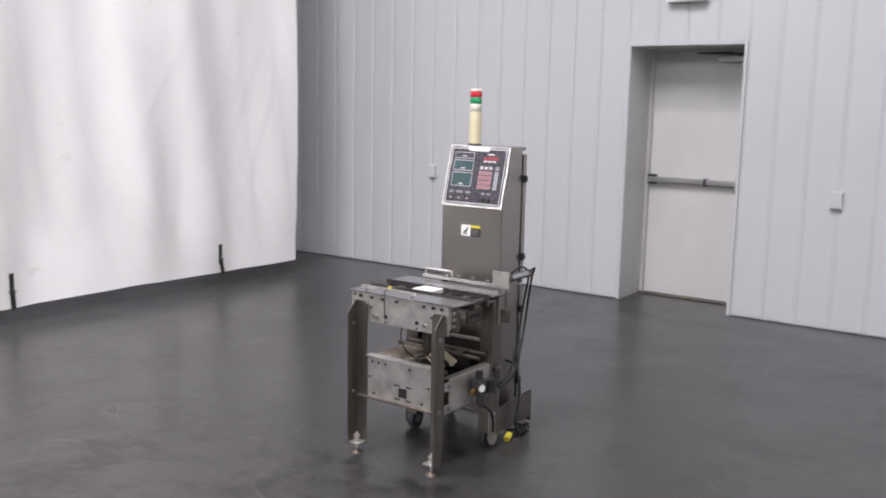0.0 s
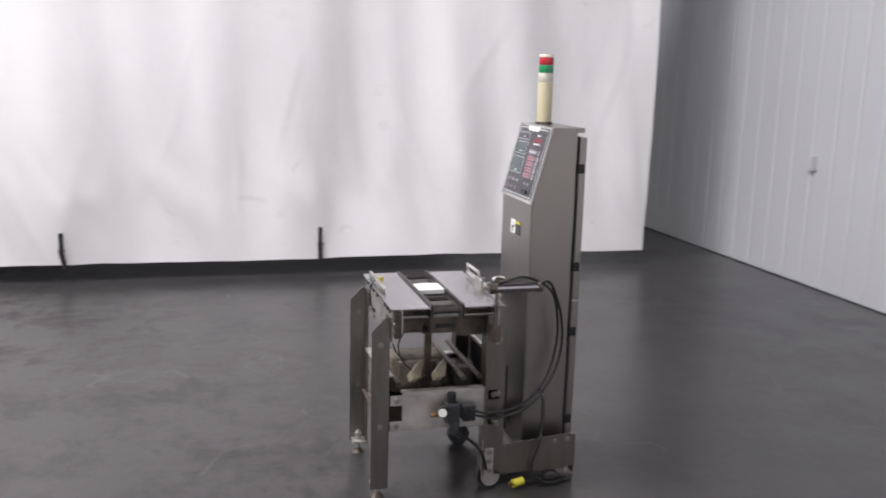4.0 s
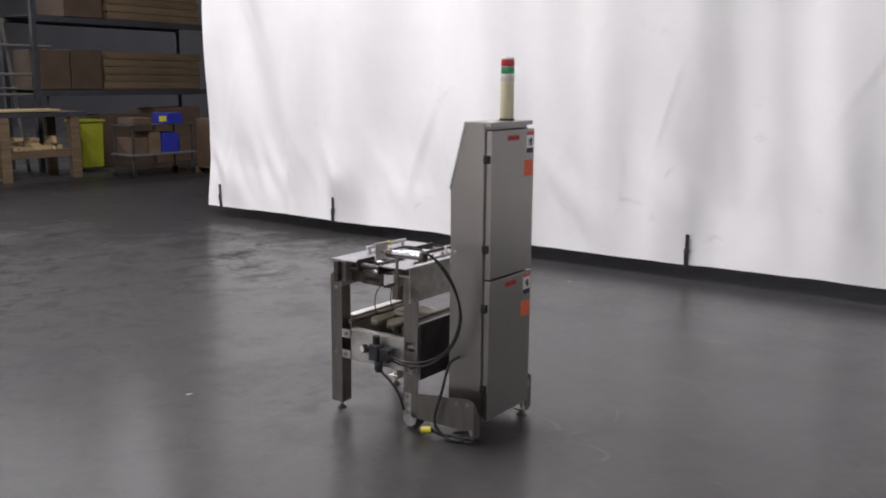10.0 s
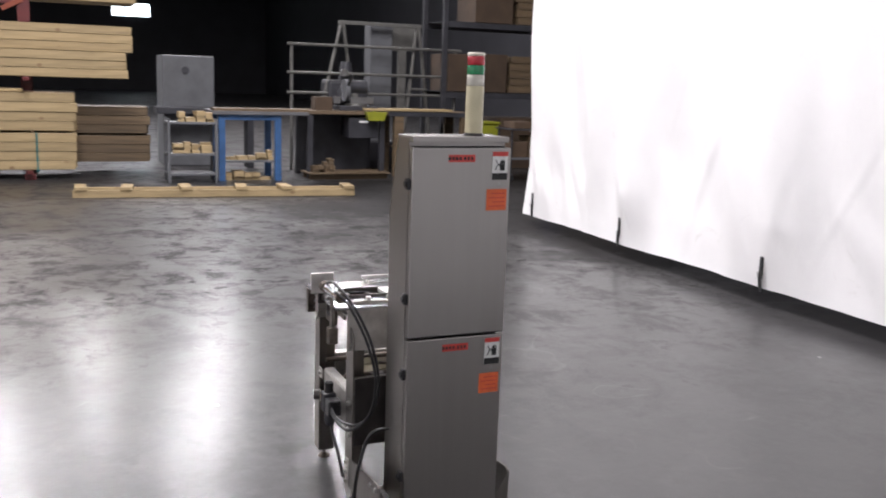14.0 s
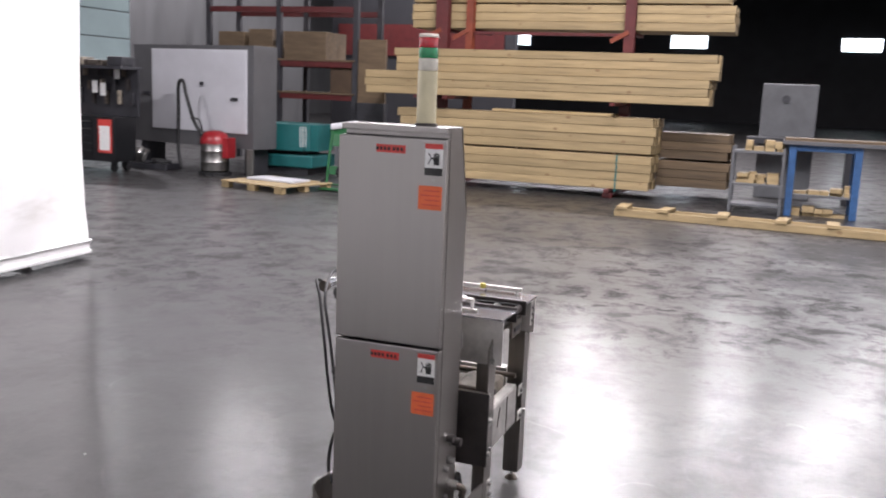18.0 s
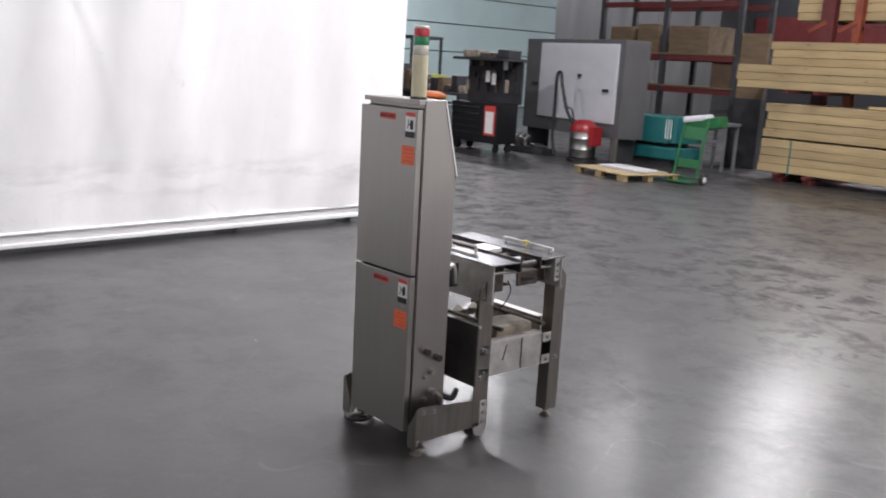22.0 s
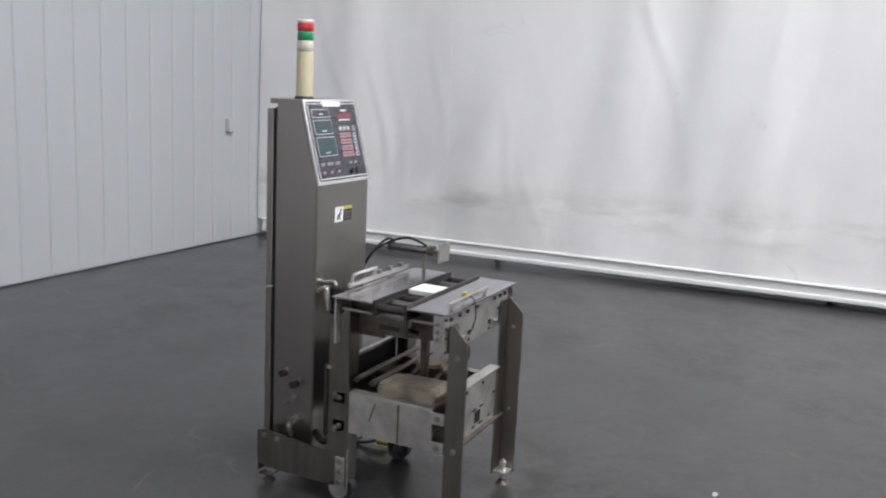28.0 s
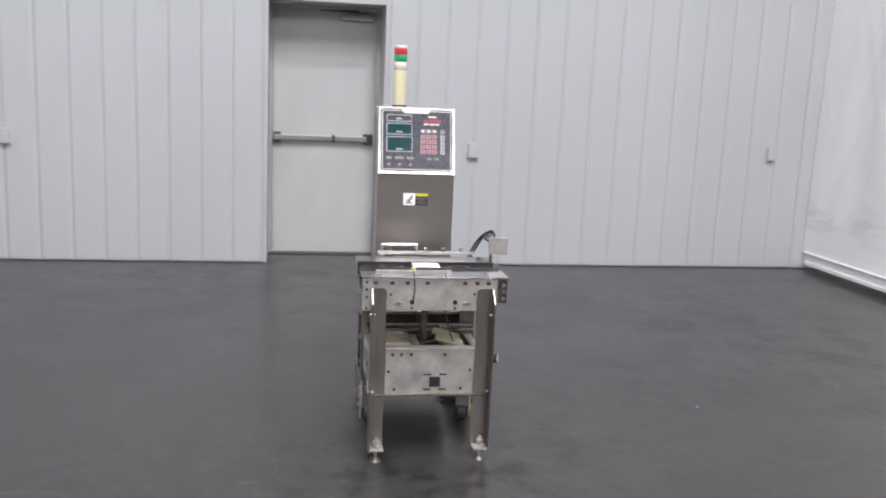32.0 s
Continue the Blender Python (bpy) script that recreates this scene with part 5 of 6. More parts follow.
part("cross_brace", rod((-0.8, -8.15, 3.0), (2.1, -8.15, 4.4), 0.018, 8), RACK_ORANGE, rack)
for x in (-0.95, 2.1):
    part("strap_band", box(x - 0.012, x + 0.012, -7.197, -7.194, 0.10, 0.645), TEAL_PLASTIC, low, "pale green strap band")
# timber frame lying on the floor
fr_ = thing("timber_frame", (-2.97, -4.85, 0), "ladder-like pine timber frame lying on the concrete floor", "timber frame")
A, B_ = Vector((-1.32, -5.18, 0)), Vector((-4.78, -4.90, 0))
ang = math.degrees(math.atan2((A - B_).y, (A - B_).x))
du = (A - B_).normalized()
dn = Vector((du.y, -du.x, 0))
ln = (A - B_).length
for off in (0.02, 0.33):
    c = (A + B_) / 2 + dn * off
    part("rail", box(c.x - ln / 2, c.x + ln / 2, c.y - 0.02, c.y + 0.02, 0.0, 0.090, 0.004, (0, 0, ang)), PINE, fr_)
for k, f in enumerate((0.02, 0.26, 0.42, 0.62, 0.82, 0.975)):
    c = B_ + du * (ln * f) + dn * 0.175
    if k in (0, 5):
        part("end_board", box(c.x - 0.02, c.x + 0.02, c.y - 0.132, c.y + 0.132, 0.0, 0.09, 0.003, (0, 0, ang)), PINE, fr_)
    part("cross_block", box(c.x - 0.07, c.x + 0.07, c.y - 0.19, c.y + 0.19, 0.091, 0.129, 0.003, (0, 0, ang + (4 if k % 2 else -3))), PINE, fr_, "pale pine cross block")


def scrap(parent, x0, x1, y0, y1, z, n, mat=None, tall=0.16):
    """Offcuts of board lying about on a shelf: a row of stacks, no two alike."""
    x, k = x0, 0
    while x < x1 - 0.05 and k < n:
        w = rnd.uniform(0.06, 0.16)
        zz = z
        for _ in range(rnd.randint(1, 4)):
            h = rnd.uniform(0.035, 0.06)
            if zz + h > z + tall:
                break
            d = rnd.uniform(0.5, 0.9) * (y1 - y0)
            yc = (y0 + y1) / 2 + rnd.uniform(-0.1, 0.1) * (y1 - y0)
            part("offcut", box(x, min(x + w, x1), yc - d / 2, yc + d / 2, zz, zz + h - 0.001, 0, (0, 0, rnd.uniform(-9, 9))), mat or PINE, parent)
            zz += h
            k += 1
        x += w + rnd.uniform(0.004, 0.03)


# grey wheeled shelf with offcuts; the row of benches is set back behind the timber frame
PLACE[0] = Matrix.Translation((-0.02, -0.36, 0)) @ Matrix.Diagonal((1.025, 1.0, 1.02, 1.0))
sh = thing("shelf_cart", (-2.85, -6.35, 0), "grey steel shelf cart holding pine offcuts", "shelf")
for x in (-2.54, -3.17):
    for y in (-6.22, -6.60):
        p = part("post", box(x - 0.018, x + 0.018, y - 0.018, y + 0.018, 0.0, 0.88, 0.003), GREY_PAINT, sh)
for z in (0.10, 0.37, 0.80):
    part("shelf", box(-3.19, -2.52, -6.62, -6.20, z, z + 0.03, 0.004), GREY_PAINT, sh)
sc = thing("offcut_pile", (-2.85, -6.4, 0.401), "loose pale pine offcuts on a grey shelf", "offcuts", "offcut piles")
scrap(sc, -3.13, -2.58, -6.56, -6.26, 0.401, 10, tall=0.17)
sc = thing("offcut_pile", (-2.85, -6.4, 0.831), "loose pale pine offcuts on top of a grey shelf", "offcuts", "offcut piles")
scrap(sc, -3.15, -2.56, -6.56, -6.26, 0.831, 8, tall=0.17)

# blue steel bench
bb = thing("blue_bench", (-3.68, -6.6, 0), "blue steel workbench with a lower shelf and a pale top", "workbench")
for x in (-3.27, -4.06):
    for y in (-6.35, -7.0):
        part("leg", box(x - 0.045, x + 0.045, y - 0.03, y + 0.03, 0, 0.935, 0.005), BLUE_PAINT, bb)
part("apron", box(-4.10, -3.22, -6.36, -6.33, 0.86, 0.935, 0.003), BLUE_PAINT, bb)
part("shelf", box(-4.04, -3.29, -6.97, -6.38, 0.26, 0.29, 0.003), GREY_PAINT, bb)
part("worktop", box(-4.50, -3.14, -7.08, -6.28, 0.936, 0.985, 0.005), GREY_LIGHT, bb, "pale grey worktop")
sc = thing("offcut_pile", (-3.65, -6.6, 0.291), "heap of short pine offcuts on the bench shelf", "offcuts", "offcut piles")
scrap(sc, -4.0, -3.33, -6.66, -6.40, 0.291, 22, tall=0.40)
sc = thing("offcut_pile", (-3.65, -6.6, 0.0), "short pine offcuts on the floor under the bench", "offcuts", "offcut piles")
scrap(sc, -3.98, -3.33, -6.66, -6.42, 0.001, 10, tall=0.14)
bd = solo("bench_board", box(-4.50, -3.16, -6.62, -6.30, 0.986, 1.024, 0.003), PLY, (-3.85, -6.4, 0.986), "plywood strip lying on the blue bench", "board")

# dark bench with a drill and other tools
db = thing("dark_bench", (-5.15, -6.9, 0), "dark steel bench with open base and worn top", "workbench")
for x in (-4.60, -5.72):
    for y in (-6.62, -7.3):
        part("leg", box(x - 0.04, x + 0.04, y - 0.04, y + 0.04, 0, 0.95, 0.004), GREY_DARK, db)
part("worktop", box(-5.80, -4.52, -7.40, -6.56, 0.951, 1.0, 0.004), PLY, db, "worn plywood worktop")
part("back_panel", box(-5.72, -4.60, -7.28, -7.25, 0.05, 0.94), GREY_DARK, db)
part("drawer", box(-5.66, -5.20, -7.0, -6.60, 0.60, 0.90, 0.005), GREY_DARK, db)
part("drawer_label", box(-5.50, -5.36, -6.599, -6.596, 0.83, 0.86), LABEL_WHITE, db)
pl_ = thing("pallet", (-5.1, -6.55, 0), "low plywood pallet under the dark bench", "pallet")
for y in (-6.75, -6.45):
    part("runner", box(-5.75, -4.55, y - 0.04, y + 0.04, 0, 0.08), PINE_DIM, pl_)
for k in range(5):
    y = -6.80 + 0.105 * k
    part("slat", box(-5.78, -4.52, y - 0.045, y + 0.045, 0.081, 0.10), PINE_DIM, pl_)
sc = thing("offcut_pile", (-4.85, -6.5, 0.101), "dim offcuts on a low pallet", "offcuts", "offcut piles")
scrap(sc, -4.95, -4.55, -6.75, -6.45, 0.101, 12, PINE_DIM, 0.2)
sm = thing("miter_saw", (-5.45, -6.95, 1.0), "dark bench saw with a bright blade guard on the bench", "saw")
part("saw_base", box(-5.70, -5.10, -7.15, -6.75, 1.001, 1.07, 0.01), GREY_DARK, sm)
part("saw_table", rod((-5.40, -6.92, 1.07), (-5.40, -6.92, 1.10), 0.17, 28), CHROME, sm)
part("saw_motor", rod((-5.58, -6.98, 1.36), (-5.30, -6.98, 1.36), 0.10, 20), GREY_DARK, sm, smooth=True)
part("blade_guard", rod((-5.28, -6.98, 1.30), (-5.22, -6.98, 1.30), 0.17, 28), GREY_PAINT, sm, smooth=True)
part("saw_arm", box(-5.33, -5.19, -7.20, -6.98, 1.08, 1.34, 0.012, (25, 0, 0)), GREY_DARK, sm)
part("saw_handle", tube([(-5.25, -6.86, 1.36), (-5.25, -6.74, 1.46), (-5.25, -6.70, 1.54)], 0.022, 10), BLACK, sm, smooth=True)
part("saw_fence", box(-5.72, -5.08, -7.05, -7.03, 1.10, 1.20, 0.003), CHROME, sm)
solo("scrap_box", box(-4.98, -4.72, -7.0, -6.75, 1.001, 1.20, 0.005), CARD, (-4.85, -6.9, 1.001), "small brown carton on the dark bench", "box")
yt = thing("yellow_tub", (-5.58, -6.70, 0.86), "yellow plastic tray hung at the bench edge", "tray")
part("tray", prism([(-5.42, -6.55, 1.0), (-5.74, -6.55, 1.0), (-5.70, -6.55, 0.87), (-5.46, -6.55, 0.87)], (0, 0.10, 0)), YELLOW_BIN, yt)
part("hook", box(-5.60, -5.56, -6.60, -6.551, 0.99, 1.010, 0.001), YELLOW_BIN, yt)

# pine bench
wb = thing("pine_bench", (-6.55, -7.0, 0), "home-made pine workbench with a slate-blue top edge", "workbench")
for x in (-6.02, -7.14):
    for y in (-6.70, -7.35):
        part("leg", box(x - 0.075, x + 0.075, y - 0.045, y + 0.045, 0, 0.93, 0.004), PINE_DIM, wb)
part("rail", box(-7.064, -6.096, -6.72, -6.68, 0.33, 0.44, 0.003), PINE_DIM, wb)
part("shelf", box(-7.06, -6.10, -7.30, -6.725, 0.42, 0.44, 0.002), PLY, wb)
part("apron", box(-7.35, -5.85, -6.68, -6.65, 0.931, 1.0, 0.003), GREY_DARK, wb, "slate-blue top edge")
part("worktop", box(-7.35, -5.85, -7.45, -6.685, 0.931, 1.0, 0.003), PLY, wb, "plywood worktop")
sc = thing("offcut_pile", (-6.55, -6.95, 0.441), "heap of pine offcuts on the bench shelf", "offcuts", "offcut piles")
scrap(sc, -7.0, -6.16, -7.1, -6.78, 0.441, 22, PINE, 0.30)
bd = solo("bench_board", box(-6.90, -5.45, -7.0, -6.64, 1.012, 1.045, 0.003), PINE, (-6.2, -6.8, 1.012), "pale pine board lying across two benches", "board")

# rails, trestle and column machine behind the benches
bench_place, PLACE[0] = PLACE[0], Matrix.Identity(4)
gr_ = thing("guard_rail", (-6.2, -8.2, 0), "pale aluminium guard rail behind the benches", "railing")
for x in (-4.76, -7.64):
    part("post", rod((x, -8.2, 0), (x, -8.2, 2.06), 0.026, 10), ALU_RAIL, gr_)
for z in (1.26, 1.58, 2.03):
    part("rail", rod((-4.68, -8.175, z), (-7.74, -8.175, z), 0.024, 10), ALU_RAIL, gr_)
ld = thing("trestle", (-6.3, -8.25, 0), "pale A-frame trestle with a top bar behind the guard rail", "trestle")
part("top_bar", box(-7.02, -5.55, -8.30, -8.24, 2.38, 2.44, 0.006), ALU_RAIL, ld)
for x0, x1 in ((-5.60, -5.02), (-5.64, -6.02), (-6.94, -6.64), (-6.98, -7.34)):
    part("leg", rod((x0, -8.27, 2.39), (x1, -8.27 + (0.12 if x1 > x0 else -0.12), 0), 0.028, 8), ALU_RAIL, ld)
for x0, x1 in ((-5.36, -5.80), (-6.82, -7.16)):
    part("stretcher", rod((x0, -8.27, 1.36), (x1, -8.27, 1.36), 0.018, 8), ALU_RAIL, ld)
cm = thing("column_machine", (-6.3, -8.6, 0), "grey column drill with a pale guard panel", "machine")
part("column", box(-6.56, -6.17, -8.75, -8.42, 0.45, 2.40, 0.012), GREY_PAINT, cm)
part("guard_panel", box(-7.03, -6.60, -8.60, -8.56, 2.0, 2.40, 0.006), ALU_RAIL, cm, "pale sheet guard panel")
part("guard_post", box(-6.87, -6.72, -8.60, -8.55, 0.45, 1.998, 0.006), ALU_RAIL, cm, "pale post")
part("machine_head", box(-6.05, -5.35, -8.60, -8.12, 1.10, 1.48, 0.06), GREY_DARK, cm)
part("machine_head", rod((-5.72, -8.35, 1.482), (-5.72, -8.35, 1.78), 0.13, 20, 0.09), GREY_DARK, cm, smooth=True)
part("motor_end", rod((-5.60, -8.12, 1.60), (-5.60, -8.05, 1.60), 0.06, 16), CHROME, cm, "bright motor end", smooth=True)
part("machine_base", box(-7.0, -5.2, -8.9, -8.35, 0, 0.449, 0.02), GREY_DARK, cm)
part("head_post", box(-5.85, -5.55, -8.75, -8.61, 0.45, 1.40, 0.01), GREY_DARK, cm)
for k in range(4):
    x = -5.96 + 0.16 * k
    part("hand_wheel", rod((x, -8.115, 1.17 + 0.06 * (k % 3)), (x, -8.07, 1.17 + 0.06 * (k % 3)), 0.05, 14), CHROME if k % 2 else GREY_DARK, cm, smooth=True)
PLACE[0] = bench_place
gm = thing("grey_machine", (-3.1, -9.0, 0), "large grey machine body behind the blue bench", "machine")
part("machine_body", box(-3.55, -2.75, -9.4, -8.6, 0.0, 1.75, 0.02), GREY_PAINT, gm)
part("machine_table", box(-4.2, -2.6, -8.6, -8.1, 0.85, 0.95, 0.01), GREY_DARK, gm)
part("port", rod((-3.1, -8.61, 1.52), (-3.1, -8.58, 1.52), 0.06, 18), GREY_DARK, gm)
part("table_leg", box(-4.1, -4.0, -8.5, -8.2, 0.0, 0.849), GREY_DARK, gm)

PLACE[0] = Matrix.Translation((-0.02, -0.2, 0))
# yellow bin, cart with blue goods, shelf with crates
yb = thing("yellow_bin", (-7.97, -7.55, 0), "tall yellow plastic waste bin beside the pine bench", "waste bin")
bm = prism([(-8.18, -7.72, 0.06), (-7.76, -7.72, 0.06), (-7.74, -7.72, 0.82), (-8.20, -7.72, 0.82)], (0, 0.36, 0))
bmesh.ops.bevel(bm, geom=bm.edges[:], offset=0.02, segments=2, affect="EDGES")
part("bin_body", bm, YELLOW_BIN, yb)
part("bin_rim", box(-8.22, -7.72, -7.74, -7.34, 0.82, 0.86, 0.01), YELLOW_BIN, yb)
part("bin_base", box(-8.14, -7.80, -7.70, -7.38, 0.0, 0.059, 0.01), GREY_DARK, yb)
ct = thing("push_cart", (-8.3, -6.2, 0), "steel push cart with cartons and blue goods", "cart")
for x in (-7.75, -8.90):
    for y in (-6.0, -6.45):
        part("post", rod((x, y, 0.10), (x, y, 0.80), 0.016, 8), GREY_DARK, ct)
        part("castor", rod((x, y - 0.02, 0.05), (x, y + 0.02, 0.05), 0.05, 16), BLACK, ct, smooth=True)
part("deck", box(-8.95, -7.70, -6.50, -5.95, 0.34, 0.37, 0.004), GREY_PAINT, ct)
part("deck", box(-8.95, -7.70, -6.50, -5.95, 0.80, 0.82, 0.004), GREY_DARK, ct)
for i, (x0, x1, z0, z1, m_, lb) in enumerate(((-8.05, -7.76, 0.371, 0.62, CARD, "brown carton on a push cart"), (-8.30, -8.08, 0.371, 0.70, PLY, "plywood box on a push cart"), (-8.66, -8.33, 0.371, 0.68, BLUE_BIN, "deep blue plastic bin on a push cart"), (-8.88, -8.69, 0.371, 0.60, CARD, "brown carton on a push cart"), (-8.75, -8.46, 0.821, 0.99, BLUE_BIN, "deep blue plastic tote on a push cart"), (-8.14, -7.80, 0.821, 0.93, CARD, "flat carton on a push cart"))):
    solo("storage_box", box(x0, x1, -6.42, -6.02, z0, z1, 0.012), m_, ((x0 + x1) / 2, -6.2, z0), lb, "box", "boxes on the push cart")
part("yellow_tag", box(-8.42, -8.28, -6.017, -6.013, 0.86, 0.95), YELLOW, ct)
cr = thing("storage_rack", (-9.2, -8.4, 0), "dark steel pallet rack with crates", "rack")
for x in (-7.35, -10.9):
    for y in (-7.85, -8.75):
        part("upright", box(x - 0.04, x + 0.04, y - 0.04, y + 0.04, 0, 3.6, 0.004), GREY_DARK, cr)
for z in (1.24, 2.42):
    for y in (-7.82, -8.75):
        part("beam", box(-10.86, -7.39, y - 0.025, y + 0.025, z, z + 0.09, 0.003), GREY_DARK, cr)
    part("deck", box(-10.86, -7.39, -8.72, -7.85, z + 0.091, z + 0.105), GREY_DARK, cr)
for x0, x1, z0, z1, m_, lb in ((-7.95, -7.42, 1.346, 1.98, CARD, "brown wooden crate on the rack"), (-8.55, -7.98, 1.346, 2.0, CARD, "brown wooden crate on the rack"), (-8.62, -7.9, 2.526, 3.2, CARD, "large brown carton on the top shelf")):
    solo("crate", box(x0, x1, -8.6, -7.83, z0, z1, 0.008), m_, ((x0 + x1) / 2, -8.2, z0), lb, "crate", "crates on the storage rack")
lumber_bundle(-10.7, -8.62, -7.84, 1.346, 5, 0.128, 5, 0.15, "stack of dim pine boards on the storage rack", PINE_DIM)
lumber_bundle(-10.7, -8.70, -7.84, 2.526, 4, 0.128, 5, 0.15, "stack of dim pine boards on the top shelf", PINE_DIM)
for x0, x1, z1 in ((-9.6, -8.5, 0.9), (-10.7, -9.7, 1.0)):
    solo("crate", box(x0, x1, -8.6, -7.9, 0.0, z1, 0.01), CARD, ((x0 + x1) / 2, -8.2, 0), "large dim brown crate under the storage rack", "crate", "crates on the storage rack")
pt = thing("pallet", (-9.5, -5.5, 0), "pallet with dim cartons beyond the curtain", "pallet")
for y in (-6.0, -5.5, -5.0):
    part("runner", box(-10.1, -8.95, y - 0.04, y + 0.04, 0, 0.09), PINE_DIM, pt)
for k in range(8):
    part("slat", box(-10.1 + 0.145 * k, -9.99 + 0.145 * k, -6.05, -4.95, 0.091, 0.11), PINE_DIM, pt)
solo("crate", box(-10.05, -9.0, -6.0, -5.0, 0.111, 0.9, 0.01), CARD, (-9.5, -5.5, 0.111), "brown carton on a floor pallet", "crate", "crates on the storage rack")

PLACE[0] = Matrix.Translation((0.17, -0.22, 0))
# ---------------------------------------------------------------- east of the lumber: hand truck, pallet, drum, sheet, tools
ht = thing("hand_truck", (2.5, -5.15, 0), "green two-wheeled hand truck with film on top", "hand truck")
for x in (2.31, 2.70):
    part("side_rail", tube([(x, -5.12, 0.10), (x, -5.22, 0.60), (x, -5.30, 0.92)], 0.018, 10), GREEN_PAINT, ht, smooth=True)
    w = part("wheel", rod((x + (0.05 if x > 2.5 else -0.05), -5.18, 0.075), (x + (0.10 if x > 2.5 else -0.10), -5.18, 0.075), 0.075, 22), BLACK, ht, "black rubber wheel", smooth=True)
    part("hub", rod((x + (0.048 if x > 2.5 else -0.048), -5.18, 0.075), (x + (0.104 if x > 2.5 else -0.104), -5.18, 0.075), 0.04, 16), LABEL_WHITE, w, "white hub")
part("axle", rod((2.27, -5.18, 0.075), (2.74, -5.18, 0.075), 0.012, 10), GREEN_PAINT, ht)
part("toe_plate", box(2.28, 2.73, -5.12, -4.92, 0.02, 0.035, 0.003), GREEN_PAINT, ht)
part("back_plate", box(2.33, 2.68, -5.20, -5.17, 0.22, 0.34, 0.004, (11, 0, 0)), GREEN_PAINT, ht)
part("back_plate", box(2.33, 2.68, -5.30, -5.27, 0.62, 0.90, 0.004, (14, 0, 0)), GREEN_PAINT, ht)
part("tray", box(2.12, 2.74, -5.50, -5.28, 0.76, 0.92, 0.015, (0, 12, 0)), GREEN_PAINT, ht)
part("film_wrap", box(2.36, 2.74, -5.50, -5.26, 0.88, 0.97, 0.03, (0, 9, 6)), WHITE_SHEET, ht, "crumpled clear film")

PLACE[0] = Matrix.Identity(4)
pp = thing("pallet", (3.50, -5.02, 0), "pale pine pallet on the concrete floor", "pallet")
pang = -14
pm = Matrix.Translation((3.50, -5.02, 0)) @ Matrix.Rotation(radians(pang), 4, "Z")


def rb(cx, cy, wx, wy, z0, z1, mat, name, parent, label=""):
    c = pm @ Vector((cx, cy, 0))
    return part(name, box(c.x - wx / 2, c.x + wx / 2, c.y - wy / 2, c.y + wy / 2, z0, z1, 0.003, (0, 0, pang)), mat, parent, label)


for y in (-0.46, 0.0, 0.46):
    for x in (-0.52, 0.0, 0.52):
        rb(x, y, 0.14, 0.09, 0.0, 0.085, PINE, "block", pp)
for k in range(8):
    rb(-0.55 + 0.157 * k, 0, 0.12, 1.02, 0.086, 0.104, PINE, "slat", pp)
c = pm @ Vector((0.05, -0.08, 0))
solo("white_board", box(c.x - 0.42, c.x + 0.42, c.y - 0.2, c.y + 0.2, 0.106, 0.135, 0.004, (0, 0, pang + 5)), WHITE_SHEET, (c.x, c.y, 0.106), "white board lying on the pallet", "board")

tb = thing("teal_tank", (4.5, -7.2, 0), "teal plastic tank on a teal skid", "tank")
bm = box(3.96, 5.20, -7.8, -6.9, 0.40, 0.83, 0)
bmesh.ops.bevel(bm, geom=[e for e in bm.edges if abs(e.verts[0].co.z - e.verts[1].co.z) > 0.1], offset=0.18, segments=5, affect="EDGES")
part("tank_body", bm, TEAL_PLASTIC, tb, smooth=True)
part("tank_skid", box(3.98, 5.18, -7.75, -6.93, 0.12, 0.33, 0.03), TEAL_PLASTIC, tb)
part("skid_foot", box(4.1, 5.05, -7.7, -7.0, 0.0, 0.119), GREY_DARK, tb)
part("tank_spacer", box(4.2, 4.95, -7.6, -7.1, 0.331, 0.399), GREY_DARK, tb)
for k in range(3):
    part("white_stripe", box(4.08 + 0.05 * k, 4.095 + 0.05 * k, -6.899, -6.896, 0.47, 0.80), LABEL_WHITE, tb)

vc = thing("shop_vacuum", (5.25, -6.05, 0), "steel drum shop vacuum with a red head", "vacuum cleaner")
part("drum", spin([(0.20, 0.06), (0.225, 0.08), (0.225, 0.20), (0.232, 0.21), (0.225, 0.22), (0.225, 0.38), (0.232, 0.39), (0.225, 0.40), (0.225, 0.50)], (5.25, -6.05, 0)), CHROME, vc, "bright steel drum", smooth=True)
part("motor_head", spin([(0.235, 0.50), (0.235, 0.56), (0.18, 0.66), (0.10, 0.70)], (5.25, -6.05, 0)), RED_PLASTIC, vc, "red plastic motor head", smooth=True)
part("dolly", spin([(0.26, 0.0), (0.26, 0.055), (0.21, 0.059)], (5.25, -6.05, 0), 12), BLACK, vc)
part("side_box", box(4.95, 5.06, -6.18, -5.95, 0.28, 0.60, 0.01), RED_PLASTIC, vc)
part("hose", tube([(5.45, -6.0, 0.62), (5.58, -5.95, 0.85), (5.72, -5.95, 1.25), (5.80, -5.98, 1.46), (5.90, -6.0, 1.40), (5.92, -6.02, 0.95), (5.93, -6.02, 0.40), (5.85, -6.0, 0.05)], 0.028, 10), BLACK, vc, "arching black hose", smooth=True)
part("hose_hook", tube([(5.48, -6.05, 0.64), (5.52, -6.0, 0.86), (5.68, -6.0, 0.88)], 0.014, 8), BLACK, vc, smooth=True)

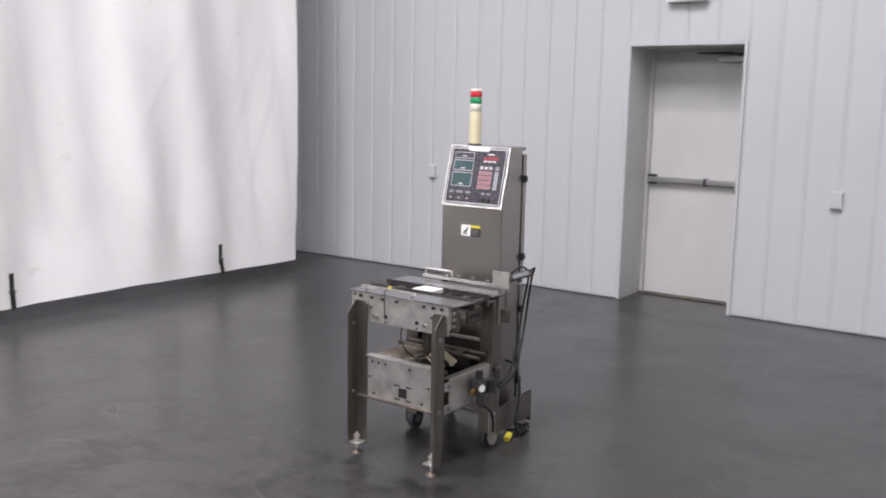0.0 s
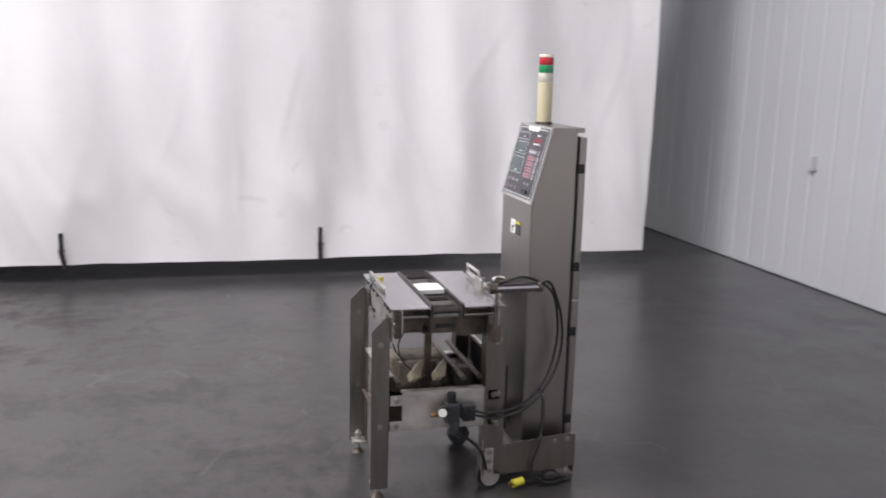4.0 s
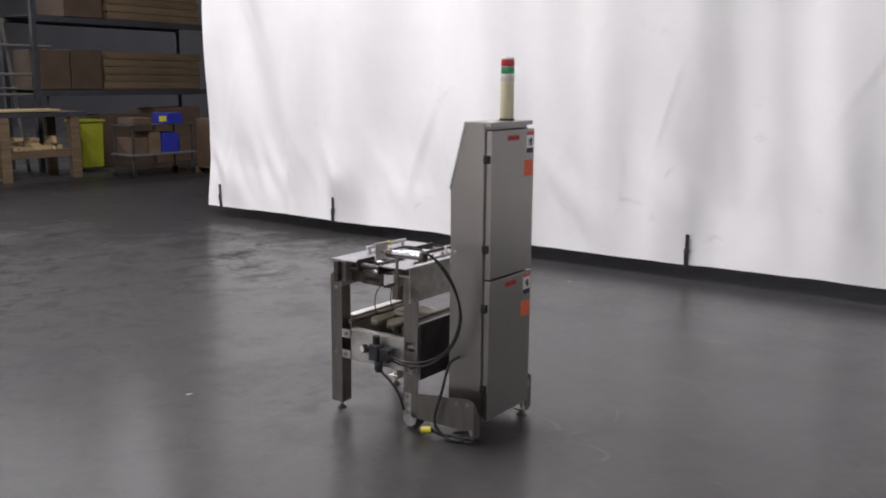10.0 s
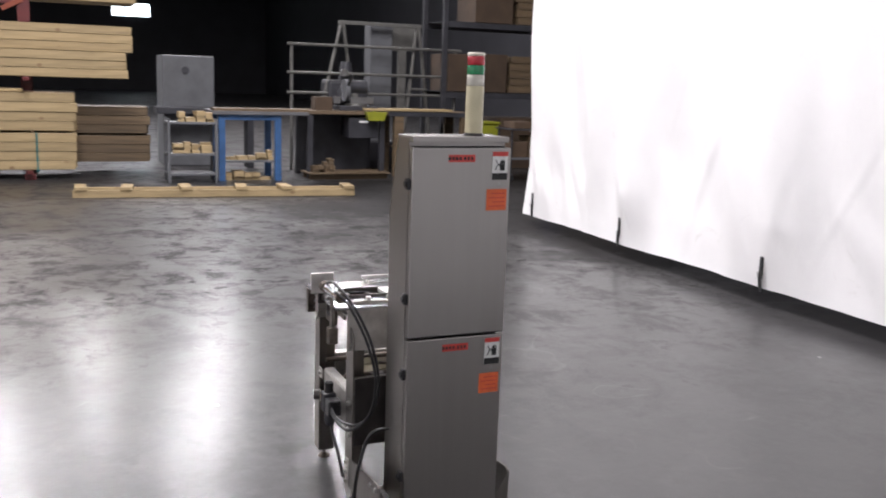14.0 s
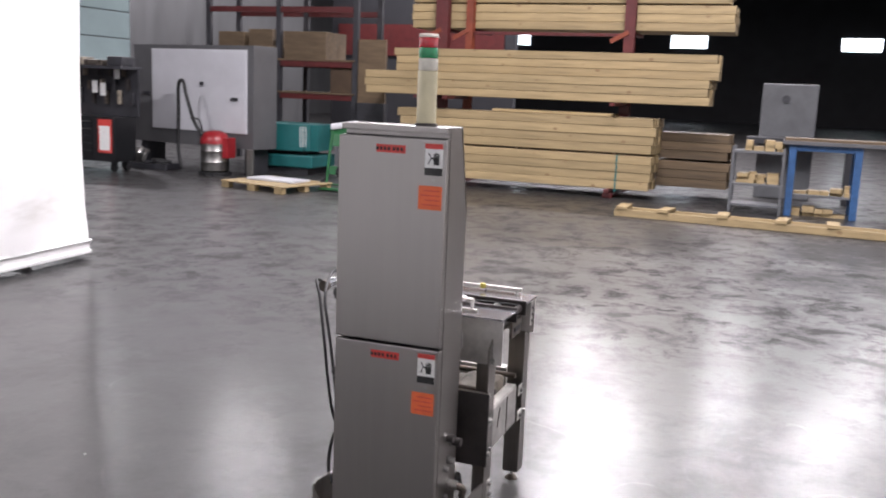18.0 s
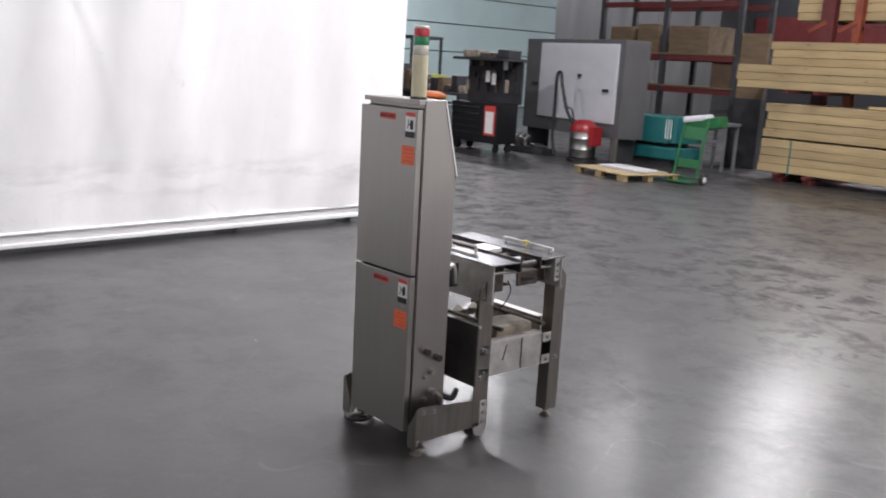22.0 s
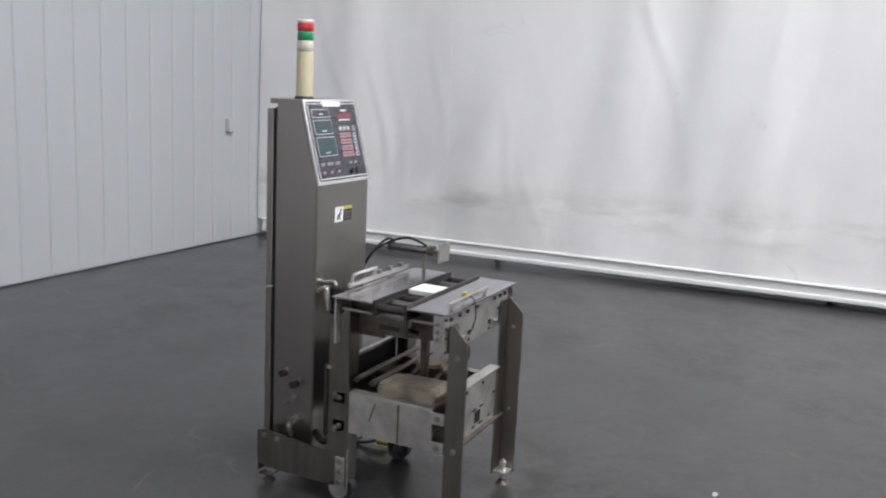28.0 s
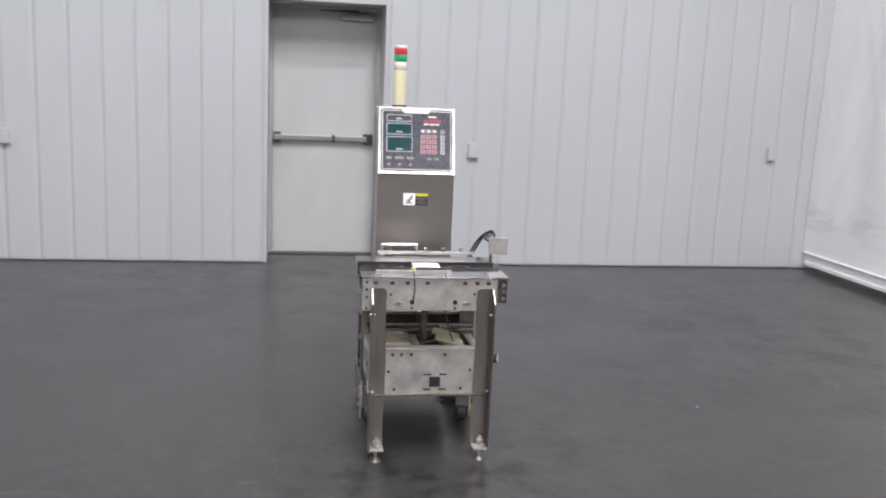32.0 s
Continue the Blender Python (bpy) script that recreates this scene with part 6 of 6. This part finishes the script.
# large sheet metal enclosure with a white slotted panel
ec = thing("sheet_enclosure", (5.8, -6.6, 0), "grey sheet metal enclosure with a white slotted panel", "enclosure")
E0, E1 = Vector((7.35, -6.72, 0)), Vector((4.66, -6.24, 0))
ev = (E1 - E0).normalized()
en = Vector((-ev.y, ev.x, 0))
en = en if en.y > 0 else -en
eang = math.degrees(math.atan2(-ev.y, -ev.x))


def eb(u0, u1, d0, d1, z0, z1, mat, name, label="", parent=None, bev=0.004):
    c = E0 + ev * ((u0 + u1) / 2) + en * ((d0 + d1) / 2)
    w, d = abs(u1 - u0), abs(d1 - d0)
    return part(name, box(c.x - w / 2, c.x + w / 2, c.y - d / 2, c.y + d / 2, z0, z1, bev, (0, 0, eang)), mat, parent or ec, label)


eb(0, 2.73, -0.55, 0.0, 0.42, 2.05, GREY_LIGHT, "enclosure_body", "dull grey sheet metal body")
wp = eb(0.46, 2.60, 0.001, 0.02, 0.66, 1.98, WHITE_SHEET, "front_panel", "white slotted front panel")
for k in range(24):
    eb(0.50, 2.56, 0.0201, 0.026, 0.70 + 0.053 * k, 0.735 + 0.053 * k, WHITE_SHEET, "louvre_slat", "", wp, 0.0)
eb(0.24, 0.40, 0.001, 0.03, 1.22, 1.27, GREY_DARK, "latch")
eb(1.60, 1.67, 0.021, 0.05, 1.40, 1.46, GREY_DARK, "latch")
eb(2.28, 2.42, 0.021, 0.05, 1.18, 1.23, GREY_DARK, "latch")
for u in (0.15, 2.55):
    eb(u - 0.05, u + 0.05, -0.5, -0.05, 0, 0.419, GREY_DARK, "leg")
eb(2.62, 2.74, 0.0, 0.04, 0.0, 0.419, ALU_RAIL, "skid_runner")
fl = thing("floor_clutter", (6.6, -6.2, 0), "crumpled foil and hoses in a low tray on the floor", "clutter")
part("tray", box(6.2, 7.1, -6.45, -6.05, 0.0, 0.10, 0.01), GREY_DARK, fl)
bm = bmesh.new()
bmesh.ops.create_icosphere(bm, subdivisions=3, radius=0.17)
for v in bm.verts:
    v.co = v.co * (0.75 + 0.5 * noise.noise(v.co * 9)) + Vector((6.85, -6.2, 0.22))
part("foil", bm, CHROME, fl, "crumpled silver foil")
part("hose", tube([(6.2, -6.2, 0.13), (6.4, -6.05, 0.15), (6.6, -6.25, 0.14), (6.45, -6.4, 0.14)], 0.03, 8), BLACK, fl, smooth=True)

# tool chest with hanging tags and parts
tc_ = thing("tool_chest", (7.2, -5.35, 0), "black rolling tool chest with bright drawer edges", "tool chest")
part("chest_body", box(6.55, 7.75, -5.75, -5.25, 0.16, 0.86, 0.008), BLACK_GLOSS, tc_)
for k in range(5):
    d = part("drawer", box(6.98, 7.72, -5.249, -5.235, 0.22 + 0.115 * k, 0.325 + 0.115 * k, 0.003), BLACK_GLOSS, tc_)
    part("drawer_pull", box(7.0, 7.70, -5.236, -5.215, 0.312 + 0.115 * k, 0.326 + 0.115 * k, 0.003), CHROME if k > 2 else GREY_DARK, d, "bright drawer pull")
for x in (6.65, 7.65):
    for y in (-5.65, -5.35):
        part("castor", rod((x - 0.02, y, 0.07), (x + 0.02, y, 0.07), 0.07, 16), BLACK, tc_, smooth=True)
        part("castor_fork", box(x - 0.035, x + 0.035, y - 0.035, y + 0.035, 0.08, 0.159), GREY_DARK, tc_)
part("red_sign", box(6.60, 6.86, -5.249, -5.236, 0.30, 0.82), LABEL_RED, tc_, "red notice with a white sheet")
part("notice_sheet", box(6.63, 6.83, -5.2355, -5.232, 0.34, 0.72), LABEL_WHITE, tc_)
tr = thing("tool_rack", (7.1, -5.65, 0.86), "dark upright tool rack hung with parts and white tags", "tool rack")
part("rack_board", box(6.45, 7.85, -5.74, -5.70, 0.861, 1.62, 0.005), GREY_DARK, tr)
part("rack_shelf", box(6.45, 7.85, -5.80, -5.30, 1.60, 1.65, 0.005), GREY_DARK, tr)
for k in range(16):
    x, z = 6.5 + 0.085 * k, 1.05 + 0.22 * (k % 3)
    part("hung_tool", box(x, x + 0.05, -5.695, -5.63, z, z + rnd.uniform(0.12, 0.3), 0.008), (GREY_DARK, DARK_METAL, STEEL_DIRTY, BEIGE)[k % 4], tr)
for x, z in ((7.00, 1.18), (7.16, 1.22), (6.72, 1.45)):
    part("paper_tag", box(x, x + 0.11, -5.60, -5.597, z, z + 0.20, 0, (0, rnd.uniform(-6, 6), 0)), LABEL_WHITE, tr, "white paper tag")
for x0, x1, z1, m_ in ((7.3, 7.7, 1.78, BEIGE), (6.9, 7.25, 1.74, STEEL_DIRTY), (6.5, 6.8, 1.80, GREY_DARK)):
    part("stored_part", box(x0, x1, -5.7, -5.4, 1.651, z1, 0.02), m_, tr)
oc = thing("parts_cart", (8.25, -5.2, 0), "low parts cart under an orange cover", "cart")
part("cart_deck", box(7.85, 8.70, -5.5, -4.95, 0.78, 0.82, 0.005), GREY_DARK, oc)
part("cart_deck", box(7.85, 8.70, -5.5, -4.95, 0.20, 0.23, 0.005), GREY_PAINT, oc)
for x in (7.88, 8.67):
    for y in (-5.47, -4.98):
        part("post", box(x - 0.02, x + 0.02, y - 0.02, y + 0.02, 0.05, 0.779), GREY_DARK, oc)
        part("castor", rod((x - 0.015, y, 0.04), (x + 0.015, y, 0.04), 0.04, 12), BLACK, oc)
bm = bmesh.new()
bmesh.ops.create_icosphere(bm, subdivisions=3, radius=1.0)
for v in bm.verts:
    n_ = noise.noise(v.co * 2.5)
    v.co = Vector((8.27 + v.co.x * 0.33, -5.2 + v.co.y * 0.22, 0.905 + v.co.z * 0.085)) + v.co * 0.02 * n_
part("orange_cover", bm, ORANGE_PLASTIC, oc, "bulging orange cover", smooth=True)
for x, m_ in ((8.0, BEIGE), (8.25, RED_PLASTIC), (8.5, GREY_PAINT)):
    part("stored_part", box(x - 0.09, x + 0.09, -5.35, -5.1, 0.231, 0.40, 0.02), m_, oc)
gc = thing("waste_can", (8.45, -4.45, 0), "round dark grey plastic waste can", "waste bin")
part("can_body", spin([(0.24, 0.0), (0.25, 0.02), (0.30, 0.76), (0.325, 0.77), (0.325, 0.80), (0.29, 0.80), (0.27, 0.70)], (8.45, -4.45, 0)), GREY_DARK, gc, smooth=True)
bn = thing("far_bench", (9.7, -6.0, 0), "cluttered dark bench against the far bay", "workbench")
part("worktop", box(8.9, 11.2, -7.2, -6.4, 0.88, 0.93, 0.005), GREY_DARK, bn)
for x in (8.95, 11.15):
    part("leg", box(x - 0.04, x + 0.04, -7.15, -6.45, 0, 0.879), GREY_DARK, bn)
for k in range(10):
    x = 8.95 + 0.22 * k
    solo("bench_part", box(x, x + 0.17, -7.05, -6.6, 0.931, 1.05 + rnd.uniform(0, 0.45), 0.02), (BEIGE, GREY_DARK, STEEL_DIRTY, PLY, GREY_DARK)[k % 5], (x + 0.08, -6.8, 0.931), "machine part standing on the far bench", "machine part", "parts on the far bench")

# pallet rack with red beams behind the tank
rr_ = thing("pallet_rack", (5.0, -9.0, 0), "dark pallet rack with red beams and dim boxes", "rack")
for x in (7.05, 5.55, 4.0):
    for y in (-8.5, -9.5):
        part("upright", box(x - 0.05, x + 0.05, y - 0.04, y + 0.04, 0, 5.0, 0.004), GREY_DARK, rr_)
for z in (1.22, 1.80, 2.75, 3.3):
    for y in (-8.47, -9.5):
        part("beam", box(4.05, 5.50, y - 0.025, y + 0.025, z, z + 0.10, 0.003), RACK_RED, rr_)
        part("beam", box(5.60, 7.00, y - 0.025, y + 0.025, z, z + 0.10, 0.003), RACK_RED, rr_)
for z in (1.321, 1.901):
    part("deck", box(4.0, 7.0, -9.47, -8.43, z, z + 0.03), PLY, rr_)
for x0, x1, z0, z1, lb in ((6.3, 6.85, 1.932, 2.40, "pale carton on the red rack"), (5.7, 6.2, 1.932, 2.45, "pale carton on the red rack"), (4.6, 5.45, 1.932, 2.42, "large pale carton on the red rack")):
    solo("carton", box(x0, x1, -9.3, -8.5, z0, z1, 0.008), PLY, ((x0 + x1) / 2, -8.9, z0), lb, "carton", "cartons on the red rack")
solo("carton", box(4.08, 4.5, -9.2, -8.5, 1.352, 1.79, 0.008), CARD, (4.3, -8.9, 1.352), "brown carton on the red rack", "carton", "cartons on the red rack")
solo("plywood_sheet", box(3.42, 3.98, -8.55, -8.50, 1.2, 2.3, 0.003), PLY, (3.7, -8.5, 1.2), "plywood sheet leaning beside the rack", "sheet")
solo("sheet_stand", box(3.42, 3.98, -8.60, -8.46, 0.0, 1.199, 0.01), GREY_DARK, (3.7, -8.5, 0), "dark stand under a plywood sheet", "stand")
wf = thing("steel_stool", (3.55, -7.6, 0), "low grey steel stool frame", "stool")
for x in (3.38, 3.78):
    for y in (-7.75, -7.4):
        part("leg", box(x - 0.02, x + 0.02, y - 0.02, y + 0.02, 0, 0.74), GREY_PAINT, wf)
part("seat", box(3.34, 3.82, -7.79, -7.36, 0.741, 0.79, 0.004), GREY_PAINT, wf)
for z in (0.46,):
    part("stretcher", box(3.40, 3.76, -7.41, -7.39, z, z + 0.04), GREY_PAINT, wf)

# bay behind: hanging tarp, pale sectional door, dark dividing wall
tarp = thing("hanging_tarp", (10.7, -14.0, 0.0), "grey tarp hanging across the far bay", "tarp")
for x0, x1, lap in ((8.0, 9.82, 0.0), (9.80, 11.62, 0.004), (11.60, 13.4, 0.0)):
    part("tarp_panel", hanging_sheet("x", x0, x1, -14.0 + lap, 0.0, 9.2, 57.0, 1, 1.2, 40, 24, 0.0), GREY_CLOTH, tarp)
sd = thing("sectional_door", (20, -14.0, 0), "pale teal sectional overhead door", "overhead door")
for k in range(6):
    part("door_section", box(19.93, 19.995, -22.0, -12.1, 0.02 + 0.95 * k, 0.935 + 0.95 * k, 0.02), TEAL_WALL, sd)
solo("bay_wall", box(3.3, 8.4, -16.2, -16.0, 0, 4.6), DARK_WALL, (5.8, -16.1, 0), "dark dividing wall behind the red rack", "wall", kind="structure")
solo("red_banner", box(3.6, 8.2, -15.99, -15.96, 2.3, 3.1), RACK_RED, (5.9, -16, 2.3), "dim red band on the dividing wall", "wall band")
dw = thing("dark_doorway", (19.9, -10.8, 0), "tall black doorway beside the pale sectional door", "doorway", kind="structure")
part("dark_panel", box(19.94, 19.996, -12.05, -9.45, 0.0, 8.6), DARK_WALL, dw)
part("frame_post", box(19.90, 19.998, -9.44, -9.20, 0.0, 8.6, 0.01), GREY_PAINT, dw)
STRIP_GLOW = lamp_material("strip_lamp_glow", (0.95, 0.97, 1.0), 3.0)
for y, z in ((-10.63, 3.55), (-11.55, 3.67)):
    st = thing("strip_lamp", (19.9, y, z), "small lit strip lamp on the dark doorway", "lamp", "strip lamps in the far bay")
    part("housing", box(19.86, 19.938, y - 0.3, y + 0.3, z + 0.031, z + 0.09, 0.01), GREY_DARK, st)
    part("tube_cover", box(19.85, 19.935, y - 0.28, y + 0.28, z - 0.02, z + 0.03, 0.01), STRIP_GLOW, st)
fk = thing("forklift_mast", (14.5, -9.0, 0), "dark forklift with a yellow body in the far bay", "forklift")
for s in (-0.3, 0.3):
    part("mast_rail", box(14.5 + s - 0.05, 14.5 + s + 0.05, -9.1, -9.0, 0.05, 2.6), GREY_DARK, fk)
part("mast_head", box(14.2, 14.8, -9.1, -9.0, 2.601, 2.7), GREY_DARK, fk)
part("body", box(14.0, 15.0, -10.6, -9.2, 0.25, 1.2, 0.08), YELLOW_BIN, fk)
part("overhead_guard", box(14.05, 14.95, -10.4, -9.3, 2.1, 2.18, 0.02), GREY_DARK, fk)
for x in (14.08, 14.92):
    for y in (-10.35, -9.35):
        part("guard_post", box(x - 0.03, x + 0.03, y - 0.03, y + 0.03, 1.19, 2.101), GREY_DARK, fk)
        part("wheel", rod((x - 0.08, y, 0.27), (x + 0.08, y, 0.27), 0.27, 20), BLACK, fk, smooth=True)

# far windows and far lamps
for x in (16.5, 4.0, -6.9):
    w = thing("window_1", (x, -59.98, 4.9), "bright six-pane window high in the far wall", "window", kind="structure")
    for i in range(3):
        for j in range(2):
            part("pane", box(x - 1.20 + 0.82 * i, x - 0.44 + 0.82 * i, -59.99, -59.95, 4.93 + 0.44 * j, 5.33 + 0.44 * j), GLOW_SKY, w)
    part("window_frame", box(x - 1.28, x + 1.28, -60.0, -59.992, 4.86, 5.84), GREY_DARK, w)
FAR_GLOW = lamp_material("far_lamp_glow", (1.0, 0.97, 0.95), 9.0)
for x, y in ((-1.5, -33.7), (-7.9, -33.8), (-13.2, -32.8), (4.6, -33.7), (-4.6, -24.0), (-11.4, -25.5)):
    h = thing("high_bay_lamp", (x, y, 6.5), "glowing high bay lamp far down the hall", "ceiling lamp", "far high bay lamps")
    part("diffuser", rod((x, y, 6.48), (x, y, 6.56), 0.42, 24), FAR_GLOW, h)
    part("reflector", rod((x, y, 6.561), (x, y, 6.80), 0.42, 24, 0.12), CASE_METAL, h)
    part("hanger", rod((x, y, 6.80), (x, y, 9.2), 0.01, 6), DARK_METAL, h)

# scraps of litter on the floor round the machine
SCRAP = material("white_paper_scrap", (0.42, 0.42, 0.41), 0.7, 0.0, 0.05, 40.0)
rs = random.Random(5)
for x, y, w in ((-1.71, 2.42, 0.022), (-5.22, 2.71, 0.012), (-0.84, 3.69, 0.010)):
    bm = bmesh.new()
    ring = [bm.verts.new((x + w * (0.6 + 0.5 * rs.random()) * math.cos(a), y + 0.6 * w * (0.6 + 0.5 * rs.random()) * math.sin(a), 0.001 + 0.003 * rs.random())) for a in [k * math.tau / 7 for k in range(7)]]
    mid = bm.verts.new((x, y, 0.004))
    low = bm.verts.new((x, y, 0.0))
    for k in range(7):
        bm.faces.new((ring[k], ring[(k + 1) % 7], mid))
        bm.faces.new((ring[(k + 1) % 7], ring[k], low))
    solo("paper_scrap", bm, SCRAP, (x, y, 0), "small crumpled white scrap lying on the concrete floor", "litter", "scraps of litter on the floor")

# ---------------------------------------------------------------- wall cladding, panel by panel
PITCH = 0.242
pmesh = {}


def clad(x0, x1, z0, z1):
    k = (round(x1 - x0, 4), round(z1 - z0, 3))
    if k not in pmesh:
        w, h = x1 - x0, z1 - z0
        # tray section: flat face with folded edges that fall back into the joint
        prof = [(0.0005, 0.009), (0.006, 0.006), (0.024, 0.0), (w - 0.024, 0.0), (w - 0.006, 0.006), (w - 0.0005, 0.009)]
        bm = bmesh.new()
        lo = [bm.verts.new((x, y, 0)) for x, y in prof]
        hi = [bm.verts.new((x, y, h)) for x, y in prof]
        for i in range(len(prof) - 1):
            bm.faces.new((lo[i], lo[i + 1], hi[i + 1], hi[i]))
        bm.faces.new(lo[::-1])
        bm.faces.new(hi)
        bm.faces.new((lo[0], hi[0], hi[-1], lo[-1]))
        me = bpy.data.meshes.new("panel")
        bm.to_mesh(me)
        bm.free()
        me.materials.append(WALL_WHITE)
        pmesh[k] = me
    ob = new("panel", pmesh[k])
    ob.parent = wall_n
    ob.location = Vector((x0, WY - 0.001, z0)) - ORIGIN[wall_n]


def row(a, b, z0, z1):
    x = a
    while x < b - 1e-6:
        clad(x, min(x + PITCH, b), z0, z1)
        x += PITCH


edge = DX0 - 0.027
row(edge - 0.245 - PITCH * 34, edge - 0.245 + 1e-9, 0.012, 9.2)
clad(edge - 0.245, edge, 0.012, 9.2)
row(DX1 + 0.027, DX1 + 0.027 + PITCH * 30, 0.012, 9.2)
row(edge, DX1 + 0.0269, DZ + 0.028, 9.2)
